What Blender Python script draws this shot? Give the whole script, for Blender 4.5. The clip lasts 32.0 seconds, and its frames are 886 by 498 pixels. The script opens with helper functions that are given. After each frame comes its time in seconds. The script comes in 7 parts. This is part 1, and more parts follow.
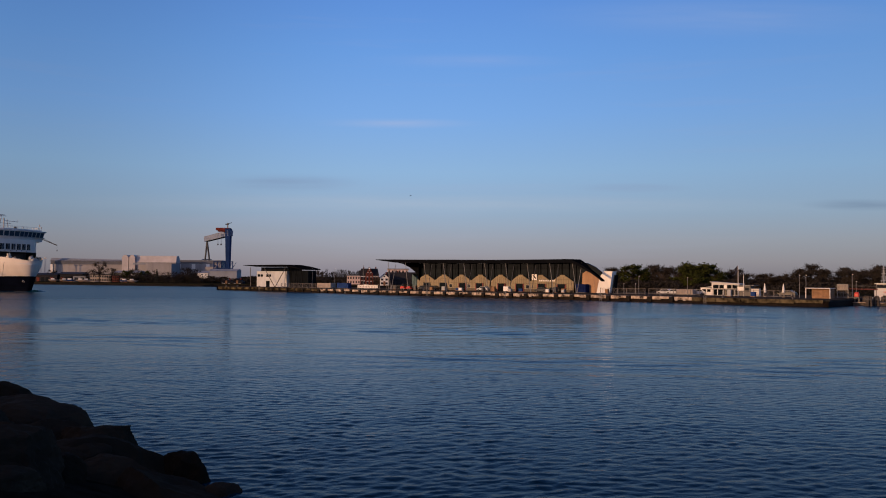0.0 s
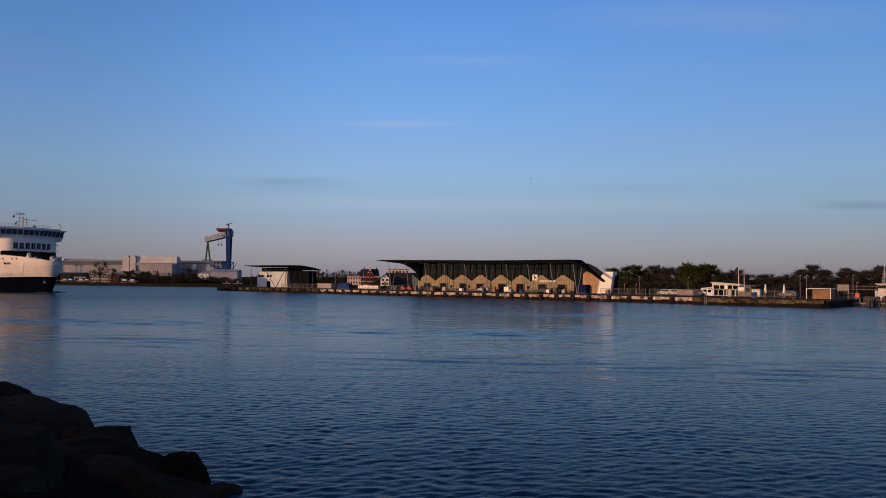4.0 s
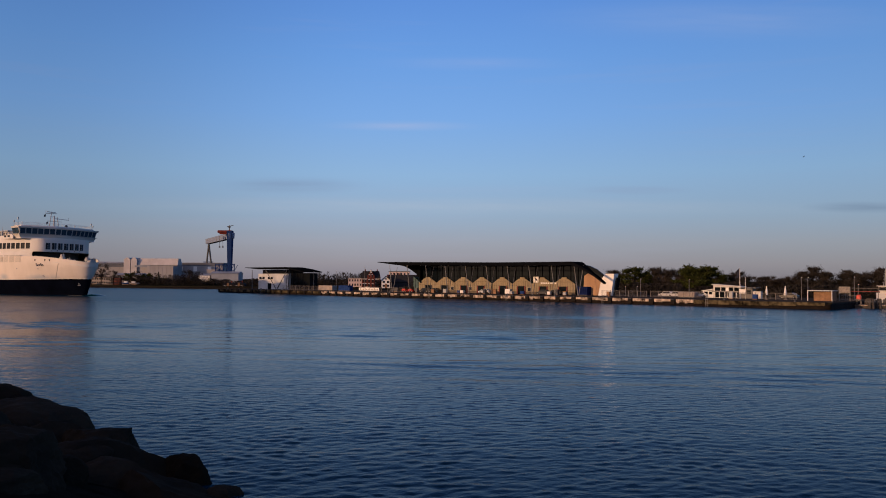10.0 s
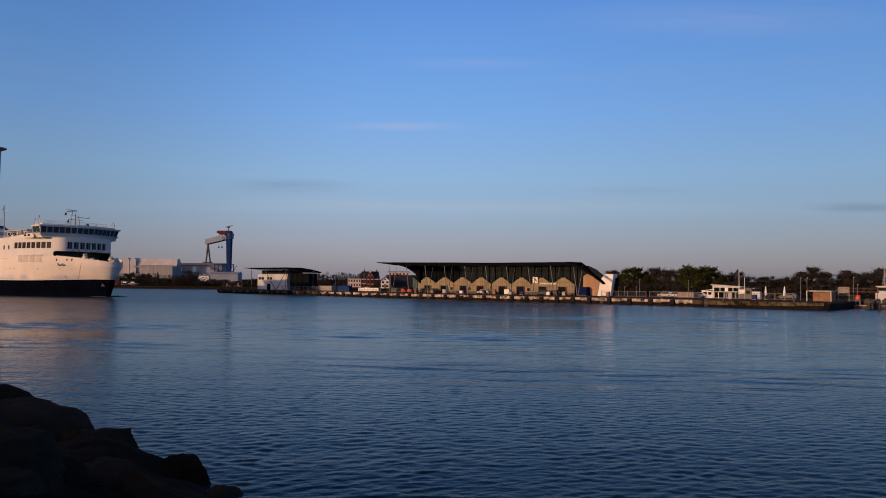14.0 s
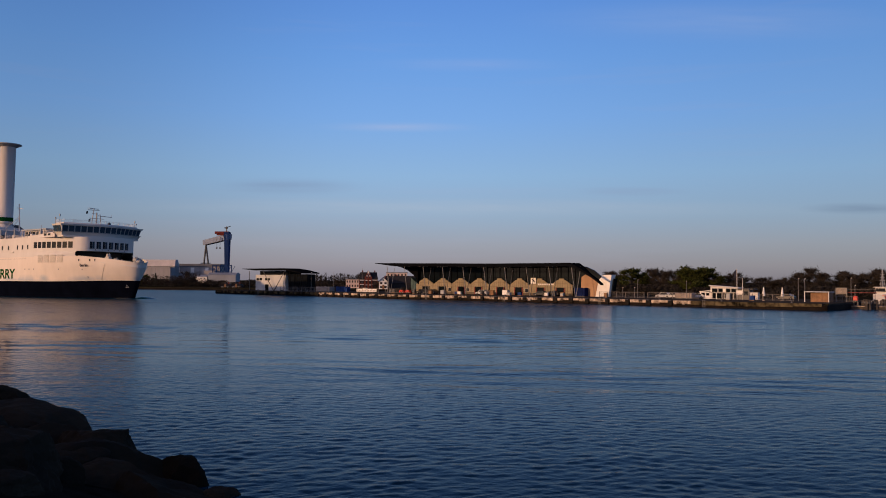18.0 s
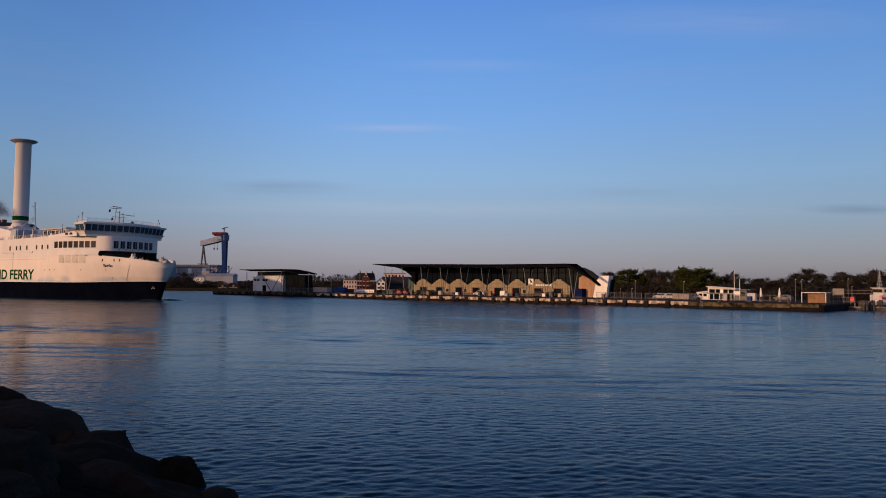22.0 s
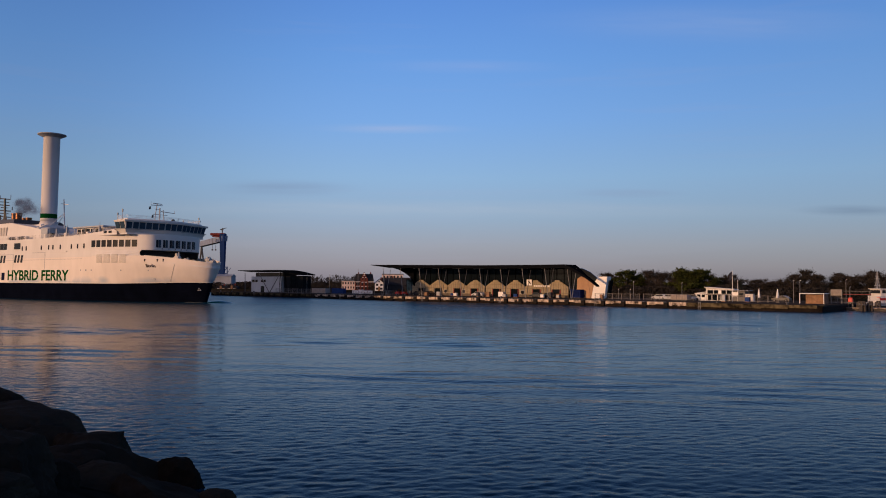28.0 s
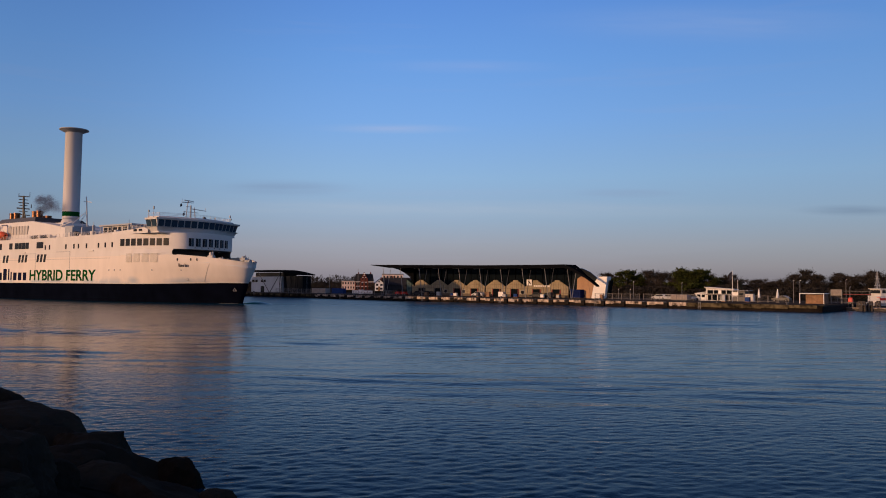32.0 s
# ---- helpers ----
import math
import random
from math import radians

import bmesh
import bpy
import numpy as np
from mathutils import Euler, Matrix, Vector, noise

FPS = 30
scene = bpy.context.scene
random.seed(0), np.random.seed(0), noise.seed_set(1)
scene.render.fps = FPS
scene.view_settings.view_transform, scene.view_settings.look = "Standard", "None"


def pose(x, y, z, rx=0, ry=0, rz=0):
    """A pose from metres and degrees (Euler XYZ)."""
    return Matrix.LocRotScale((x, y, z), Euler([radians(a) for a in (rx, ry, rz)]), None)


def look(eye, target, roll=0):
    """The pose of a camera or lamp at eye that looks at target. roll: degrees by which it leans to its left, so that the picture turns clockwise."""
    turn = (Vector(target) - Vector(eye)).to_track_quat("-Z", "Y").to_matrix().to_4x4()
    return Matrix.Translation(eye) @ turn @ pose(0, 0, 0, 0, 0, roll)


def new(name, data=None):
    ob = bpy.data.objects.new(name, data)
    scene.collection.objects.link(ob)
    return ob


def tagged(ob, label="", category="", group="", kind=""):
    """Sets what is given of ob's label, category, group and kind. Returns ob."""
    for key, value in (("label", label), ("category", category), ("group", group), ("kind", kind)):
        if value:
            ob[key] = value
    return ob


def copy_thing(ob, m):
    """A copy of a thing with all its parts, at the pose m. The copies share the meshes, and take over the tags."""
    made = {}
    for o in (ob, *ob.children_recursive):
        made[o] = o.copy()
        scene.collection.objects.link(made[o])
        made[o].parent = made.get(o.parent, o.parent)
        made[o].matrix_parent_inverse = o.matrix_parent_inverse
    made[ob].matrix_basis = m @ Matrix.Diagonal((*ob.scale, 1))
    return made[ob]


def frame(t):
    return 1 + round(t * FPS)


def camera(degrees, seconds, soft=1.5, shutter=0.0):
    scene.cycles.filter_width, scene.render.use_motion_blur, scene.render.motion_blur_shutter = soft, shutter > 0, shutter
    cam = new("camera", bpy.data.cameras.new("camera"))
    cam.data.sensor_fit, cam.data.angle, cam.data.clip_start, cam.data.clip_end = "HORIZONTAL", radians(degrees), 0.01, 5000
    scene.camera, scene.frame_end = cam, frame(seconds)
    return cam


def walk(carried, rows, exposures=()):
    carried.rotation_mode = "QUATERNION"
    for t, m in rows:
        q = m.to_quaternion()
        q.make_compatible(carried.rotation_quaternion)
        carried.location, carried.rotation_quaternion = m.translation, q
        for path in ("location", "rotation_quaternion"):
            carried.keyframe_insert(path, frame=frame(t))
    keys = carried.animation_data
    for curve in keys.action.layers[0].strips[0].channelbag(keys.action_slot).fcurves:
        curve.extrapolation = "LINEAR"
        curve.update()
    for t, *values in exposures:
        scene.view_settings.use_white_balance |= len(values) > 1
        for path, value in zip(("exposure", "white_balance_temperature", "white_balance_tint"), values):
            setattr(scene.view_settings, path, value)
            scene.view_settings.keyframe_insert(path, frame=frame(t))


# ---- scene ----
cam = camera(58, 32.0, soft=1.0)
EYE = (0.0, 0.0, 5.98)
# seconds, turn to the left and tilt upwards in degrees
TURNS = [(0, -0.08, 2.00), (3, -0.07, 2.01), (5.5, 0.0, 2.06), (8, 0.0, 2.06), (9, 0.012, 2.125),
         (11, 0.04, 2.19), (13, 0.0, 2.19), (17, -0.10, 2.262), (19, -0.20, 2.262), (20, -0.24, 2.27),
         (21, -0.315, 2.29), (22, -0.325, 2.32), (23, -0.38, 2.343), (25, -0.445, 2.384), (28, -0.445, 2.384),
         (32, -0.445, 2.384)]


def aim(turn, tilt):
    a, b = radians(turn), radians(tilt)
    return look(EYE, (EYE[0] - 100 * math.sin(a) * math.cos(b), EYE[1] + 100 * math.cos(a) * math.cos(b), EYE[2] + 100 * math.sin(b)), 0.29)


walk(cam, [(t, aim(a, b)) for t, a, b in TURNS])

# ---- sky, sun, exposure ----
SUN_TO = Vector((-0.848, -0.530, 0.210)).normalized()
world = bpy.data.worlds.new("world")
scene.world = world
world.use_nodes = True
wt = world.node_tree
wn, wl = wt.nodes, wt.links
wn.clear()
w_out = wn.new("ShaderNodeOutputWorld")
w_sky = wn.new("ShaderNodeTexSky")
w_sky.sky_type = "NISHITA"
w_sky.sun_disc = False
w_sky.sun_elevation = radians(11.9)
w_sky.sun_rotation = math.atan2(SUN_TO.x, SUN_TO.y)
w_sky.air_density, w_sky.dust_density, w_sky.ozone_density = 1.0, 0.4, 4.0
w_bg = wn.new("ShaderNodeBackground")
w_bg.inputs["Strength"].default_value = 0.12
wl.new(w_sky.outputs[0], w_bg.inputs["Color"])


def lin(r, g, b):
    return tuple((c / 255 / 12.92 if c < 10.3 else ((c / 255 + 0.055) / 1.055) ** 2.4) for c in (r, g, b))


# clear evening sky: mauve haze at the horizon, blue above, darker towards the zenith; thin cirrus streaks
w_tc = wn.new("ShaderNodeTexCoord")
w_sep = wn.new("ShaderNodeSeparateXYZ")
wl.new(w_tc.outputs["Generated"], w_sep.inputs[0])
w_ramp = wn.new("ShaderNodeValToRGB")
els = w_ramp.color_ramp.elements
stops = [(0.0, (128, 121, 138)), (0.02, (148, 141, 154)), (0.045, (155, 156, 172)), (0.08, (150, 171, 198)), (0.13, (144, 180, 219)),
         (0.20, (124, 171, 232)), (0.27, (108, 160, 230)), (0.35, (92, 143, 222)), (0.6, (46, 80, 138)), (1.0, (25, 44, 84))]
while len(els) < len(stops):
    els.new(0.5)
for e, (p, c) in zip(els, stops):
    e.position, e.color = p, (*lin(*c), 1)
wl.new(w_sep.outputs["Z"], w_ramp.inputs["Fac"])
w_map = wn.new("ShaderNodeMapping")
w_map.inputs["Scale"].default_value = (2.2, 2.2, 34.0)
w_map.inputs["Location"].default_value = (0.3, 0.7, 0.35)
wl.new(w_tc.outputs["Generated"], w_map.inputs["Vector"])
w_cl = wn.new("ShaderNodeTexNoise")
w_cl.inputs["Scale"].default_value, w_cl.inputs["Detail"].default_value, w_cl.inputs["Roughness"].default_value = 1.6, 7, 0.55
wl.new(w_map.outputs[0], w_cl.inputs["Vector"])
w_mr = wn.new("ShaderNodeMapRange")
w_mr.inputs["From Min"].default_value, w_mr.inputs["From Max"].default_value = 0.56, 0.78
w_mr.inputs["To Min"].default_value, w_mr.inputs["To Max"].default_value = 0.0, 0.12
wl.new(w_cl.outputs["Fac"], w_mr.inputs["Value"])
w_mix = wn.new("ShaderNodeMixRGB")
w_mix.inputs["Color2"].default_value = (*lin(172, 172, 200), 1)
wl.new(w_mr.outputs[0], w_mix.inputs["Fac"])
wl.new(w_ramp.outputs["Color"], w_mix.inputs["Color1"])
# a few thin streaks of cirrus over the far shore: direction across and up, half length, half height, colour, strength
w_div = wn.new("ShaderNodeVectorMath")
w_div.operation = "DIVIDE"
w_yyy = wn.new("ShaderNodeCombineXYZ")
w_yyy.inputs[0].default_value = w_yyy.inputs[1].default_value = w_yyy.inputs[2].default_value = 1.0
for k in (0, 1, 2):
    wl.new(w_sep.outputs["Y"], w_yyy.inputs[k])
wl.new(w_tc.outputs["Generated"], w_div.inputs[0])
wl.new(w_yyy.outputs[0], w_div.inputs[1])
w_ns = wn.new("ShaderNodeTexNoise")
w_ns.inputs["Scale"].default_value, w_ns.inputs["Detail"].default_value = 3.0, 6
w_nm = wn.new("ShaderNodeMapping")
w_nm.inputs["Scale"].default_value = (3, 0, 40)
wl.new(w_div.outputs[0], w_nm.inputs["Vector"])
wl.new(w_nm.outputs[0], w_ns.inputs["Vector"])
sky_colour = w_mix.outputs[0]
for u0, v0, hw, hh, col, amount in ((-0.056, 0.193, 0.085, 0.0055, (180, 188, 220), 0.36), (-0.19, 0.117, 0.075, 0.009, (126, 142, 176), 0.5), (0.525, 0.093, 0.06, 0.006, (100, 116, 152), 0.7),
                                    (0.24, 0.113, 0.06, 0.005, (140, 152, 186), 0.5), (0.0, 0.092, 0.45, 0.010, (176, 186, 204), 0.4), (0.36, 0.33, 0.20, 0.022, (140, 170, 226), 0.5), (0.03, 0.273, 0.11, 0.008, (140, 170, 226), 0.45)):
    w_s = wn.new("ShaderNodeVectorMath")
    w_s.operation = "SUBTRACT"
    w_s.inputs[1].default_value = (u0, 1.0, v0)
    wl.new(w_div.outputs[0], w_s.inputs[0])
    w_m = wn.new("ShaderNodeVectorMath")
    w_m.operation = "MULTIPLY"
    w_m.inputs[1].default_value = (1 / hw, 0, 1 / hh)
    wl.new(w_s.outputs[0], w_m.inputs[0])
    w_l = wn.new("ShaderNodeVectorMath")
    w_l.operation = "LENGTH"
    wl.new(w_m.outputs[0], w_l.inputs[0])
    w_r = wn.new("ShaderNodeMapRange")
    w_r.interpolation_type = "SMOOTHSTEP"
    w_r.inputs["From Min"].default_value, w_r.inputs["From Max"].default_value = 1.5, 0.0
    w_r.inputs["To Min"].default_value, w_r.inputs["To Max"].default_value = 0.0, amount * 1.6
    wl.new(w_l.outputs["Value"], w_r.inputs["Value"])
    w_x = wn.new("ShaderNodeMath")
    w_x.operation = "MULTIPLY"
    wl.new(w_r.outputs[0], w_x.inputs[0])
    wl.new(w_ns.outputs["Fac"], w_x.inputs[1])
    w_c = wn.new("ShaderNodeMixRGB")
    w_c.inputs["Color2"].default_value = (*lin(*col), 1)
    wl.new(w_x.outputs[0], w_c.inputs["Fac"])
    wl.new(sky_colour, w_c.inputs["Color1"])
    sky_colour = w_c.outputs[0]
# warm glow of the evening sky round the low sun
w_dot = wn.new("ShaderNodeVectorMath")
w_dot.operation = "DOT_PRODUCT"
w_dot.inputs[1].default_value = SUN_TO
wl.new(w_tc.outputs["Generated"], w_dot.inputs[0])
w_gl = wn.new("ShaderNodeMapRange")
w_gl.interpolation_type = "SMOOTHSTEP"
w_gl.inputs["From Min"].default_value, w_gl.inputs["From Max"].default_value = 0.45, 1.0
wl.new(w_dot.outputs["Value"], w_gl.inputs["Value"])
# the clear sky is deepest to the left of the far shore
w_side = wn.new("ShaderNodeVectorMath")
w_side.operation = "DOT_PRODUCT"
w_side.inputs[1].default_value = (-0.852, -0.51, 0.12)
wl.new(w_tc.outputs["Generated"], w_side.inputs[0])
w_abs = wn.new("ShaderNodeMath")
w_abs.operation = "ABSOLUTE"
wl.new(w_side.outputs["Value"], w_abs.inputs[0])
w_pol = wn.new("ShaderNodeMapRange")
w_pol.interpolation_type = "SMOOTHSTEP"
w_pol.inputs["From Min"].default_value, w_pol.inputs["From Max"].default_value = 0.0, 0.42
w_pol.inputs["To Min"].default_value, w_pol.inputs["To Max"].default_value = 0.69, 1.0
wl.new(w_abs.outputs[0], w_pol.inputs["Value"])
w_deep = wn.new("ShaderNodeVectorMath")
w_deep.operation = "SCALE"
wl.new(sky_colour, w_deep.inputs[0])
wl.new(w_pol.outputs[0], w_deep.inputs["Scale"])
sky_colour = w_deep.outputs[0]
# and a little deeper again on the other side
w_anti = wn.new("ShaderNodeMapRange")
w_anti.interpolation_type = "SMOOTHSTEP"
w_anti.inputs["From Min"].default_value, w_anti.inputs["From Max"].default_value = -0.45, -0.95
w_anti.inputs["To Min"].default_value, w_anti.inputs["To Max"].default_value = 1.0, 0.78
wl.new(w_side.outputs["Value"], w_anti.inputs["Value"])
w_dusk = wn.new("ShaderNodeVectorMath")
w_dusk.operation = "SCALE"
wl.new(sky_colour, w_dusk.inputs[0])
wl.new(w_anti.outputs[0], w_dusk.inputs["Scale"])
sky_colour = w_dusk.outputs[0]
w_add = wn.new("ShaderNodeMixRGB")
w_add.blend_type = "ADD"
w_add.inputs["Color2"].default_value = (1.0, 0.62, 0.36, 1)
wl.new(w_gl.outputs[0], w_add.inputs["Fac"])
wl.new(sky_colour, w_add.inputs["Color1"])
sky_colour = w_add.outputs[0]
w_bg2 = wn.new("ShaderNodeBackground")
wl.new(sky_colour, w_bg2.inputs["Color"])
w_bg2.inputs["Strength"].default_value = 1.0
w_ms = wn.new("ShaderNodeMixShader")
w_ms.inputs["Fac"].default_value = 0.85
wl.new(w_bg.outputs[0], w_ms.inputs[1])
wl.new(w_bg2.outputs[0], w_ms.inputs[2])
wl.new(w_ms.outputs[0], w_out.inputs["Surface"])

sun = new("sun", bpy.data.lights.new("sun", "SUN"))
sun.data.energy, sun.data.angle, sun.data.color = 3.35, radians(0.6), (1.0, 0.56, 0.28)
sun.matrix_world = look(SUN_TO * 50, (0, 0, 0))
scene.view_settings.exposure = 0.04


# ---- materials ----
def mat(name, color, rough=0.6, metal=0.0, vary=0.15, scale=1.0, bump=0.0, bscale=None, spec=0.5, streak=0.0, color2=None, piece=0.0, still=False, edge=(0.28, 0.68)):
    m = bpy.data.materials.new(name)
    m.use_nodes = True
    n, l = m.node_tree.nodes, m.node_tree.links
    b = n["Principled BSDF"]
    b.inputs["Roughness"].default_value = rough
    b.inputs["Metallic"].default_value = metal
    b.inputs["Specular IOR Level"].default_value = spec
    tc = n.new("ShaderNodeTexCoord")
    at = n.new("ShaderNodeNewGeometry").outputs["Position"] if still else tc.outputs["Object"]
    c2 = color2 or tuple(max(0.0, c * (1 - 2.2 * vary)) for c in color)
    c1 = color if color2 else tuple(min(1.0, c * (1 + 0.5 * vary)) for c in color)
    n1 = n.new("ShaderNodeTexNoise")
    n1.inputs["Scale"].default_value = scale
    n1.inputs["Detail"].default_value = 8
    n1.inputs["Roughness"].default_value = 0.62
    mp = n.new("ShaderNodeMapping")
    mp.inputs["Scale"].default_value = (1, 1, 1 - streak)
    l.new(at, mp.inputs["Vector"])
    l.new(mp.outputs[0], n1.inputs["Vector"])
    rp = n.new("ShaderNodeValToRGB")
    rp.color_ramp.elements[0].position, rp.color_ramp.elements[1].position = edge
    rp.color_ramp.elements[0].color, rp.color_ramp.elements[1].color = (*c2, 1), (*c1, 1)
    l.new(n1.outputs["Fac"], rp.inputs["Fac"])
    top = rp.outputs["Color"]
    if piece:
        oi = n.new("ShaderNodeObjectInfo")
        hs = n.new("ShaderNodeHueSaturation")
        mr = n.new("ShaderNodeMapRange")
        mr.inputs["To Min"].default_value, mr.inputs["To Max"].default_value = 1 - piece, 1 + piece
        l.new(oi.outputs["Random"], mr.inputs["Value"])
        l.new(mr.outputs[0], hs.inputs["Value"])
        l.new(top, hs.inputs["Color"])
        top = hs.outputs["Color"]
    l.new(top, b.inputs["Base Color"])
    if bump:
        n2 = n.new("ShaderNodeTexNoise")
        n2.inputs["Scale"].default_value = bscale or scale * 6
        n2.inputs["Detail"].default_value = 6
        l.new(tc.outputs["Object"], n2.inputs["Vector"])
        bp = n.new("ShaderNodeBump")
        bp.inputs["Strength"].default_value = 0.6
        bp.inputs["Distance"].default_value = bump
        l.new(n2.outputs["Fac"], bp.inputs["Height"])
        l.new(bp.outputs[0], b.inputs["Normal"])
    return m


def water_material():
    m = bpy.data.materials.new("harbour_water")
    m.use_nodes = True
    n, l = m.node_tree.nodes, m.node_tree.links
    b = n["Principled BSDF"]
    b.inputs["Base Color"].default_value = (0.0005, 0.020, 0.040, 1)
    b.inputs["Roughness"].default_value = 0.06
    b.inputs["IOR"].default_value = 1.085
    tc = n.new("ShaderNodeTexCoord")
    prev = None
    # the breeze is strongest by the stones of the bank and dies out across the basin
    shift = n.new("ShaderNodeVectorMath")
    shift.operation = "ADD"
    shift.inputs[1].default_value = (16, 0, 0)
    l.new(tc.outputs["Object"], shift.inputs[0])
    far = n.new("ShaderNodeVectorMath")
    far.operation = "LENGTH"
    l.new(shift.outputs[0], far.inputs[0])
    fine = n.new("ShaderNodeMapRange")
    fine.inputs["From Min"].default_value, fine.inputs["From Max"].default_value = 50, 210
    fine.inputs["To Min"].default_value, fine.inputs["To Max"].default_value = 0.06, 0.28
    l.new(far.outputs["Value"], fine.inputs["Value"])
    l.new(fine.outputs[0], b.inputs["Roughness"])
    gust = n.new("ShaderNodeMapRange")
    gust.inputs["From Min"].default_value, gust.inputs["From Max"].default_value = 20, 75
    gust.inputs["To Min"].default_value, gust.inputs["To Max"].default_value = 0.46, 0.17
    l.new(far.outputs["Value"], gust.inputs["Value"])
    # long swell, ripples and fine chop, each stretched across the wind; patches of calmer water between
    for sc, sx, dist, det, rot in ((0.10, 0.16, 0.20, 2, -9), (0.30, 0.34, 0.16, 2, 8), (1.1, 0.75, 0.13, 3, 7), (3.2, 0.85, 0.055, 3, -8), (8.0, 0.9, 0.02, 2, 5)):
        mp = n.new("ShaderNodeMapping")
        mp.inputs["Rotation"].default_value = (0, 0, radians(rot))
        mp.inputs["Scale"].default_value = (sx, 1, 1)
        no = n.new("ShaderNodeTexNoise")
        no.inputs["Scale"].default_value = sc
        no.inputs["Detail"].default_value = det
        no.inputs["Roughness"].default_value = 0.5
        l.new(tc.outputs["Object"], mp.inputs["Vector"])
        l.new(mp.outputs[0], no.inputs["Vector"])
        bp = n.new("ShaderNodeBump")
        bp.inputs["Distance"].default_value = dist
        l.new(no.outputs["Fac"], bp.inputs["Height"])
        cm = n.new("ShaderNodeTexNoise")
        cm.inputs["Scale"].default_value = 0.035
        cm.inputs["Detail"].default_value = 3
        cmm = n.new("ShaderNodeMapping")
        cmm.inputs["Scale"].default_value = (0.16, 1, 1)
        l.new(tc.outputs["Object"], cmm.inputs["Vector"])
        l.new(cmm.outputs[0], cm.inputs["Vector"])
        mr = n.new("ShaderNodeMapRange")
        mr.inputs["From Min"].default_value, mr.inputs["From Max"].default_value = 0.38, 0.62
        mr.inputs["To Min"].default_value, mr.inputs["To Max"].default_value = 0.45, 1.0
        l.new(cm.outputs["Fac"], mr.inputs["Value"])
        mg = n.new("ShaderNodeMath")
        mg.operation = "MULTIPLY"
        l.new(mr.outputs[0], mg.inputs[0])
        l.new(gust.outputs[0], mg.inputs[1])
        l.new(mg.outputs[0], bp.inputs["Strength"])
        if prev:
            l.new(prev.outputs[0], bp.inputs["Normal"])
        prev = bp
    l.new(prev.outputs[0], b.inputs["Normal"])
    return m


WATER = water_material()
SHIP_WHITE = mat("ship_white_paint", (0.57, 0.545, 0.51), 0.6, spec=0.25, vary=0.05, scale=0.25, streak=0.7)
SHIP_BLACK = mat("ship_black_paint", (0.0028, 0.004, 0.009), 0.9, vary=0.2, spec=0.0, scale=0.3, streak=0.3, bump=0.01, bscale=0.5)
SHIP_GLASS = mat("ship_dark_glass", (0.016, 0.019, 0.023), 0.35, vary=0.1, spec=0.05)
# glass with the pale blue of reflected sky put into its base colour
FRONT_GLASS = mat("ship_sky_sheen_glass", (0.028, 0.052, 0.078), 0.08, vary=0.1, spec=0.2)
SHIP_GREY = mat("ship_grey_paint", (0.30, 0.31, 0.32), 0.5, vary=0.1)
SHIP_DARK = mat("ship_dark_steel", (0.013, 0.013, 0.015), 0.55, vary=0.2)
DECK_GREEN = mat("ship_deck_coating", (0.10, 0.14, 0.12), 0.7, vary=0.2, scale=2)
FUNNEL_GREY = mat("funnel_dark_grey", (0.05, 0.048, 0.047), 0.6, vary=0.12)
GREEN = mat("dark_green_paint", (0.004, 0.055, 0.013), 0.9, spec=0.0, vary=0.1)
NAVY = mat("navy_lettering", (0.010, 0.013, 0.035), 0.9, spec=0.0, vary=0.1)
LOUVRE = mat("louvre_beige_paint", (0.43, 0.40, 0.36), 0.6, vary=0.08)
COPPER = mat("copper_exhaust", (0.14, 0.06, 0.026), 0.36, metal=0.8, vary=0.25, scale=2)
ORANGE = mat("lifeboat_orange", (0.7, 0.10, 0.03), 0.45, vary=0.1)
ROTOR = mat("rotor_white", (0.49, 0.47, 0.45), 0.65, spec=0.2, vary=0.05, scale=0.3, streak=0.8)
SMOKE = mat("exhaust_soot", (0.19, 0.24, 0.34), 1.0, vary=0.2, scale=0.6, spec=0.0)
FOAM = mat("bow_foam", (0.13, 0.15, 0.165), 0.6, vary=0.2, scale=2, bump=0.03, bscale=3)
CONCRETE_DARK = mat("quay_mossy_concrete", (0.12, 0.098, 0.058), 0.9, spec=0.0, vary=0.35, scale=0.5, bump=0.03, bscale=3, color2=(0.008, 0.007, 0.005), still=True, edge=(0.42, 0.66))
CONCRETE = mat("quay_concrete", (0.52, 0.42, 0.33), 0.85, spec=0.0, color2=(0.022, 0.018, 0.015), scale=0.9, bump=0.03, bscale=3, still=True, edge=(0.36, 0.62))
QUAY_DARK = mat("quay_wet_wall", (0.013, 0.009, 0.007), 0.9, spec=0.15, vary=0.35, scale=0.8, bump=0.05, bscale=2)
PAVING = mat("quay_paving", (0.055, 0.05, 0.045), 1.0, spec=0.0, vary=0.2, scale=0.5, bump=0.01)
LAND = mat("land_soil_and_grass", (0.014, 0.015, 0.009), 1.0, spec=0.0, vary=0.3, scale=0.08, bump=0.1, bscale=0.8, color2=(0.02, 0.017, 0.012))
ROOF_DARK = mat("dark_roof_sheet", (0.0055, 0.006, 0.0075), 0.9, spec=0.0, vary=0.2, scale=0.4)
SOFFIT = mat("dark_soffit_boards", (0.10, 0.075, 0.045), 0.7, vary=0.2, scale=0.8)
SAND_WALL = mat("sand_coloured_panels", (0.285, 0.232, 0.148), 0.8, spec=0.2, vary=0.15, scale=0.5, streak=0.5)
WHITE_WALL = mat("white_render", (0.74, 0.72, 0.68), 0.8, vary=0.06, scale=0.5, streak=0.6)
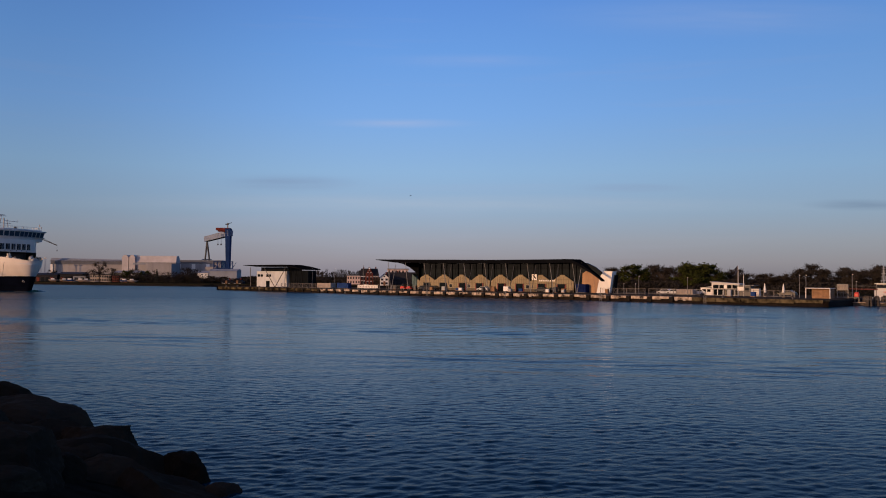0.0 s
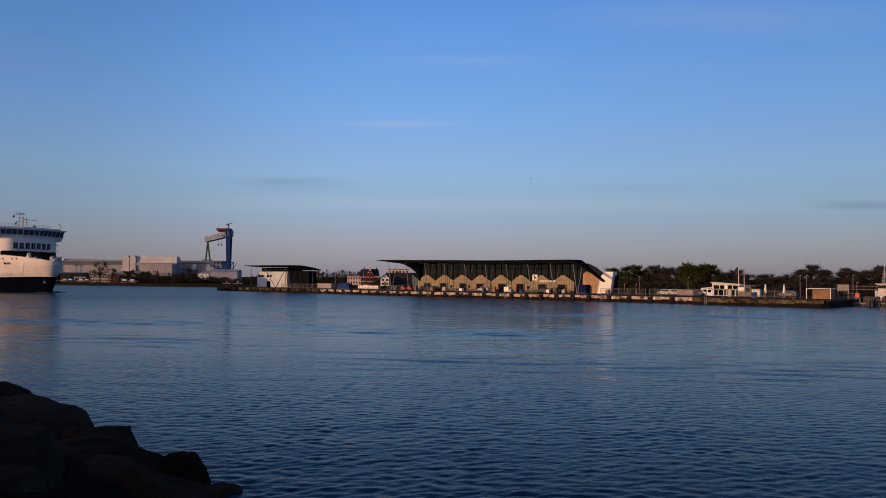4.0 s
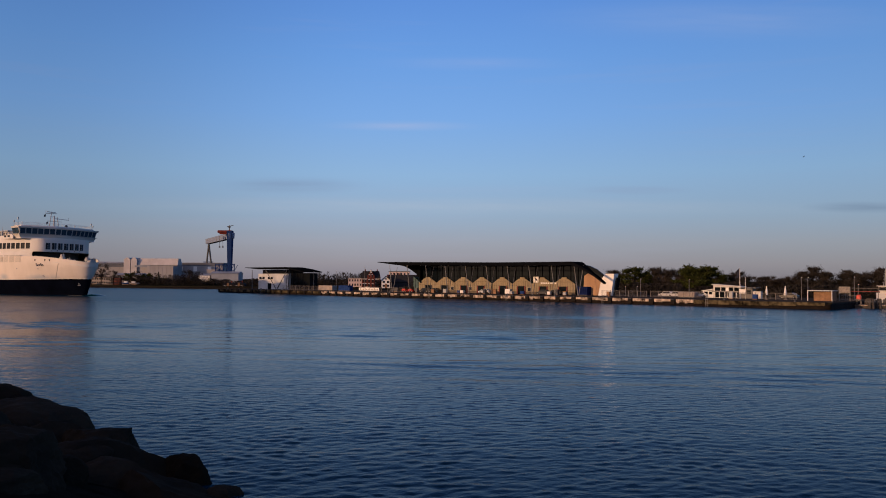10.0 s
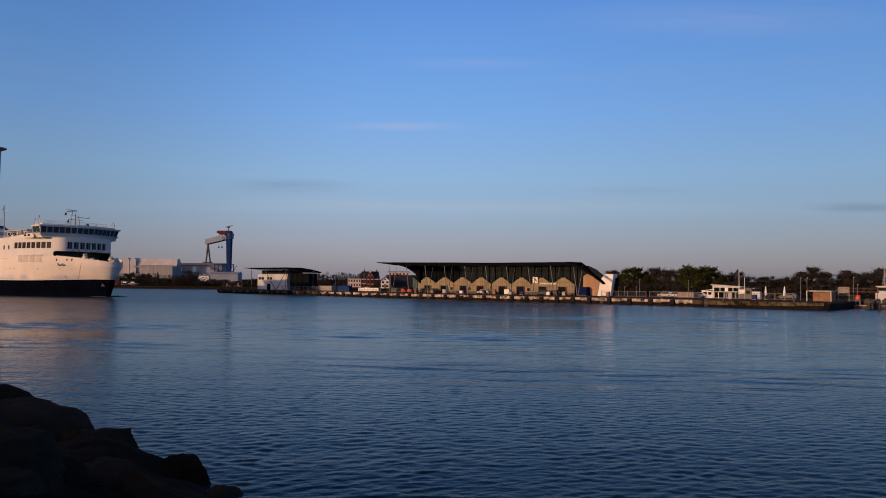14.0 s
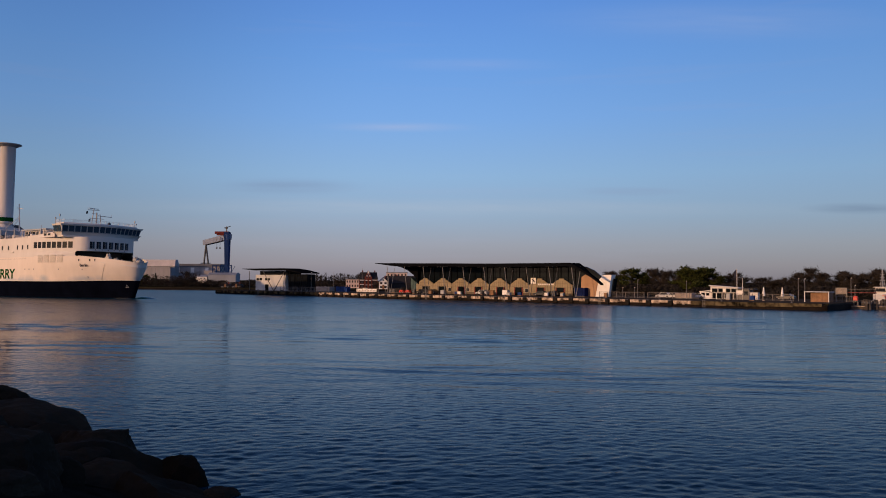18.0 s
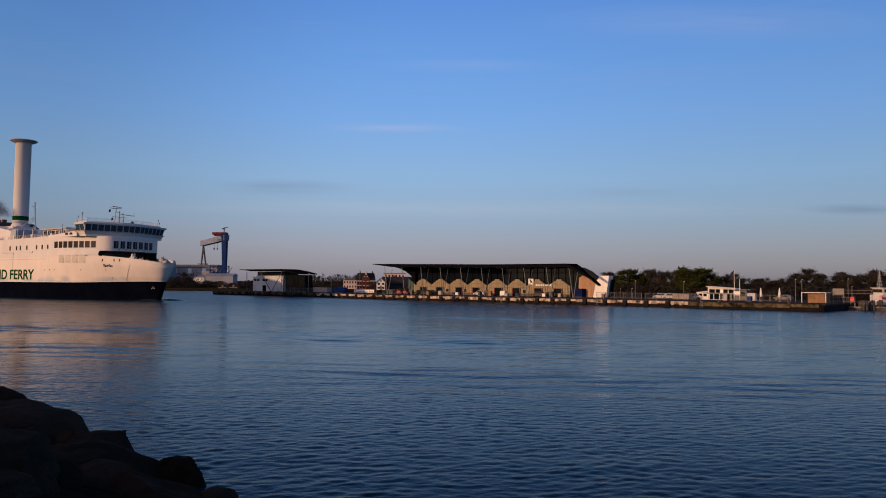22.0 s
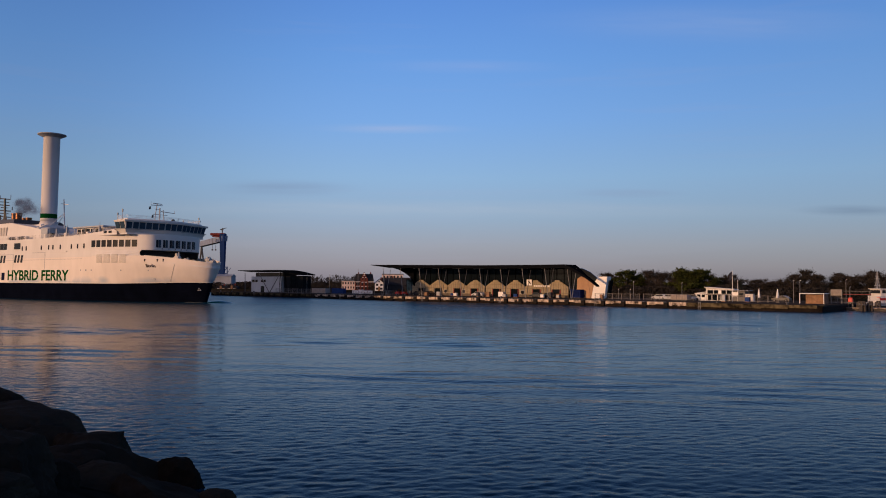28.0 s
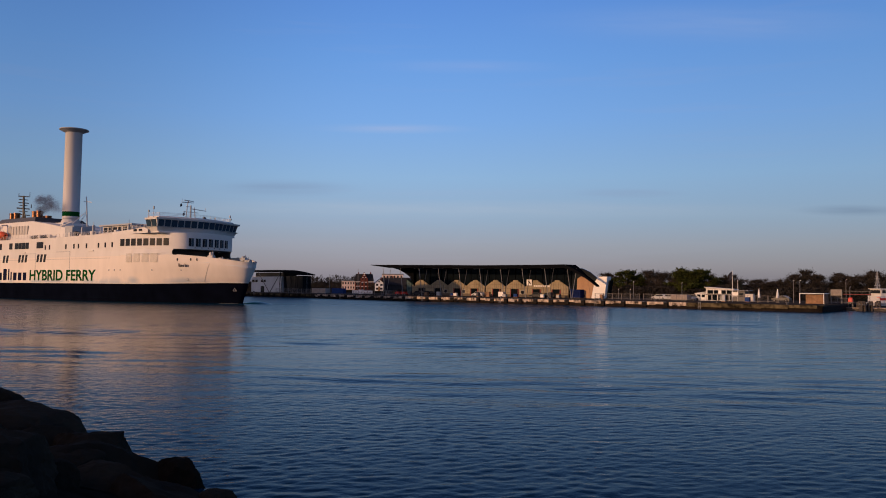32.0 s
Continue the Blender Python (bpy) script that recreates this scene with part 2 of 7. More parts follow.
HALL_DARK = mat("hall_dark_glazing", (0.006, 0.009, 0.011), 0.06, spec=0.14, vary=0.2, scale=0.5)
STEEL = mat("galvanised_steel", (0.19, 0.19, 0.19), 0.6, metal=0.2, vary=0.15, scale=2)
DARK_STEEL = mat("dark_painted_steel", (0.05, 0.05, 0.055), 0.5, vary=0.2)
GLASS = mat("window_glass", (0.02, 0.024, 0.028), 0.05, vary=0.1, spec=0.4)
BRICK = mat("red_brick", (0.15, 0.045, 0.033), 0.9, spec=0.05, vary=0.25, scale=1.5, bump=0.01)
SLATE = mat("slate_roof", (0.028, 0.028, 0.032), 0.9, spec=0.05, vary=0.2)
YARD_WALL = mat("shipyard_cladding", (0.275, 0.265, 0.27), 0.7, vary=0.12, scale=0.12, streak=0.7)
YARD_BLUE = mat("shipyard_blue_grey", (0.21, 0.235, 0.28), 0.65, vary=0.12, scale=0.1)
YARD_ROOF = mat("dark_blue_roof_cladding", (0.08, 0.092, 0.12), 0.7, vary=0.15, scale=0.1)
YARD_PALE = mat("pale_pink_roof_sheet", (0.44, 0.41, 0.41), 0.7, vary=0.12, scale=0.12)
CRANE_BLUE = mat("crane_blue_paint", (0.016, 0.042, 0.135), 0.85, spec=0.05, vary=0.15, scale=0.15, streak=0.7)
CRANE_RED = mat("crane_red_paint", (0.16, 0.035, 0.028), 0.85, spec=0.05, vary=0.2, scale=0.3)
CRANE_GREY = mat("crane_girder_grey", (0.18, 0.22, 0.31), 0.85, spec=0.05, vary=0.15, scale=0.2)
BLUE = mat("container_blue", (0.02, 0.05, 0.17), 0.9, spec=0.05, vary=0.2)
RED = mat("red_paint", (0.5, 0.03, 0.02), 0.45, vary=0.15)
WOOD = mat("timber_cladding", (0.25, 0.13, 0.06), 0.75, vary=0.25, scale=1.2, bump=0.01)
PILE = mat("weathered_timber_pile", (0.06, 0.05, 0.042), 0.85, vary=0.35, scale=1.0, bump=0.03)
RUBBER = mat("black_rubber", (0.016, 0.014, 0.012), 0.9, spec=0.1, vary=0.2)
BARK = mat("tree_bark", (0.04, 0.03, 0.022), 0.9, vary=0.3, scale=2, bump=0.03)
TWIG = mat("bare_twigs", (0.050, 0.045, 0.040), 0.95, spec=0.0, vary=0.35, scale=0.6)
LEAF = mat("fresh_spring_leaves", (0.050, 0.060, 0.017), 0.95, spec=0.0, vary=0.35, scale=0.5)
LEAF_DARK = mat("dark_conifer", (0.014, 0.020, 0.012), 0.8, vary=0.35, scale=0.6)
# boulder colour far darker than stone: the shade on the bank is painted in
ROCK = mat("shade_dark_boulder", (0.030, 0.023, 0.016), 0.95, spec=0.02, vary=0.3, scale=1.0, bump=0.05, bscale=2.4, color2=(0.013, 0.011, 0.009), piece=0.5)
CAR_PAINTS = [mat("car_paint_" + k, c, 0.3, vary=0.05) for k, c in (("silver", (0.45, 0.46, 0.47)), ("black", (0.02, 0.02, 0.022)))]


FAR_SHORE = mat("dark_wet_shore", (0.022, 0.020, 0.018), 1.0, spec=0.0, vary=0.4, scale=0.8, bump=0.1, bscale=2)
DULL_WALL = mat("weathered_beige_render", (0.34, 0.29, 0.25), 0.85, vary=0.15, scale=0.6)
PINK_WALL = mat("pale_pink_render", (0.62, 0.48, 0.42), 0.85, vary=0.08, scale=0.5)
FLEECE = mat("fence_wire", (0.15, 0.135, 0.125), 0.7, vary=0.2)
# same for the bank's gravel, near-black to carry the shade
SHORE = mat("shade_dark_shore_stones", (0.020, 0.017, 0.014), 1.0, spec=0.0, vary=0.4, scale=0.8, bump=0.1, bscale=2)

APRICOT_WALL = mat("apricot_render", (0.40, 0.245, 0.145), 0.85, spec=0.1, vary=0.12, scale=0.5)
CREAM_WALL = mat("pale_grey_render", (0.46, 0.48, 0.50), 0.8, vary=0.06, scale=0.5, streak=0.6)
WING_GLASS = mat("grey_colonnade_glazing", (0.010, 0.012, 0.014), 0.08, vary=0.2, scale=0.5, spec=0.1)
LORRY_BLUE = mat("dark_blue_tarpaulin", (0.010, 0.018, 0.075), 0.95, spec=0.0, vary=0.2)
TWIG_FAR = mat("distant_bushes", (0.037, 0.035, 0.033), 0.95, spec=0.0, vary=0.35, scale=0.3)
GATE_RED = mat("gate_dark_red", (0.20, 0.022, 0.018), 0.6, vary=0.2)
MULLION = mat("black_window_bars", (0.007, 0.0075, 0.009), 0.9, spec=0.0, vary=0.2)
# grey-green base colour imitates the sky mirrored in the corner panes
TEAL_GLASS = mat("sky_tinted_glazing", (0.07, 0.115, 0.115), 0.25, vary=0.15, scale=0.6)
FLAG_BLUE = mat("dark_blue_cloth", (0.012, 0.014, 0.03), 0.9, vary=0.2)


def hull_white():
    """White hull paint with pale grey-blue scuffs just over the black."""
    m = mat("hull_white_paint", (0.635, 0.57, 0.505), 0.6, spec=0.25, vary=0.05, scale=0.25, streak=0.7)
    n, l = m.node_tree.nodes, m.node_tree.links
    b = n["Principled BSDF"]
    src = b.inputs["Base Color"].links[0].from_socket
    tc = n.new("ShaderNodeTexCoord")
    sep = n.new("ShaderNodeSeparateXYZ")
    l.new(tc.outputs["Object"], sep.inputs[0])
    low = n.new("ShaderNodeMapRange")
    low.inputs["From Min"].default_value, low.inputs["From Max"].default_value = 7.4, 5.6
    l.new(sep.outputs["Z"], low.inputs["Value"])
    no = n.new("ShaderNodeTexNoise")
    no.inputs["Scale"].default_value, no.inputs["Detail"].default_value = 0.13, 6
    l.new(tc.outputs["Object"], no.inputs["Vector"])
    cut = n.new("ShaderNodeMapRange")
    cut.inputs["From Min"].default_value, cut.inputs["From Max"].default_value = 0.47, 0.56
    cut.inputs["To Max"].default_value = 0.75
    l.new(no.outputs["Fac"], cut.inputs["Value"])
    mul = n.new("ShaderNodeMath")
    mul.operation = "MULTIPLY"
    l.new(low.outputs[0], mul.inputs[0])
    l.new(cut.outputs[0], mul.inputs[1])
    # two larger rubbed patches ahead of the lettering
    for at, size, most in (((-28.0, 0, 6.1), (2.6, 60, 1.3), 0.8), ((-13.0, 0, 5.9), (6.0, 60, 1.2), 0.7)):
        off = n.new("ShaderNodeVectorMath")
        off.operation = "SUBTRACT"
        off.inputs[1].default_value = at
        l.new(tc.outputs["Object"], off.inputs[0])
        div = n.new("ShaderNodeVectorMath")
        div.operation = "DIVIDE"
        div.inputs[1].default_value = size
        l.new(off.outputs[0], div.inputs[0])
        dist = n.new("ShaderNodeVectorMath")
        dist.operation = "LENGTH"
        l.new(div.outputs[0], dist.inputs[0])
        rim = n.new("ShaderNodeMath")
        rim.operation = "SUBTRACT"
        l.new(dist.outputs["Value"], rim.inputs[0])
        l.new(no.outputs["Fac"], rim.inputs[1])
        patch = n.new("ShaderNodeMapRange")
        patch.inputs["From Min"].default_value, patch.inputs["From Max"].default_value = 0.6, -0.2
        patch.inputs["To Max"].default_value = most
        l.new(rim.outputs[0], patch.inputs["Value"])
        both = n.new("ShaderNodeMath")
        both.operation = "MAXIMUM"
        l.new(mul.outputs[0], both.inputs[0])
        l.new(patch.outputs[0], both.inputs[1])
        mul = both
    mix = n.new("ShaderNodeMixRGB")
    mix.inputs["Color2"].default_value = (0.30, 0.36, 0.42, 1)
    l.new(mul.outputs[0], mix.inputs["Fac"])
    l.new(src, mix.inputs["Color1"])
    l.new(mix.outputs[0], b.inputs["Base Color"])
    return m


HULL_WHITE = hull_white()


# ---- mesh helpers ----
def part(name, bm, material, parent, label="", smooth=False):
    me = bpy.data.meshes.new(name)
    bm.to_mesh(me)
    bm.free()
    me.materials.append(material)
    if smooth:
        me.polygons.foreach_set("use_smooth", [True] * len(me.polygons))
    ob = new(name, me)
    if parent is not None:
        ob.parent = parent
    if label:
        ob["label"] = label
    return ob


def again(name, mesh, parent, m, label=""):
    ob = new(name, mesh)
    ob.parent = parent
    ob.matrix_basis = m
    if label:
        ob["label"] = label
    return ob


def thing(name, label, category, m=None, group="", kind=""):
    ob = new(name)
    ob.empty_display_size = 0.2
    if m is not None:
        ob.matrix_basis = m
    return tagged(ob, label, category, group, kind)


def box(bm, x0, y0, z0, x1, y1, z1, m=None, bevel=0.0):
    vs = [bm.verts.new((x, y, z)) for z in (z0, z1) for x, y in ((x0, y0), (x1, y0), (x1, y1), (x0, y1))]
    fs = [bm.faces.new([vs[i] for i in f]) for f in ((3, 2, 1, 0), (4, 5, 6, 7), (0, 1, 5, 4), (1, 2, 6, 5), (2, 3, 7, 6), (3, 0, 4, 7))]
    if bevel:
        es = list({e for f in fs for e in f.edges})
        r = bmesh.ops.bevel(bm, geom=es, offset=bevel, segments=1, affect="EDGES")
        vs = list({v for f in r["faces"] for v in f.verts} | {v for v in vs if v.is_valid})
    if m is not None:
        bmesh.ops.transform(bm, matrix=m, verts=vs)
    return bm


def smooth_sides(ob, limit=50):
    """Soft shading on the upright faces, hard edges where faces meet at a steep angle."""
    me = ob.data
    me.polygons.foreach_set("use_smooth", [True] * len(me.polygons))
    bm = bmesh.new()
    bm.from_mesh(me)
    for e in bm.edges:
        e.smooth = not (len(e.link_faces) == 2 and e.calc_face_angle(0) > radians(limit))
    bm.to_mesh(me)
    bm.free()
    return ob


def boxm(*a, **k):
    return box(bmesh.new(), *a, **k)


def prism(bm, pts, z0, z1, m=None, taper=None):
    """An upright prism over a plan outline, counter-clockwise; taper: the top's outline."""
    lo = [bm.verts.new((x, y, z0)) for x, y in pts]
    hi = [bm.verts.new((x, y, z1)) for x, y in (taper or pts)]
    k = len(pts)
    bm.faces.new(lo[::-1])
    bm.faces.new(hi)
    for i in range(k):
        bm.faces.new((lo[i], lo[(i + 1) % k], hi[(i + 1) % k], hi[i]))
    if m is not None:
        bmesh.ops.transform(bm, matrix=m, verts=lo + hi)
    return bm


def tube(bm, p0, p1, r, r2=None, seg=8):
    p0, p1 = Vector(p0), Vector(p1)
    r2 = r if r2 is None else r2
    q = (p1 - p0).to_track_quat("Z", "Y")
    a, b = [], []
    for i in range(seg):
        c = Vector((math.cos(2 * math.pi * i / seg), math.sin(2 * math.pi * i / seg), 0))
        a.append(bm.verts.new(p0 + q @ (c * r)))
        b.append(bm.verts.new(p1 + q @ (c * r2)))
    for i in range(seg):
        bm.faces.new((a[i], a[(i + 1) % seg], b[(i + 1) % seg], b[i]))
    bm.faces.new(a[::-1])
    bm.faces.new(b)
    return bm


def lathe(bm, prof, seg=32, at=(0, 0, 0)):
    rings = []
    for r, z in prof:
        rings.append([bm.verts.new((at[0] + r * math.cos(2 * math.pi * i / seg), at[1] + r * math.sin(2 * math.pi * i / seg), at[2] + z)) for i in range(seg)])
    for a, b in zip(rings, rings[1:]):
        for i in range(seg):
            bm.faces.new((a[i], a[(i + 1) % seg], b[(i + 1) % seg], b[i]))
    bm.faces.new(rings[0][::-1])
    bm.faces.new(rings[-1])
    return bm


def grid_mesh(bm, rows, closed=False):
    """Faces between rows of points."""
    vr = [[bm.verts.new(p) for p in r] for r in rows]
    for a, b in zip(vr, vr[1:]):
        k = len(a)
        for i in range(k if closed else k - 1):
            j = (i + 1) % k
            bm.faces.new((a[i], a[j], b[j], b[i]))
    return vr


def letters(text, size, material, parent, m, label="", depth=0.02, bold=0.0, name="lettering"):
    cu = bpy.data.curves.new(name, "FONT")
    cu.body, cu.size, cu.extrude, cu.offset = text, size, depth, bold
    ob = new(name, cu)
    dg = bpy.context.evaluated_depsgraph_get()
    me = bpy.data.meshes.new_from_object(ob.evaluated_get(dg))
    bpy.data.objects.remove(ob)
    bpy.data.curves.remove(cu)
    me.materials.clear()
    me.materials.append(material)
    return again(name, me, parent, m, label)


# ---- water and ground ----
def ripple(x, y):
    """Height of the water at x, y: short-crested wavelets from many crossing trains, in groups that come and go."""
    h = np.zeros_like(x)
    rng = np.random.RandomState(4)
    for i in range(44):
        lam = 0.25 * 1.030 ** i
        a = radians(97 + rng.normal() * 34)
        k = 2 * math.pi / lam
        g = rng.uniform(0.25, 0.5, 2)
        group = 0.5 + 0.5 * np.sin(g[0] * x / lam * 1.1 + 1.4 * np.sin(0.5 * y + i) + i) * np.sin(g[1] * y / lam * 0.6 + rng.uniform(0, 6.28))
        h += 0.0047 * lam * (0.8 / lam) ** 0.1 * group * np.sin(k * (x * math.cos(a) + y * math.sin(a)) + rng.uniform(0, 6.28) + 1.1 * np.sin(0.45 * x + 0.21 * y + 0.9 * i))
    return h


def chop(x, y):
    """Longer waves out in the basin, in lanes and patches of stronger and weaker wind."""
    h = np.zeros_like(x)
    rng = np.random.RandomState(9)
    for i in range(22):
        lam = 0.7 * 1.085 ** i
        a = radians(88 + rng.uniform(-38, 38) * (1 if lam < 2.5 else 0.5))
        k = 2 * math.pi / lam
        h += lam * 0.0013 * np.sin(k * (x * math.cos(a) + y * math.sin(a)) + rng.uniform(0, 6.28) + 1.6 * np.sin(0.11 * x + 0.05 * y + 1.7 * i))
    lane = np.zeros_like(x)
    for i in range(9):
        a = radians(88 + rng.uniform(-14, 14))
        k = 2 * math.pi / (16 * 1.32 ** i)
        lane += np.sin(k * (x * math.cos(a) + y * math.sin(a)) + rng.uniform(0, 6.28) + 1.5 * np.sin(0.02 * x * (1 + 0.2 * i) + i))
    return h * np.clip(0.25 + 0.55 * lane, 0.05, 1.9)


def swell(x, y):
    """Long low crests that run across the basin, the wash of passing ships, in broad patches."""
    h, patch = np.zeros_like(x), np.zeros_like(x)
    rng = np.random.RandomState(21)
    for i in range(11):
        lam = 1.9 * 1.10 ** i
        a = radians(87 + rng.uniform(-17, 17))
        k = 2 * math.pi / lam
        h += lam * 0.0016 * np.sin(k * (x * math.cos(a) + y * math.sin(a)) + rng.uniform(0, 6.28) + 1.2 * np.sin(0.06 * x + 0.03 * y + 1.3 * i) + 0.9 * np.sin((0.21 + 0.02 * i) * x - 0.09 * y + 2.1 * i))
    for i in range(6):
        a = radians(80 + rng.uniform(-30, 30))
        k = 2 * math.pi / (22 * 1.4 ** i)
        patch += np.sin(k * (0.9 * x * math.cos(a) + y * math.sin(a)) + rng.uniform(0, 6.28))
    return h * np.clip(0.30 + 0.45 * patch, 0.0, 1.5)


def build_water():
    ys = [7.0]
    while ys[-1] < 4900:
        ys.append(ys[-1] + max(0.09, 0.0033 * ys[-1]) * (1 if ys[-1] < 345 else 8))
    ys = np.array(ys)
    tx = np.linspace(-1.0, 1.0, 530)
    Y, T = np.meshgrid(ys, tx, indexing="ij")
    X = T * (Y * 0.62 + 10)
    fade = np.interp(np.hypot(X + 16, Y), (18, 30, 55, 90, 150, 230), (1.6, 1.05, 0.72, 0.45, 0.3, 0.0))
    Z = ripple(X, Y) * fade + chop(X, Y) * np.interp(Y, (10, 28, 55, 100, 150, 320, 520), (0.1, 0.2, 0.5, 0.9, 0.9, 0.3, 0.0))
    Z += swell(X, Y) * np.interp(Y, (18, 28, 45, 65, 110, 140, 200, 250, 330), (0.15, 0.8, 1.1, 1.8, 1.5, 0.7, 0.3, 0.15, 0.0))
    nr, nc = X.shape
    verts = np.stack([X, Y, Z], -1).reshape(-1, 3)
    i = np.arange((nr - 1) * nc).reshape(nr - 1, nc)[:, :-1].ravel()
    faces = np.stack([i, i + 1, i + nc + 1, i + nc], 1)
    # the sheet goes on to the sides and behind
    base = len(verts)
    x0, x1, ya, yb = X[0, 0], X[0, -1], 7.0, ys[-1]
    xa, xb = X[-1, 0], X[-1, -1]
    extra = np.array([(-4900, -600, 0), (4900, -600, 0), (4900, yb, 0), (-4900, yb, 0)])
    c = (0, nc - 1, (nr - 1) * nc + nc - 1, (nr - 1) * nc)
    verts = np.vstack([verts, extra])
    more = [(base, base + 1, c[1], c[0]), (base + 1, base + 2, c[2], c[1]), (base + 3, base, c[0], c[3])]
    me = bpy.data.meshes.new("water")
    me.from_pydata(verts.tolist(), [], faces.tolist() + more)
    me.materials.append(WATER)
    me.polygons.foreach_set("use_smooth", [True] * len(me.polygons))
    return tagged(new("water", me), "dark blue rippled harbour water reflecting the low sun sky", "water", kind="structure")


water = build_water()

Q0, QU, QN = Vector((-89.0, 319.5)), Vector((0.74883, -0.66276)), Vector((0.66276, 0.74883))
QUAY_Z = 1.75
QUAY_TURN = math.degrees(math.atan2(QU.y, QU.x))


def quay(s, d, z=QUAY_Z, turn=0):
    """A pose on the quay: s metres along it, d metres inland; local x runs along the quay, y inland."""
    p = Q0 + QU * s + QN * d
    return pose(p.x, p.y, z, 0, 0, QUAY_TURN + turn)


def qxy(s, d):
    p = Q0 + QU * s + QN * d
    return (p.x, p.y)


QUAY_EDGE = [(0, -1.0), (62, -3.5), (107, -9.0), (180, -8.6), (231.0, -12)]


def edge_d(s):
    return float(np.interp(s, [e[0] for e in QUAY_EDGE], [e[1] for e in QUAY_EDGE]))


def build_ground():
    front = [qxy(s, d + 1.2) for s, d in QUAY_EDGE]
    shore = [(-2600, 1200), (-630, 630), (-358, 534), (-201, 453), (-144, 421), (-100, 405), (-45, 398), (-20, 385)]
    right = [qxy(230.2, 16), qxy(262, 20), qxy(300, 24), (200, 130), (420, 60), (4800, 40)]
    outline = shore + front + right + [(4800, 4800), (-4800, 4800), (-4800, 1500)]
    bm = bmesh.new()
    top = [bm.verts.new((x, y, QUAY_Z - 0.05)) for x, y in outline]
    f = bm.faces.new(top)
    low = [bm.verts.new((x, y, -1.5)) for x, y in outline]
    for i in range(len(outline)):
        j = (i + 1) % len(outline)
        bm.faces.new((top[i], top[j], low[j], low[i]))
    bmesh.ops.triangulate(bm, faces=[f])
    bmesh.ops.recalc_face_normals(bm, faces=bm.faces)
    return tagged(part("ground", bm, LAND, None), "flat dark grassy land behind the quay and shore", "ground", kind="structure")


build_ground()


# ---- the ferry ----
SHIP_ROWS = [(0, -135.54, 262.67, -38.59), (4, -124.55, 253.94, -38.36), (8, -113.57, 245.29, -38.12),
             (12, -102.59, 236.7, -37.89), (16, -91.61, 228.19, -37.66), (20, -80.64, 219.76, -37.43),
             (24, -69.67, 211.4, -37.2), (28, -58.7, 203.11, -36.97), (32, -47.74, 194.89, -36.74)]
HALF = 12.7
SHIP_SIZE = 1.04
WATER_Z = 0.37
AFLOAT = (WATER_Z + EYE[2] * (SHIP_SIZE - 1)) / SHIP_SIZE  # height of the water on the drawn hull


def stem_x(z):
    return float(np.interp(z, (-3, 0, 2, 5.5, 8.5, 10.3, 12.5), (0.0, 0.45, 1.15, 2.5, 3.3, 3.9, 4.3)))


def half_breadth(a, z):
    """Half the hull's width a metres aft of the stem, at height z."""
    run = float(np.interp(z, (-3, 0, 5.5, 10, 13), (54, 48, 41, 38, 38)))
    p = float(np.interp(z, (-3, 5.5, 10), (1.8, 1.95, 2.05)))
    nose = float(np.interp(z, (0, 5.5, 10), (0.45, 0.9, 2.2)))
    return math.sqrt((HALF * (1 - (1 - min(a / run, 1)) ** p)) ** 2 + 2 * nose * a * math.exp(-a / 7))


def sheer(x):
    return float(np.interp(x, (-20, -13, -6, 0, 6), (12.3, 12.25, 11.7, 11.0, 10.1)))


AFT = [0, 0.06, 0.25, 0.5, 0.9, 1.4, 2.4, 3.6, 5, 7, 9, 11.5, 14, 17, 20, 24, 29, 35, 42, 50, 60, 80, 110, 140, 160]


def hull_rows(levels, top_line=False):
    rows = []
    for z in levels:
        st, side = [], []
        for a in AFT:
            x = stem_x(z) - a
            zz = z
            if top_line:
                zz = 5.3 + (z - 5.3) / 7.0 * (sheer(x) - 5.3)
            if 4.99 < z < 5.31:
                zz += 0.5 * max(0.0, min(1.0, (x + 24) / 22))
            stern = 1 - 0.12 * max(0.0, (a - 140) / 20)
            b = max(half_breadth(a, z) * stern, 0.04)
            st.append((x, -b, zz))
            side.append((x, b, zz))
        rows.append(st[::-1] + side)
    return rows


def hull_y(x, z):
    """The starboard side of the white hull at x, z, with the sheer taken into account."""
    lev = 5.3 + (z - 5.3) * 7.0 / (sheer(x) - 5.3)
    return -half_breadth(stem_x(lev) - x, lev)


def deckhouse_outline(shrink=0.0, back=0.0):
    """The deckhouse in plan: straight sides, tapering and rounded to the front; from aft starboard, counter-clockwise."""
    half = [(-150, 12.66), (-32, 12.62), (-27, 12.1), (-23, 11.25), (-19, 10.15), (-15.6, 9.0), (-14.0, 8.3), (-12.9, 7.5), (-12.4, 6.6), (-11.7, 4.4), (-11.3, 2.2)]
    pts = [(x - back * (x > -100), -(y - shrink)) for x, y in half] + [(-11.2 - back, 0)]
    return pts + [(x, -y) for x, y in pts[-2::-1]]


def along(pts, u):
    """The point at share u of a polyline, with its direction."""
    ps = [Vector(p) for p in pts]
    ls = [(b - a).length for a, b in zip(ps, ps[1:])]
    w = u * sum(ls)
    for a, b, L in zip(ps, ps[1:], ls):
        if w <= L or b is ps[-1]:
            return a.lerp(b, w / L), (b - a).normalized()
        w -= L


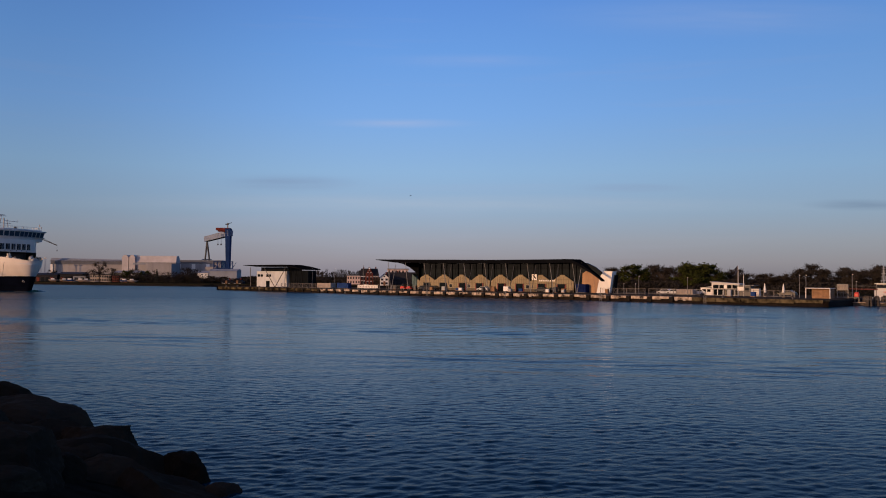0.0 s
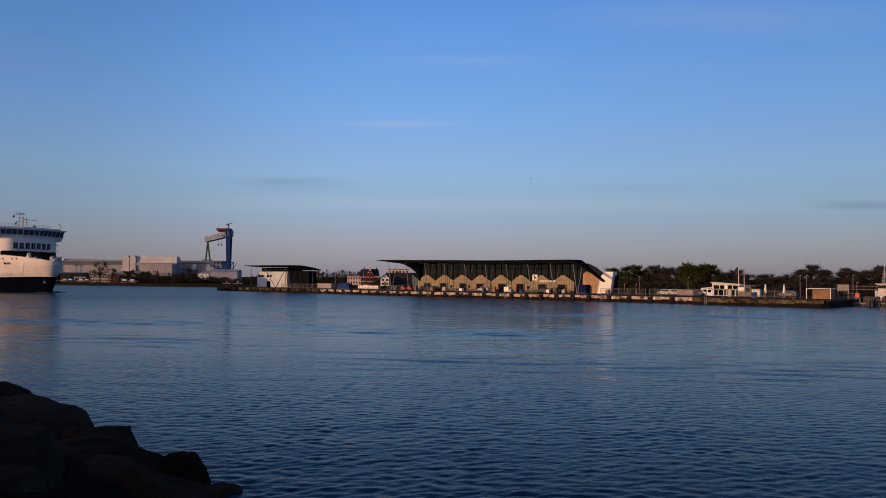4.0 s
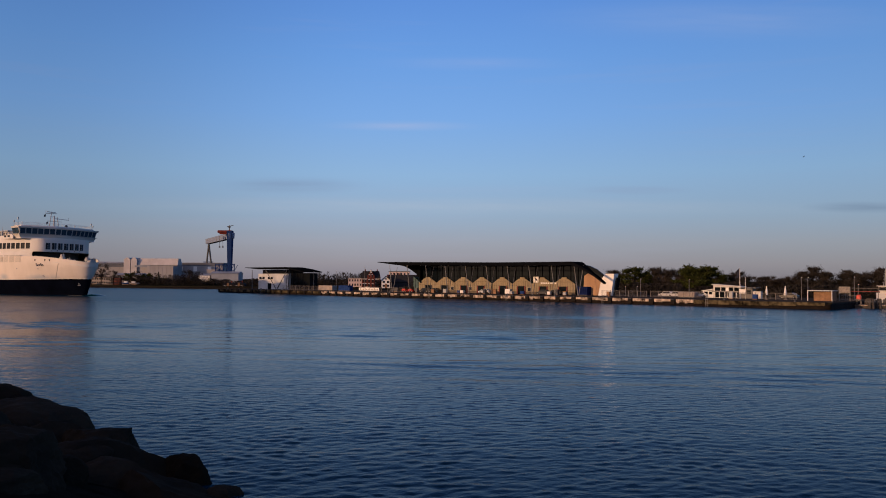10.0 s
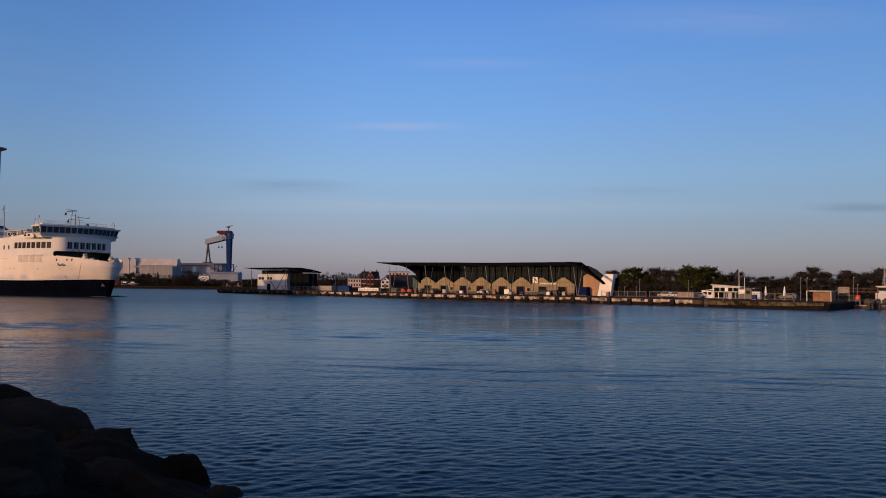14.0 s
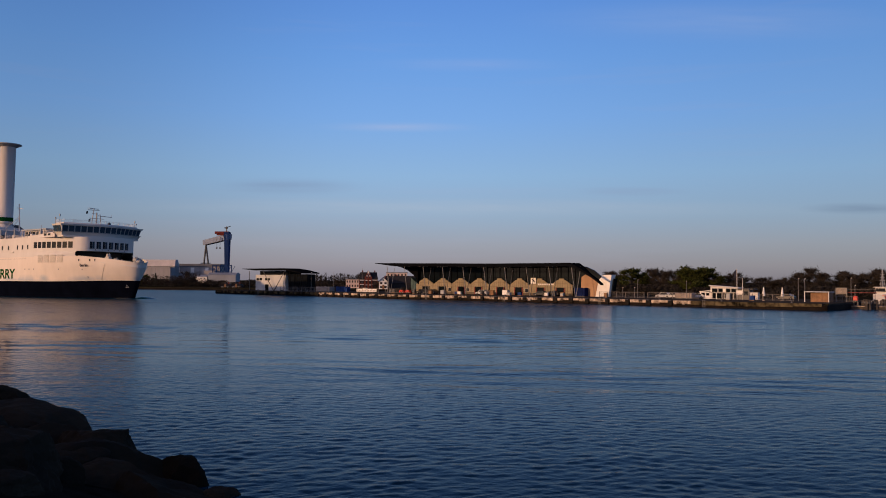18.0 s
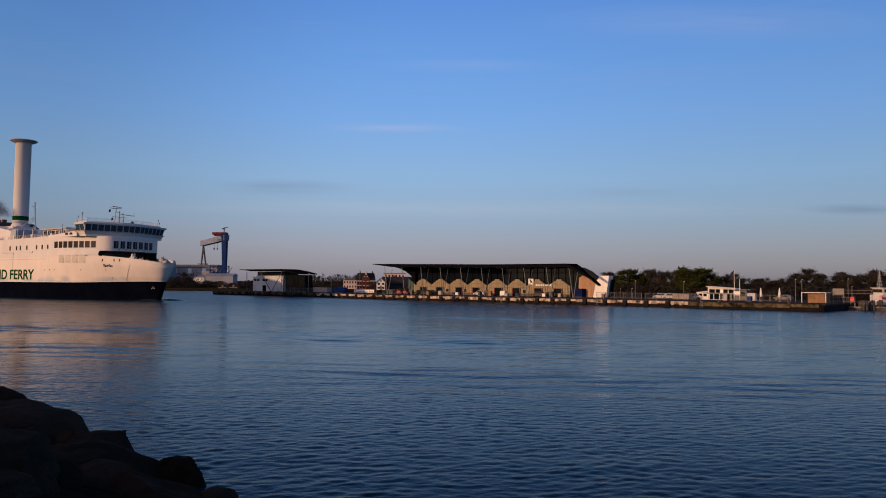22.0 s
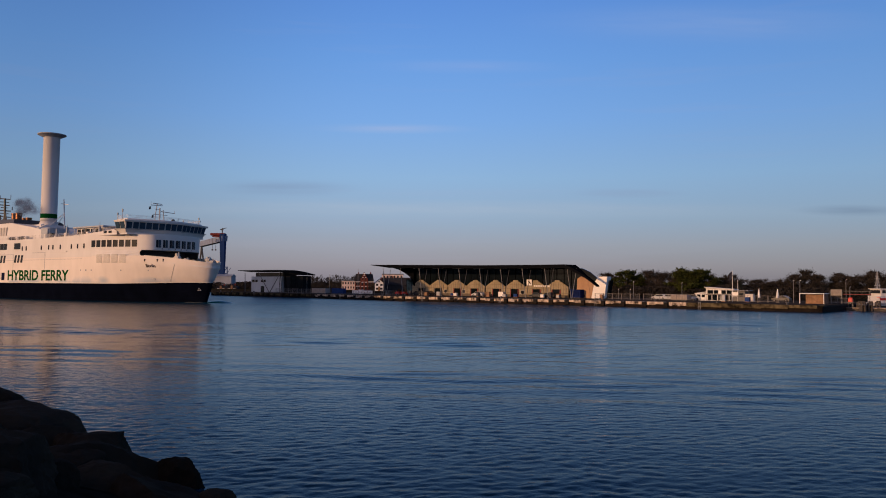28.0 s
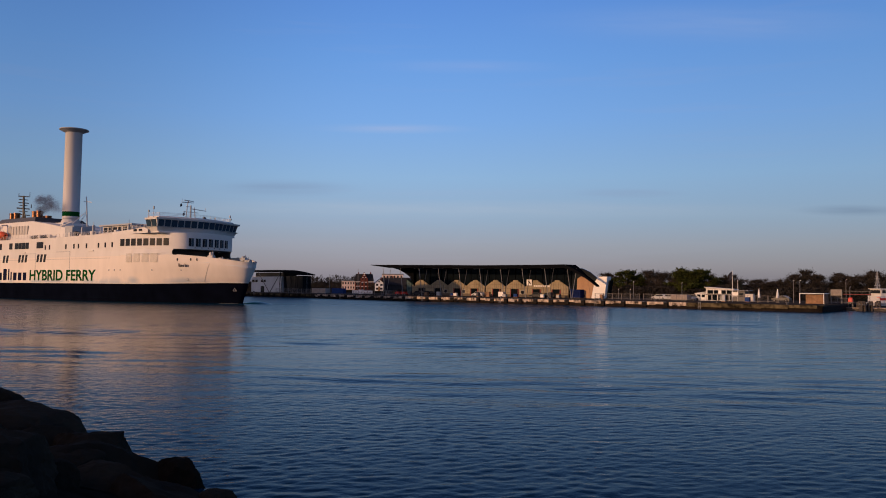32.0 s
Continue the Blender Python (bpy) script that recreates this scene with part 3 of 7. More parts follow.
def pane_on(curve, u0, u1, z0, z1, out=0.05, lean=0.0):
    """A window pane that follows a plan curve from share u0 to u1; lean: how far its top stands further out."""
    bm = bmesh.new()
    k = 3
    lo, hi, lo2, hi2 = [], [], [], []
    for i in range(k + 1):
        p, d = along(curve, u0 + (u1 - u0) * i / k)
        nrm = Vector((d.y, -d.x))
        a, b = p + nrm * out, p + nrm * (out + lean)
        lo.append((a.x, a.y, z0)), hi.append((b.x, b.y, z1))
        a, b = p - nrm * 0.08, p + nrm * (lean - 0.08)
        lo2.append((a.x, a.y, z0)), hi2.append((b.x, b.y, z1))
    grid_mesh(bm, [lo2, lo, hi, hi2, lo2])
    return bm


def rail_run(parent, pts, h=1.05, step=1.8, name="railing"):
    bm = bmesh.new()
    for (a, b) in zip(pts, pts[1:]):
        a, b = Vector(a), Vector(b)
        k = max(1, round((b - a).length / step))
        for i in range(k + 1):
            p = a.lerp(b, i / k)
            tube(bm, p, p + Vector((0, 0, h)), 0.035, seg=5)
        for zz in (0.4, 0.72, h):
            tube(bm, a + Vector((0, 0, zz)), b + Vector((0, 0, zz)), 0.03, seg=5)
    return part(name, bm, SHIP_WHITE, parent)


def build_ferry():
    ship = thing("ferry", "large white ferry with black lower hull and tall rotor sail", "ship")
    # hull: black below, white above, a thin white boot line between
    bm = bmesh.new()
    grid_mesh(bm, hull_rows([-3, -1.5, 0, 1, 2, 3, 4, 5.0]))
    part("hull", bm, SHIP_BLACK, ship, "black painted lower hull", smooth=True)
    bm = bmesh.new()
    bot = hull_rows([5.0])[0]
    up = hull_rows([5.3, 6.3, 7.5, 8.8, 10, 11.2, 12.3], True)
    grid_mesh(bm, [bot] + up)
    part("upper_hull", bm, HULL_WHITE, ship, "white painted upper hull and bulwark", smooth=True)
    bm = bmesh.new()
    rim = [p for p in up[-1] if p[0] > -15.5]
    inner = [(x - 0.15 * (1 if abs(y) < 6 else 0), y * 0.985, z) for x, y, z in rim]
    outer = [(x + 0.05, y * 1.006, z) for x, y, z in rim]
    grid_mesh(bm, [[(x, y, z - 1.3) for x, y, z in inner], inner, [(x, y, z + 0.12) for x, y, z in inner], [(x, y, z + 0.12) for x, y, z in outer], outer])
    part("bulwark_rail", bm, SHIP_WHITE, ship)
    bm = bmesh.new()
    for k, (z, nm) in enumerate(((10.0, "foredeck"),)):
        row = hull_rows([10.0], False)[0]
        pts = [(x, y * 0.97) for x, y, _ in row if x > -45]
        vs = [bm.verts.new((x, y, 9.6)) for x, y in pts]
        bm.faces.new(vs)
    part("foredeck", bm, DECK_GREEN, ship)

    # deckhouse over the hull side
    outline = deckhouse_outline()
    # inner wall of the mooring deck, its near-black colour stands for the shade inside
    bm = bmesh.new()
    prism(bm, deckhouse_outline(0.6, 5.0), 9.6, 13.9)
    part("mooring_deck_wall", bm, SHIP_DARK, ship, "wall behind the mooring deck, coloured dark as its shade")
    bm = bmesh.new()
    prism(bm, outline, 13.75, 17.7)
    smooth_sides(part("deckhouse", bm, SHIP_WHITE, ship))
    for sgn in (-1, 1):
        # plating from the hull up to the deckhouse, with a rounded end at the mooring deck opening
        bm = bmesh.new()
        run = [p for p in outline if p[1] < 0 and p[0] <= -15.0] + [(-14.8, -8.7)]
        def flush(x, y, z):
            f = (z - 12.1) / 1.68
            w = max(0.0, min(1.0, (-x - 15.5) / 5.0))
            hb = -y + w * (max(-y, -hull_y(x, 12.2) + 0.02) + y)
            return (x, (hb * (1 - f) - y * f) * sgn, z)
        rows = [[flush(x, y, z) for x, y in run] for z in (12.1, 12.6, 13.3, 13.78)]
        rows[1][-1] = flush(-15.3, -8.9, 12.6)
        rows[2][-1] = flush(-15.3, -8.9, 13.3)
        grid_mesh(bm, rows)
        o = part("side_plating", bm, SHIP_WHITE, ship)
        sm = o.modifiers.new("thick", "SOLIDIFY")
        sm.thickness = 0.12

    # windows of the deckhouse front: seven groups
    curve = outline[7:-7]
    for i in range(7):
        u0 = 0.085 + i * 0.113
        w = part("front_window", pane_on(curve, u0, u0 + 0.090, 14.35, 16.55, 0.04), SHIP_WHITE, ship, "grey framed saloon window")
        # left pane plain dark, right pane with the painted sky sheen
        for h in range(2):
            part("glass", pane_on(curve, u0 + 0.004 + h * 0.041, u0 + 0.042 + h * 0.043, 14.45, 16.45, 0.08), (SHIP_GLASS, FRONT_GLASS)[h], w)
    for i in range(6):
        u0 = 0.085 + (i + 1) * 0.113 - 0.017
        part("sill_lamp", pane_on(curve, u0, u0 + 0.012, 14.0, 14.3, 0.25), SHIP_DARK, ship)
    # eight large windows where the side tapers
    taper = [p for p in outline if p[1] < 0 and -32.5 < p[0] < -14.5]
    for i in range(8):
        for sgn in (-1, 1):
            u0 = 0.012 + i * 0.1225
            bm = pane_on(taper, u0, u0 + 0.096, 14.6, 16.4, 0.05)
            if sgn > 0:
                bmesh.ops.scale(bm, vec=(1, -1, 1), verts=bm.verts)
                bmesh.ops.reverse_faces(bm, faces=bm.faces)
            part("side_window", bm, SHIP_GLASS, ship, "dark side window")
    # side windows, starboard and port
    side = []
    for x in (-89.9, -86.5, -84.4, -82.3, -80.2, -73.8, -72.0):
        side.append((x, 14.85, 1.75, 1.8, 0))
    for x in (-69.2, -66.9, -58.2, -54.1, -51.8, -47.8, -42.0, -38.8, -35.6):
        side.append((x, 14.4, 0.5, 1.25, 0))
    for x in (-93.6, -91.6, -84.2, -82.3, -80.4, -73.6, -71.7, -69.8, -104, -102, -100):
        side.append((x, 10.9, 1.1, 2.2, 0.5))
    for x in range(-148, -94, 4):
        side.append((x, 14.85, 1.3, 1.8, 0))
    for sgn in (-1, 1):
        for x, z, w, h, lean in side:
            bm = bmesh.new()
            y0, y1 = sgn * 12.66, sgn * 12.76
            pts = [(x, z), (x + w, z), (x + w + lean, z + h), (x + lean, z + h)]
            lo = [bm.verts.new((a, y0, b)) for a, b in pts]
            hi = [bm.verts.new((a, y1, b)) for a, b in pts]
            bm.faces.new(lo), bm.faces.new(hi)
            for i in range(4):
                bm.faces.new((lo[i], lo[(i + 1) % 4], hi[(i + 1) % 4], hi[i]))
            bmesh.ops.recalc_face_normals(bm, faces=bm.faces)
            part("side_window", bm, SHIP_GLASS, ship, "dark side window")
        # louvred vents that follow the tapering side
        hull_line = [(stem_x(11.5) - a, -half_breadth(a, 11.5)) for a in (33.5, 31, 28.5, 26, 24, 22)]
        for i in range(4):
            bm = bmesh.new()
            for j in range(9):
                z = 10.45 + j * 0.25
                one = pane_on(hull_line, 0.02 + i * 0.25, 0.21 + i * 0.25, z, z + 0.17, 0.05)
                me_ = bpy.data.meshes.new("slat")
                one.to_mesh(me_)
                one.free()
                bm.from_mesh(me_)
                bpy.data.meshes.remove(me_)
            if sgn > 0:
                bmesh.ops.scale(bm, vec=(1, -1, 1), verts=bm.verts)
            part("louvre", bm, LOUVRE, ship, "pale louvred vent in the hull side")
        # shell doors as raised outlines
        for x, z0, z1 in ((-55.8, 5.35, 13.7), (-74.2, 5.35, 13.4)):
            bm = bmesh.new()
            y0, y1 = sorted((sgn * 12.69, sgn * 12.735))
            box(bm, x, y0, z0, x + 0.16, y1, z1)
            box(bm, x - 7, y0, z1 - 0.12, x, y1, z1)
            part("shell_door_seam", bm, SHIP_GREY, ship)
        bm = bmesh.new()
        y0, y1 = sorted((sgn * 12.69, sgn * 12.73))
        box(bm, -150, y0, 11.55, -36, y1, 11.63)
        part("plating_seam", bm, SHIP_GREY, ship)
        for x in (-82.5, -46.5):
            bm = bmesh.new()
            y0, y1 = sorted((sgn * 12.6, sgn * 12.85))
            box(bm, x, y0, 13.55, x + 2.6, y1, 13.85)
            part("rubbing_box", bm, SHIP_WHITE, ship)
    # lettering on both sides
    stb = Matrix(((1, 0, 0, 0), (0, 0, -1, 0), (0, 1, 0, 0), (0, 0, 0, 1)))
    prt = Matrix(((-1, 0, 0, 0), (0, 0, 1, 0), (0, 1, 0, 0), (0, 0, 0, 1)))

    def word(text, x0, x1, z0, z1, material, sgn, bold, label):
        m0 = stb if sgn < 0 else prt
        ob = letters(text, 1.0, material, ship, Matrix(), label, 0.02, bold)
        xs = [v.co.x for v in ob.data.vertices]
        ys = [v.co.y for v in ob.data.vertices]
        sx, sy = (x1 - x0) / (max(xs) - min(xs)), (z1 - z0) / (max(ys) - min(ys))
        for v in ob.data.vertices:
            v.co = ((v.co.x - min(xs)) * sx, (v.co.y - min(ys)) * sy, v.co.z)
        ob.matrix_basis = pose(x0 if sgn < 0 else x1, sgn * 12.73, z0) @ m0
        return ob

    for sgn in (-1, 1):
        word("HYBRID", -77.1, -59.0, 5.7, 8.7, GREEN, sgn, 0.027, "large dark green painted letters")
        word("FERRY", -57.2, -42.5, 5.7, 8.65, GREEN, sgn, 0.027, "large dark green painted letters")
        # the operator's name as plain bars
        for x, w, hgt in ((-81.7, 1.9, 8.0), (-84.6, 2.0, 8.0), (-87.5, 2.0, 8.0), (-89.1, 0.7, 8.2), (-90.6, 0.7, 9.1), (-93.6, 2.1, 9.1), (-96.5, 2.0, 8.0), (-99.3, 1.9, 8.0), (-102.0, 1.9, 8.0), (-104.9, 2.0, 8.8)):
            bm = bmesh.new()
            y0, y1 = sorted((sgn * 12.69, sgn * 12.74))
            box(bm, x + 0.7, y0, 5.75, x + 0.7 + w, y1, hgt)
            part("lettering_bar", bm, NAVY, ship, "dark navy bar of painted lettering")

    # bridge: faceted front, windows leaning outwards at the top, wings at both ends
    def bridge_plan(grow):
        g = grow
        pts = [(-21.4, -12.5 - g), (-16.6 + g, -12.5 - g), (-13.6 + g, -2.6), (-13.6 + g, 2.6), (-16.6 + g, 12.5 + g), (-21.4, 12.5 + g)]
        return pts
    bm = bmesh.new()
    prism(bm, bridge_plan(-0.9), 17.95, 19.2, taper=bridge_plan(-0.25))
    bridge = part("bridge", bm, SHIP_WHITE, ship, "white wheelhouse with a wide band of windows")
    bm = bmesh.new()
    prism(bm, bridge_plan(-0.6), 19.1, 20.95, taper=bridge_plan(-0.1))
    part("bridge_window_band", bm, SHIP_WHITE, bridge)
    bm = bmesh.new()
    prism(bm, bridge_plan(-0.1), 19.02, 19.14, taper=bridge_plan(-0.05))
    part("window_ledge", bm, SHIP_GREY, bridge)

    bm = bmesh.new()
    prism(bm, bridge_plan(0.15), 20.9, 21.35, taper=bridge_plan(0.3))
    prism(bm, [(x * 1.0 - 0.6, y * 0.93) for x, y in bridge_plan(0)], 21.35, 21.85, taper=[(x - 0.9, y * 0.9) for x, y in bridge_plan(0)])
    part("bridge_roof", bm, SHIP_WHITE, bridge)
    front = bridge_plan(-0.5)
    for a, b, k in ((0, 1, 2), (1, 2, 6), (2, 3, 3), (3, 4, 6), (4, 5, 2)):
        for i in range(k):
            e = 0.085
            bm = pane_on([front[a], front[b]], (i + e) / k, (i + 1 - e) / k, 19.2, 20.85, 0.06, 0.47)
            part("bridge_window", bm, FRONT_GLASS, bridge, "wheelhouse window, blue sky sheen in its glass colour")
    # deck under the bridge, deckhouse top
    bm = bmesh.new()
    prism(bm, [(-34, -11.6), (-17, -11.6), (-14.5, -6), (-13.6, 0), (-14.5, 6), (-17, 11.6), (-34, 11.6)], 17.7, 18.1)
    part("bridge_deck", bm, SHIP_WHITE, ship)
    for sgn in (-1, 1):
        for x in (-24.3, -26.6):
            y0, y1 = sorted((sgn * 12.28, sgn * 12.36))
            part("side_scuttle", boxm(x, y0, 18.15, x + 1.4, y1, 18.75), SHIP_GLASS, ship)
        bm = bmesh.new()
        y0, y1 = sorted((sgn * 12.3, sgn * 12.15))
        prism_pts = [(-57, 17.65), (-27, 17.65), (-20.5, 17.65), (-20.6, 18.6), (-22, 19.1), (-27, 18.75), (-36, 18.3), (-44, 17.95), (-57, 17.85)]
        lo = [bm.verts.new((x, y0, z)) for x, z in prism_pts]
        hi = [bm.verts.new((x, y1, z)) for x, z in prism_pts]
        bm.faces.new(lo), bm.faces.new(hi)
        for i in range(len(prism_pts)):
            bm.faces.new((lo[i], lo[(i + 1) % len(prism_pts)], hi[(i + 1) % len(prism_pts)], hi[i]))
        bmesh.ops.recalc_face_normals(bm, faces=bm.faces)
        part("bridge_side_screen", bm, SHIP_WHITE, ship)
        rail_run(ship, [(-98, sgn * 12.4, 17.7), (-62, sgn * 12.4, 17.7)])
        rail_run(ship, [(-60, sgn * 12.4, 17.7), (-36.5, sgn * 12.4, 17.7)])
        rail_run(ship, [(-34, sgn * 11.2, 18.8), (-22, sgn * 11.2, 18.8)])
    rail_run(bridge, [(x - 1.6, y * 0.86, 21.8) for x, y in bridge_plan(0)], 0.95, 2.4)

    # upper deck: funnel casing, sloped rotor base, shelters
    bm = bmesh.new()
    prof = [(-120, 17.7), (-62, 17.7), (-63.2, 20.6), (-70.5, 21.7), (-83, 23.3), (-120, 23.3)]
    lo = [bm.verts.new((x, -10.2 + 0.1 * (z - 17.7), z)) for x, z in prof]
    hi = [bm.verts.new((x, 10.2 - 0.1 * (z - 17.7), z)) for x, z in prof]
    bm.faces.new(lo), bm.faces.new(hi[::-1])
    for i in range(len(prof)):
        j = (i + 1) % len(prof)
        bm.faces.new((lo[j], lo[i], hi[i], hi[j]))
    casing = part("funnel_casing", bm, SHIP_WHITE, ship)
    for i in range(7):
        bm = boxm(-96.2 + i * 1.7, -10.16, 19.4, -94.9 + i * 1.7, -9.6, 22.0)
        part("casing_louvre", bm, LOUVRE, casing, "pale louvre in the casing")
    bm = bmesh.new()
    prism(bm, [(-85, -6), (-73, -6), (-73, 6), (-85, 6)], 19.7, 23.2, taper=[(-82.5, -3.6), (-76.6, -3.6), (-76.6, 3.6), (-82.5, 3.6)])
    part("rotor_foundation", bm, SHIP_WHITE, ship, "sloped white rotor foundation")
    bm = bmesh.new()
    prism(bm, [(-63.0, -10.4), (-58.3, -10.4), (-58.3, -4.5), (-63.0, -4.5)], 17.7, 21.0)
    part("deck_locker", bm, SHIP_GREY, ship, "grey deck housing")
    # rotor sail
    bm = bmesh.new()
    lathe(bm, [(2.9, 0), (2.9, 0.7), (2.6, 1.5), (2.35, 2.0)], 40)
    rotor = part("rotor_pedestal", bm, ROTOR, ship, smooth=False)
    rotor.matrix_basis = pose(-79.3, 0, 22.3)
    bm = bmesh.new()
    lathe(bm, [(2.4, 2.0), (2.4, 2.7), (2.42, 2.72), (2.4, 2.74), (2.4, 29.0), (2.45, 29.05)], 48)
    col = part("rotor_column", bm, ROTOR, rotor, "tall smooth white rotor cylinder", smooth=False)
    for pl in col.data.polygons:
        pl.use_smooth = len(pl.vertices) == 4
    bm = bmesh.new()
    lathe(bm, [(2.43, 3.0), (2.43, 4.4)], 48)
    part("rotor_band", bm, GREEN, rotor, "dark green band round the rotor")
    bm = bmesh.new()
    lathe(bm, [(2.5, 28.6), (3.0, 28.8), (4.15, 29.35), (4.2, 29.5), (4.15, 29.62), (2.0, 29.75)], 48)
    part("rotor_end_plate", bm, SHIP_GREY, rotor, "wide grey end plate")
    # masts and aerials
    def mast(name, pts_r, material, label=""):
        bm = bmesh.new()
        for a, b, r in pts_r:
            tube(bm, a, b, r, r * 0.8, 7)
        return part(name, bm, material, ship, label)
    mast("signal_mast", [((-75, 3, 21), (-76.2, 3, 31.5), 0.22), ((-77.6, 3, 30.2), (-73, 3, 29.6), 0.1), ((-76.5, -3, 21), (-75.8, 3, 27), 0.12), ((-79, 1, 21), (-75.9, 3, 26.5), 0.1)], SHIP_WHITE)
    mast("radar_mast", [((-20.5, 0, 21.8), (-20.5, 0, 25.6), 0.24), ((-20.5, -1.5, 21.8), (-20.5, -0.9, 26.6), 0.13), ((-20.5, 1.5, 21.8), (-20.5, 1.0, 25.2), 0.13),
                        ((-20.5, -2.8, 26.2), (-20.5, 0.8, 26.3), 0.1), ((-20.5, 0.4, 24.7), (-20.5, 4.8, 24.5), 0.1), ((-20.5, -2.2, 23.8), (-20.5, 2.4, 23.8), 0.08), ((-20.5, -1.4, 25.2), (-20.5, 0.2, 25.2), 0.07),
                        ((-19.2, -3.0, 26.6), (-19.2, -0.2, 26.5), 0.12), ((-19.2, -1.6, 26.2), (-19.2, -1.6, 26.6), 0.1), ((-20.5, -2.7, 26.2), (-20.5, -2.7, 27.1), 0.05), ((-20.5, 4.6, 24.5), (-20.5, 4.6, 25.3), 0.05)], SHIP_GREY)
    mast("main_mast", [((-108, 0, 23.3), (-108.8, 0, 33.4), 0.42), ((-110.1, -1.0, 33.3), (-107.3, 1.0, 33.1), 0.18), ((-109.8, -1.0, 32.2), (-107.8, 1.0, 32.1), 0.14), ((-110.0, -1.0, 31.2), (-107.4, 1.0, 31.0), 0.18), ((-109.6, -0.8, 30.3), (-107.8, 0.8, 30.2), 0.14), ((-110.4, -1.2, 29.4), (-107.0, 1.2, 29.1), 0.22), ((-109.8, -0.9, 28.4), (-107.4, 0.9, 28.2), 0.14),
                       ((-110.2, -1.2, 27.4), (-106.8, 1.2, 27.0), 0.2), ((-106.0, 0, 23.3), (-108.2, 0, 29), 0.22), ((-110.2, 0, 23.3), (-108.4, 0, 28), 0.2), ((-109.9, -1, 33.0), (-109.9, -1, 34.4), 0.1), ((-106.8, 1, 33.0), (-106.8, 1, 34.6), 0.1),
                       ((-111, -1.5, 27.4), (-108.4, 0, 26), 0.14), ((-106.4, 1.4, 29.4), (-106.4, 1.4, 30.6), 0.16)], SHIP_DARK, "dark lattice mast with crossbars")
    for x, y, h in ((-19.5, -11.5, 3.0), (-20.5, -12.2, 2.0), (-19.0, 11.5, 2.6), (-20, 12.6, 1.9), (-17, 5, 1.2)):
        bm = bmesh.new()
        tube(bm, (x, y, 21.4), (x, y, 21.4 + h), 0.07, 0.04, 6)
        tube(bm, (x, y, 21.3 + h * 0.75), (x, y, 21.3 + h * 0.98), 0.2, 0.2, 8)
        part("aerial", bm, SHIP_GREY, ship)
    bm = bmesh.new()
    lathe(bm, [(0.1, 0), (0.4, 0.15), (0.5, 0.5), (0.4, 0.85), (0.1, 1.0)], 14, (-19, 3.2, 21.8))
    part("radome", bm, SHIP_DARK, ship, smooth=True)
    # funnels
    bm = bmesh.new()
    prism(bm, [(-108, -8.6), (-83.6, -8.6), (-83.6, 8.6), (-108, 8.6)], 23.2, 24.9, taper=[(-106.8, -7.4), (-85.8, -7.4), (-85.8, 7.4), (-106.8, 7.4)])
    fun = part("funnel_hood", bm, FUNNEL_GREY, ship, "dark grey funnel hood")
    for x, y in ((-90.8, -5.0), (-88.2, -5.0), (-104.9, -5.0), (-102.2, -5.0), (-90.8, 5.0), (-88.2, 5.0), (-104.9, 5.0), (-102.2, 5.0)):
        bm = bmesh.new()
        lathe(bm, [(0.95, 24.2), (0.95, 26.6), (1.02, 26.65), (1.02, 27.0), (0.85, 27.0), (0.8, 26.4)], 18, (x, y, 0))
        part("exhaust_pipe", bm, COPPER, fun, "copper coloured exhaust pipe")
    # sun deck shelter with flat roof, windows and deck gear
    bm = bmesh.new()
    prism(bm, [(-49.6, -8.2), (-34, -8.2), (-34, 8.2), (-49.6, 8.2)], 20.5, 20.9)
    shelter = part("deck_shelter", bm, SHIP_GREY, ship, "flat roofed sun deck shelter")
    for x in (-49, -44, -39, -34.5):
        for y in (-7.9, 7.9):
            part("post", tube(bmesh.new(), (x, y, 17.7), (x, y, 20.5), 0.14, seg=6), SHIP_GREY, shelter)
    part("cabin", boxm(-48.6, -7.5, 17.7, -34.8, 7.5, 20.45), SHIP_WHITE, shelter)
    for x in (-48.2, -45.9, -43.6, -41.3, -39.0, -36.7):
        part("cabin_window", boxm(x, -7.56, 19.0, x + 1.75, -7.45, 20.2), SHIP_GLASS, shelter)
    rng = random.Random(5)
    for i in range(14):
        x = -60 + i * 1.9 + rng.uniform(-0.4, 0.4)
        bm = bmesh.new()
        w, h = rng.uniform(0.5, 1.3), rng.uniform(0.6, 1.6)
        box(bm, x, -11.2, 17.7, x + w, -10.1, 17.7 + h, bevel=0.06)
        part("deck_box", bm, (SHIP_WHITE, SHIP_GREY, SHIP_DARK)[i % 3], ship)
    for i, x in enumerate((-70.0, -71.7, -73.5, -75.4, -77.2, -79.0, -80.6)):
        bm = bmesh.new()
        tube(bm, (x, -11.4, 18.35), (x + 1.35, -11.4, 18.35), 0.42, seg=10)
        box(bm, x + 0.1, -11.7, 17.7, x + 1.2, -11.1, 18.1)
        part("liferaft_canister", bm, SHIP_DARK if i % 3 else SHIP_WHITE, ship, smooth=False)
    # lifeboat
    bm = bmesh.new()
    rows = []
    for i in range(13):
        u = -1 + i / 6
        w = 1.6 * math.sqrt(max(0.02, 1 - u ** 4))
        h = 1.35 * math.sqrt(max(0.05, 1 - u ** 4))
        rows.append([(4.3 * u, w * math.cos(t), (h * math.sin(t) if math.sin(t) > 0 else 1.0 * h * math.sin(t))) for t in [2 * math.pi * j / 14 for j in range(14)]])
    grid_mesh(bm, rows, True)
    lb = part("lifeboat", bm, ORANGE, ship, "orange and white enclosed lifeboat", smooth=True)
    lb.matrix_basis = pose(-99.5, -11.6, 19.3)
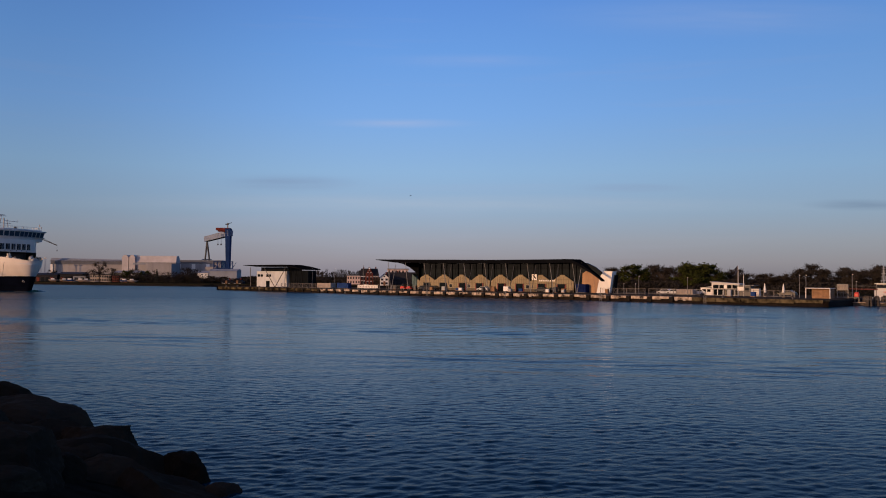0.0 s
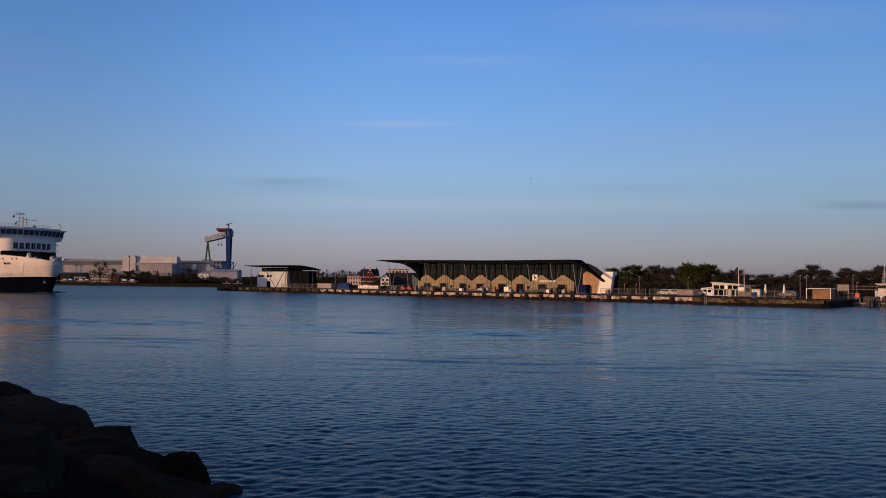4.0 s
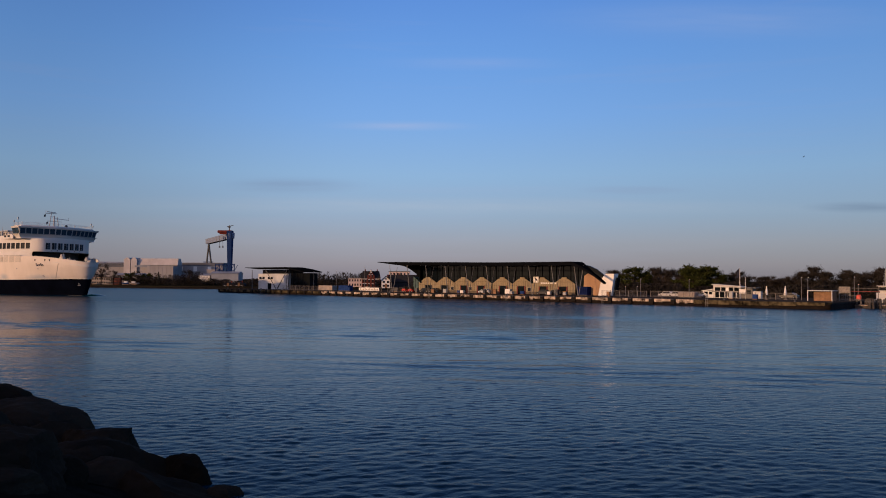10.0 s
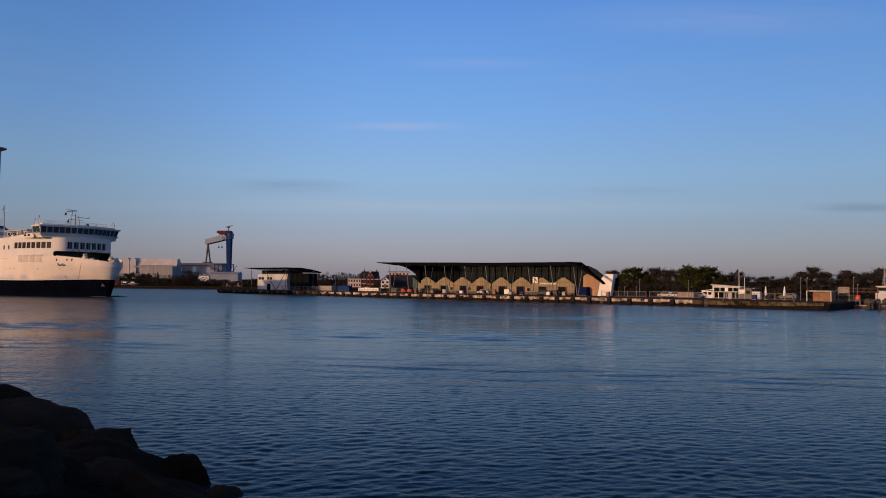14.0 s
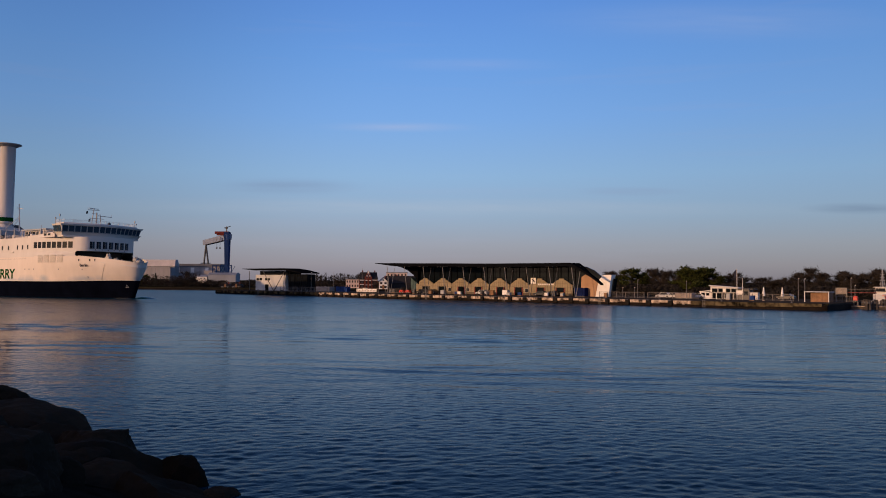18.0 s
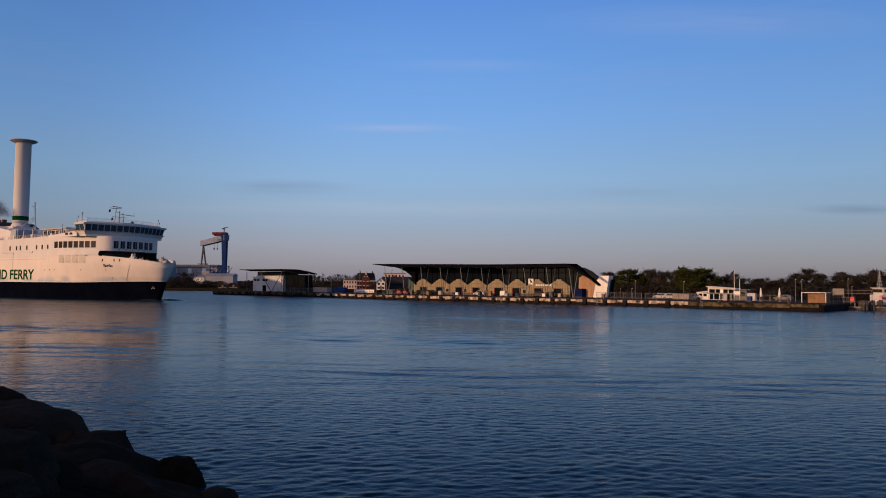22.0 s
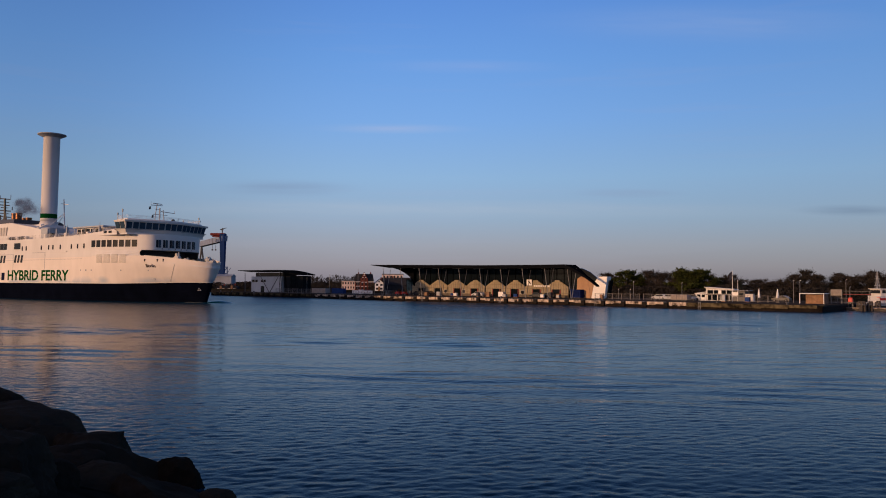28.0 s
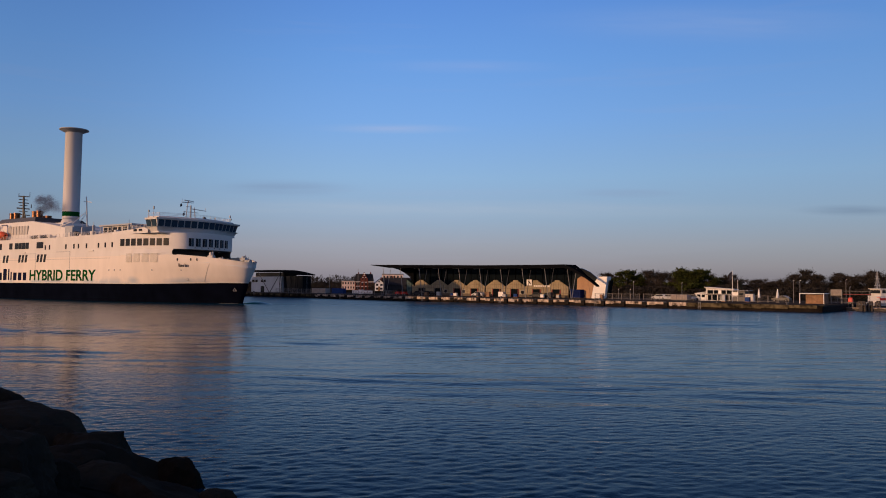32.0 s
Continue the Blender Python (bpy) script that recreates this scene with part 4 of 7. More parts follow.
    lb2 = again("lifeboat", lb.data, ship, pose(-110.5, -11.6, 19.3))
    for x in (-96.5, -102.5, -107.5, -113.5):
        bm = bmesh.new()
        tube(bm, (x, -10.2, 17.7), (x, -10.4, 22.5), 0.22, seg=6)
        tube(bm, (x, -10.4, 22.5), (x, -12.2, 22.3), 0.2, seg=6)
        tube(bm, (x, -12.0, 22.3), (x, -11.6, 20.5), 0.06, seg=6)
        part("davit", bm, SHIP_WHITE, ship)
    # fore deck gear, bollards, hawse marks, anchor
    for x, y, h in ((-3.2, -3.5, 2.6), (-2.2, -2.6, 2.0), (1.0, 0, 2.4), (0.2, 1.6, 1.9), (2.6, 0, 1.5), (-1.2, 3, 1.8), (-6.4, -3.9, 2.9), (-7.8, -4.4, 2.7)):
        bm = bmesh.new()
        h *= 1.02 if x > 0 else 1.15 if x == -6.4 else 0.78
        box(bm, x - 0.4, y - 0.5, 9.6, x + 0.4, y + 0.5, 9.6 + h, bevel=0.1)
        tube(bm, (x + 0.5, y, 9.6), (x + 0.5, y, 9.9 + h), 0.09, seg=6)
        tube(bm, (x - 0.9, y, 9.8 + h * 0.6), (x + 0.9, y, 9.8 + h * 0.6), 0.5, seg=10)
        part("mooring_winch", bm, LOUVRE if x < -3 else SHIP_GREY, ship)
    for x in (-12.6, -9.0, -7.4):
        a = stem_x(11.0) - x
        y = hull_y(x, 11.1) - 0.03
        bm = bmesh.new()
        box(bm, x - 0.32, y - 0.06, 11.1, x + 0.32, y + 0.6, 11.22)
        box(bm, x - 0.12, y - 0.06, 10.75, x + 0.12, y + 0.6, 11.4)
        part("fairlead", bm, SHIP_DARK, ship)
    for x, z, s in ((-10.8, 6.4, 0.4), (-20.4, 8.5, 0.2), (-34, 8.5, 0.2), (-36.5, 8.5, 0.2), (-31.5, 8.5, 0.2), (-12, 8.5, 0.2)):
        a = stem_x(z) - x
        y = hull_y(x, z) if z > 5.3 else -half_breadth(a, z)
        nx = half_breadth(a + 0.5, z) - half_breadth(a - 0.5, z)
        m = pose(x, y, z, 0, 0, math.degrees(math.atan2(nx, 1)))
        bm = bmesh.new()
        box(bm, -s, -0.06, -s, s, 0.3, s, bevel=s * 0.3)
        o = part("hull_recess" if s != 0.5 else "anchor", bm, SHIP_GREY, ship)
        o.matrix_basis = m
    bm = bmesh.new()
    for k in range(6):
        z = 5.6 + k * 0.75
        xa, xb, zb = -6.8 + 0.42 * k, -6.38 + 0.42 * k, z + 0.75
        y = hull_y(xa, z)
        tube(bm, (xa, y - 0.02, z), (xb, hull_y(xb, zb) - 0.02, zb), 0.06, seg=5)
    part("hull_seam", bm, LOUVRE, ship)
    # ship's name on the bow
    for sgn in (-1,):
        z = 9.25
        x = -12.4
        ob = letters("Berlin", 1.2, NAVY, ship, Matrix(), "small dark ship's name", 0.01, 0.008)
        for v in ob.data.vertices:
            px, pz = x + v.co.x, z + v.co.y
            v.co = (px, hull_y(px, pz) - 0.05 - (0.03 if v.co.z > 0 else 0.0), pz)
    # white outline of a triangle, the mark of the bulb
    bm = bmesh.new()
    tri = [(-0.35, 3.6), (0.45, 3.6), (0.1, 4.25), (-0.35, 3.6)]
    for (xa, za), (xb, zb) in zip(tri, tri[1:]):
        tube(bm, (xa, -half_breadth(stem_x(za) - xa, za) - 0.04, za), (xb, -half_breadth(stem_x(zb) - xb, zb) - 0.04, zb), 0.06, seg=5)
    part("bulb_mark", bm, SHIP_GREY, ship, "thin pale triangle painted on the bow")
    # scattered fittings: lights, lockers, flag lines and deck crane
    bm = bmesh.new()
    tube(bm, (-66.5, -9.8, 17.7), (-66.5, -9.8, 21.6), 0.2, 0.16, 8)
    tube(bm, (-66.5, -9.8, 21.2), (-61.0, -9.4, 22.3), 0.14, 0.1, 7)
    part("deck_crane", bm, SHIP_WHITE, ship)
    for k, x in enumerate((-57.5, -52.5, -47.0, -30.5)):
        bm = bmesh.new()
        box(bm, x, -11.6, 17.7, x + 0.5, -11.1, 20.6 - 0.4 * (k % 2), bevel=0.05)
        tube(bm, (x + 0.25, -11.35, 20.2), (x + 0.25, -11.35, 21.4), 0.06, seg=6)
        part("vent_post", bm, SHIP_GREY, ship)
    for dx, z, y in ((0, 25.9, -2.7), (0.4, 23.6, -2.1)):
        bm = bmesh.new()
        rows = [[(-20.5 + dx + 0.1 * math.sin(3 * u + j), y - 0.55 * u, z - 0.75 * j - 0.2 * u) for u in (0, 0.33, 0.66, 1.0)] for j in (0, 1)]
        grid_mesh(bm, rows)
        o = part("signal_flag", bm, FLAG_BLUE, ship, "small dark signal flag")
        o.modifiers.new("thick", "SOLIDIFY").thickness = 0.04
    bm = bmesh.new()
    base_row = hull_rows([5.02, 5.22])
    grid_mesh(bm, [[(x, y * 1.002 + (0.03 if y > 0 else -0.03), zz) for x, y, zz in r] for r in base_row])
    part("paint_line", bm, SHIP_WHITE, ship, "thin white line over the black hull")
    # bow wave and foam that run with the hull
    bm = bmesh.new()
    rows = []
    for i in range(25):
        u = i / 24
        a = u * 4.5
        x = stem_x(AFLOAT) - a + 0.2
        b = half_breadth(a, AFLOAT)
        h = AFLOAT + 0.07 * math.exp(-u * 3.0) * (0.7 + 0.3 * math.sin(54 * u)) + 0.02
        rows.append([(x, -b + 0.3, h), (x - 0.2, -b - 0.12, h - 0.01), (x - 0.5, -b - 0.2, h - 0.06), (x - 0.7, -b - 0.3, AFLOAT - 0.2)])
    grid_mesh(bm, rows)
    part("bow_foam", bm, FOAM, ship, "thin white bow foam", smooth=True)
    bm = bmesh.new()
    rows = []
    for i in range(21):
        t = -1 + 2 * i / 20
        r = []
        for j in range(9):
            v = -1 + 2 * j / 8
            r.append((6.2 + 5.2 * t, 2.1 * v, AFLOAT - 0.15 + 0.72 * max(0, 1 - t * t) * max(0, 1 - v * v)))
        rows.append(r)
    grid_mesh(bm, rows)
    part("bow_wave", bm, WATER, ship, "smooth swell over the bulbous bow", smooth=True)
    # the drawing above is brought to the ship's true length
    for me in {o.data for o in ship.children_recursive}:
        me.transform(Matrix.Scale(SHIP_SIZE, 4))
    for o in ship.children_recursive:
        o.matrix_basis.translation = o.matrix_basis.translation * SHIP_SIZE
    return ship


ferry = build_ferry()


# ---- quay ----
def quay_point(s, extra=0.0):
    return qxy(s, edge_d(s) + extra)


def build_quay():
    wall = thing("quay_wall", "weathered concrete quay wall with pale cap blocks and dark wet foot", "quay", kind="structure")
    # dark wall behind and below
    ss = [0] + [e[0] for e in QUAY_EDGE[1:]]
    bm = bmesh.new()
    for a, b in zip(ss, ss[1:]):
        p, q, r, t = quay_point(a, 0.35), quay_point(b, 0.35), quay_point(b, 1.6), quay_point(a, 1.6)
        prism(bm, [p, q, r, t], -1.5, QUAY_Z - 0.28)
    p, q = quay_point(0, 0.35), qxy(0, 30)
    prism(bm, [p, quay_point(1.4, 0.35), qxy(1.4, 30), q], -1.5, QUAY_Z - 0.28)
    p = quay_point(231.0, 0.35)
    prism(bm, [p, qxy(231.0, 18), qxy(229.6, 18), quay_point(229.6, 0.35)], -1.5, QUAY_Z - 0.3)
    part("wall_face", bm, QUAY_DARK, wall)
    # apron
    bm = bmesh.new()
    for a, b in zip(ss, ss[1:]):
        prism(bm, [quay_point(a, 1.5), quay_point(b, 1.5), qxy(b, 34), qxy(a, 34)], QUAY_Z - 0.3, QUAY_Z)
    part("apron", bm, PAVING, wall)
    # pale stained cap blocks with dark fenders between; mossy and lower at both ends
    rng = random.Random(11)
    caps = []
    for material, drop in ((CONCRETE, 0.66), (CONCRETE_DARK, 0.8)):
        for v in range(3):
            bm = bmesh.new()
            w = 1.0
            box(bm, 0.0, 0, -drop * (1, 0.82, 1.12)[v], w, 1.5, 0.0, bevel=0.03)
            me = bpy.data.meshes.new("cap_block")
            bm.to_mesh(me)
            bm.free()
            me.materials.append(material)
            caps.append(me)
    bm = bmesh.new()
    box(bm, 0.0, -0.12, -1.2, 1.0, 0.5, -0.06, bevel=0.05)
    fend = bpy.data.meshes.new("fender")
    bm.to_mesh(fend)
    bm.free()
    fend.materials.append(RUBBER)
    s = 0.2
    while s < 229:
        pale = 66 < s < 202
        period = 4.7 if s < 170 else 5.6
        gap = 1.1 if pale else (0.0 if s > 202 else 0.7)
        a, b = quay_point(s), quay_point(s + period)
        turn = math.degrees(math.atan2(b[1] - a[1], b[0] - a[0]))
        m = pose(a[0], a[1], QUAY_Z, 0, 0, turn)
        if gap:
            again("fender", fend, wall, m @ Matrix.Diagonal((gap * rng.uniform(0.85, 1.15), 1, rng.uniform(0.9, 1.05), 1)), "dark rubber fender")
        left, run = gap * 1.2, period - gap * 1.2
        k = 2 if pale else 1
        for j in range(k):
            w = run / k
            mm = m @ pose(left + j * w, rng.uniform(-0.03, 0.03), rng.uniform(-0.03, 0.02)) @ Matrix.Diagonal((w - 0.05, 1, 1, 1))
            again("cap_block", caps[(0 if pale else 3) + rng.randrange(3)], wall, mm)
        s += period
    # pale notice plates, ladders and tyres on the face
    for s, w, h in ((91, 1.4, 0.7), (127, 0.8, 0.7), (129.3, 0.8, 0.7), (153, 1.0, 0.7), (157, 0.8, 0.7), (68, 1.2, 0.6), (198, 0.6, 0.5), (200, 0.6, 0.5)):
        a = quay_point(s)
        bm = boxm(0, -0.04, -0.85, w, 0.02, -0.85 + h)
        o = part("notice_plate", bm, DULL_WALL, wall, "small white plate on the quay face")
        o.matrix_basis = pose(a[0], a[1], QUAY_Z, 0, 0, QUAY_TURN)
    for s in (30, 82, 121, 149, 178, 205):
        a = quay_point(s)
        bm = bmesh.new()
        for x in (0, 0.5):
            tube(bm, (x, -0.12, -2.2), (x, -0.12, 0.3), 0.04, seg=6)
        for j in range(8):
            tube(bm, (0, -0.12, -2.0 + j * 0.3), (0.5, -0.12, -2.0 + j * 0.3), 0.025, seg=5)
        o = part("ladder", bm, STEEL, wall, "rusty quay ladder")
        o.matrix_basis = pose(a[0], a[1], QUAY_Z, 0, 0, QUAY_TURN)
    for s in (99, 134):
        a = quay_point(s)
        bm = bmesh.new()
        rows = []
        for i in range(16):
            t = 2 * math.pi * i / 16
            rows.append([((0.4 + 0.17 * math.cos(v)) * math.cos(t), -0.16 + 0.15 * math.sin(v), (0.4 + 0.17 * math.cos(v)) * math.sin(t)) for v in [2 * math.pi * j / 8 for j in range(8)]])
        grid_mesh(bm, rows + [rows[0]], True)
        o = part("tyre", bm, RUBBER, wall, "old tyre hung as a fender", smooth=True)
        o.matrix_basis = pose(a[0], a[1], QUAY_Z - 0.75, 0, 0, QUAY_TURN)
    # bollards
    bm = bmesh.new()
    lathe(bm, [(0.3, 0), (0.24, 0.12), (0.2, 0.3), (0.34, 0.42), (0.34, 0.5), (0.1, 0.56)], 12)
    b0 = tagged(part("bollard", bm, DARK_STEEL, None, smooth=True), "dark cast iron mooring bollard on the quay edge", "bollard", "quay bollards")
    pts = list(range(14, 228, 15))
    b0.matrix_basis = pose(*quay_point(6, 0.8), QUAY_Z)
    for s in pts:
        copy_thing(b0, pose(*quay_point(s, 0.8), QUAY_Z))


build_quay()


# ---- fences, posts ----
def fence(s0, s1, d, h=1.9, step=2.4, gap=0.26, material=FLEECE, label="pale steel bar fence along the quay"):
    f = thing("fence", label, "fence", quay(s0, d), "quay fences")
    L = s1 - s0
    k = max(1, round(L / step))
    post = bar = None
    for i in range(k + 1):
        if post is None:
            bm = bmesh.new()
            box(bm, -0.05, -0.05, 0, 0.05, 0.05, h + 0.08)
            post = part("post", bm, material, f)
        else:
            again("post", post.data, f, pose(L * i / k, 0, 0))
    for z in (0.15, h * 0.97):
        bm = bmesh.new()
        box(bm, 0, -0.025, z, L, 0.025, z + 0.06)
        part("rail", bm, material, f)
    bm = bmesh.new()
    n = int(L / gap)
    for i in range(n):
        x = gap * (i + 0.5)
        box(bm, x - 0.013, -0.012, 0.15, x + 0.013, 0.012, h)
    tagged(part("bar_infill", bm, material, f), kind="stuff")
    return f


for a, b, d, h in ((34, 54, 5, 1.6), (75, 86, 6, 1.5), (169, 182, 7, 1.5), (182, 195.5, 9, 1.5), (203, 219, 6, 1.5), (227, 231, 9, 1.2), (86, 100, 9, 1.4), (224.5, 226.8, 6, 1.5)):
    fence(a, b, d, h)


def lamp_post(s, d, h, arm=0.22):
    f = thing("lamp_post", "slim grey steel lamp post standing on the quay", "lamp post", quay(s, d), "quay lamp posts")
    part("pole", lathe(bmesh.new(), [(0.07, 0), (0.06, h * 0.4), (0.045, h)], 8), STEEL, f)
    bm = bmesh.new()
    tube(bm, (0, 0, h - 0.05), (arm * 0.4, 0, h + 0.05), 0.04, seg=6)
    box(bm, arm * 0.1, -0.09, h, arm, 0.09, h + 0.08, bevel=0.02)
    part("lamp_head", bm, WHITE_WALL, f)
    return f


for s, d, h in ((179.7, 8, 4.6), (192.9, 8, 4.4), (219.4, 8, 5.0), (220.8, 8, 5.0), (230.6, 10, 3.6), (41, 14, 7.0), (47, 20, 7.2), (73.5, 10, 8.5), (80, 16, 7.0), (228.8, 14, 5.2), (173.2, 12, 2.6), (176.6, 12, 2.6)):
    lamp_post(s, d, h)


def flagpole(s, d, h, flag=True):
    f = thing("flagpole", "tall white flagpole with a furled dark flag", "flagpole", quay(s, d))
    part("pole", lathe(bmesh.new(), [(0.08, 0), (0.07, h * 0.5), (0.04, h)], 8), WHITE_WALL, f)
    if flag:
        bm = bmesh.new()
        rows = []
        for i in range(6):
            z = h - 0.05 - 0.36 * i
            w = 0.75 + 0.12 * math.sin(i * 1.7)
            rows.append([(-0.05, 0, z), (-w * 0.5, 0.12 * math.sin(i), z - 0.25), (-w, -0.1 * math.cos(i * 2), z - 0.7)])
        grid_mesh(bm, rows)
        o = part("flag", bm, FLAG_BLUE, f, "dark furled flag")
        sm = o.modifiers.new("thick", "SOLIDIFY")
        sm.thickness = 0.04
    return f


flagpole(205.5, 8, 7.3)
flagpole(206.6, 8.5, 5.2, False)


# ---- wave-roofed halls ----
def wave_roof(parent, x0, x1, x2, y0, y1, z, z_end, thick, tip, narrow=True, lift=0.0):
    """A slab roof: thin pointed end at x0, flat to x1, bending down to z_end at x2."""
    bm = bmesh.new()
    top, bot = [], []
    xs = [x0, x0 + 0.3 * tip, x0 + 0.6 * tip, x0 + tip] + [x0 + tip + (x1 - x0 - tip) * i / 8 for i in range(1, 9)] + [x1 + (x2 - x1) * i / 8 for i in range(1, 9)]
    for x in xs:
        if x <= x1:
            t, zz = min(1, (x - x0) / tip), z
        else:
            v = (x - x1) / (x2 - x1)
            t, zz = 1 - 0.75 * v, z + (z_end - z) * (0.55 * v + 0.45 * v * v)
        zz += lift * max(0.0, 1 - (x - x0) / (0.7 * (x1 - x0)))
        top.append((x, zz + 0.02 * math.sin(x)))
        bot.append((x, zz - 0.16 - thick * t))
    def back(x):
        if not narrow:
            return y1
        a, e = x0 + 0.5 * (x1 - x0), y0 + 6.0
        return y1 if x <= a else y1 + (e - y1) * (x - a) / (x1 - a) if x <= x1 else e - 4.5 * min(1.0, 1.6 * (x - x1) / (x2 - x1))
    rows = [[(x, y0, q) for x, q in bot], [(x, y0, q) for x, q in top], [(x, back(x), q) for x, q in top], [(x, back(x), q) for x, q in bot], [(x, y0, q) for x, q in bot]]
    vr = grid_mesh(bm, rows)
    for k in (0, -1):
        bm.faces.new([vr[j][k] for j in range(4)])
    bmesh.ops.remove_doubles(bm, verts=bm.verts, dist=0.001)
    bmesh.ops.recalc_face_normals(bm, faces=bm.faces)
    return part("roof", bm, ROOF_DARK, parent, "dark roof slab that bends down at one end")


def build_terminal():
    t = thing("cruise_terminal", "long dark wave-roofed terminal hall with sand-coloured zigzag front", "terminal", quay(84, 14))
    # local x runs from 0 to 87 along the front, y inland from the facade
    wave_roof(t, -0.6, 75.5, 85.7, -7.5, 11, 9.3, 3.6, 0.85, 9.0, lift=0.7)
    bm = bmesh.new()
    pts = [(12.6, 0.5), (74.9, 0.5), (74.9, 0.9), (38, 10.5), (12.6, 10.5)]
    prism(bm, pts, 0, 8.9)
    part("glazed_hall", bm, HALL_DARK, t, "dark glazed hall behind the panels")
    # mullions before the glazing
    bm = bmesh.new()
    for i in range(32):
        x = 9.6 + i * 2.44
        if 12.7 < x < 74.8:
            box(bm, x - 0.05, 0.3, 3.2, x + 0.05, 0.52, 8.4)
    tagged(part("mullion_grid", bm, MULLION, t), kind="stuff")
    # vaulted soffit at the pointed end, and the glazed corner below it
    bm = bmesh.new()
    pts = [(0.5, 9.5), (5.6, 8.5), (8.5, 7.4), (10.8, 6.1), (12.2, 4.7), (12.8, 3.0), (12.8, 9.2)]
    lo = [bm.verts.new((x, -0.6, z)) for x, z in pts]
    hi = [bm.verts.new((x, 10.4, z)) for x, z in pts]
    bm.faces.new(lo), bm.faces.new(hi[::-1])
    for a in range(len(pts)):
        b = (a + 1) % len(pts)
        bm.faces.new((lo[b], lo[a], hi[a], hi[b]))
    part("vaulted_soffit", bm, ROOF_DARK, t, "dark vaulted soffit at the pointed end")
    bm = bmesh.new()
    pts = [(8.8, 0), (12.4, 0), (12.4, 3.0), (8.8, 5.2)]
    lo = [bm.verts.new((x, 0.2, z)) for x, z in pts]
    hi = [bm.verts.new((x, 9.5, z)) for x, z in pts]
    bm.faces.new(lo), bm.faces.new(hi[::-1])
    for a in range(len(pts)):
        b = (a + 1) % len(pts)
        bm.faces.new((lo[b], lo[a], hi[a], hi[b]))
    part("corner_glazing", bm, TEAL_GLASS, t, "glazed corner under the vault, grey-green sky reflection in its colour")
    for k in range(4):
        part("corner_mullion", boxm(8.8 + k * 1.15, 0.1, 0, 8.87 + k * 1.15, 0.19, 5.1 - 0.68 * k), MULLION, t)
    for z in (5.2, 6.9):
        part("transom", boxm(12.7, 0.33, z, 74.8, 0.5, z + 0.08), MULLION, t)
    # soffit strips
    for i in range(8):
        x = 10 + i * 8.2
        up = 0.7 * max(0.0, 1 - (x + 4.8) / 53)
        part("soffit_light_strip", boxm(x, -6.5, 8.2 + up, x + 4.2, -6.0, 8.5 + up), STEEL, t)
    # bays: gabled sand-coloured panels between the valleys
    centres = [15.6, 23.4, 30.9, 38.5, 46.4, 53.9, 61.1, 68.6]
    half = [4.0, 4.0, 4.0, 3.8, 3.7, 3.6, 3.6, 3.7]
    for i, (c, h) in enumerate(zip(centres, half)):
        bm = bmesh.new()
        pts = [(-h, 0), (h, 0), (h, 3.05), (h * 0.36, 4.5), (h * 0.26, 4.55), (h * 0.22, 4.98), (-h * 0.22, 4.98), (-h * 0.26, 4.55), (-h * 0.4, 4.5), (-h, 3.05)]
        lo = [bm.verts.new((c + x, 0.0, z)) for x, z in pts]
        hi = [bm.verts.new((c + x, 0.28, z)) for x, z in pts]
        bm.faces.new(lo), bm.faces.new(hi[::-1])
        for a in range(len(pts)):
            b = (a + 1) % len(pts)
            bm.faces.new((lo[b], lo[a], hi[a], hi[b]))
        bay = part("gable_panel", bm, SAND_WALL, t, "sand-coloured gabled wall panel")
        # panel joints, gate, windows, sign plate
        bm = bmesh.new()
        for k in range(1, 9):
            x = c - h + 2 * h * k / 9
            box(bm, x - 0.035, -0.02, 0, x + 0.035, 0.0, 3.15 + 1.3 * (1 - abs(2 * k / 9 - 1)))
        for z in (1.2, 2.45):
            box(bm, c - h, -0.02, z, c + h, 0.0, z + 0.06)
        box(bm, c - 0.5 * h, -0.02, 3.6, c + 0.5 * h, 0.0, 3.66)
        part("panel_joint", bm, SOFFIT, bay)
        part("plinth", boxm(c - h + 0.02, -0.045, 0, c + h - 0.02, -0.021, 0.75), SOFFIT, bay, "dark plinth under the panels")
        gx = c + (-0.3 if i % 2 else 0.4)
        # no real opening: a near-black panel imitates the shade inside the gate
        part("gate_opening", boxm(gx - 1.6, -0.05, 0, gx + 1.6, 0.05, 2.35), HALL_DARK, bay, "flat panel dark as the shade of an open doorway")
        for e in (-1, 1):
            part("gate_leaf", boxm(gx + e * 1.4 - 0.14, -0.22, 0, gx + e * 1.4 + 0.14, -0.06, 2.3), GATE_RED if i > 1 else DARK_STEEL, bay, "dark red gate leaf")
        if i in (1, 2, 5):
            part("window", boxm(c + h - 1.6, -0.03, 0.9, c + h - 0.5, 0.05, 1.9), GLASS, bay)
            part("window_frame", boxm(c + h - 1.68, -0.025, 0.82, c + h - 0.42, 0.03, 1.98), LOUVRE, bay)
    part("annex", boxm(2.5, 7.0, 0, 12.5, 13.0, 5.0), HALL_DARK, t, "dark low annex under the roof tip")
    # slanted columns in pairs under the eave
    for x in (6.1, 14.1, 22.4, 30.6, 38.9, 47.0, 54.8, 62.5, 70.2, 77.6):
        bm = bmesh.new()
        tube(bm, (x, -7.0, 0), (x - 1.3, -7.0, 8.4 + 0.7 * max(0.0, 1 - x / 53)), 0.10, 0.08, 8)
        part("column", bm, STEEL, t, "slanting grey steel column")
        if x != 14.1:
            bm = bmesh.new()
            tube(bm, (x + 0.1, -6.8, 0), (x + 0.9, -5.6, 8.3), 0.09, 0.07, 8)
            part("column", bm, STEEL if x in (6.1, 77.6) else DARK_STEEL, t)
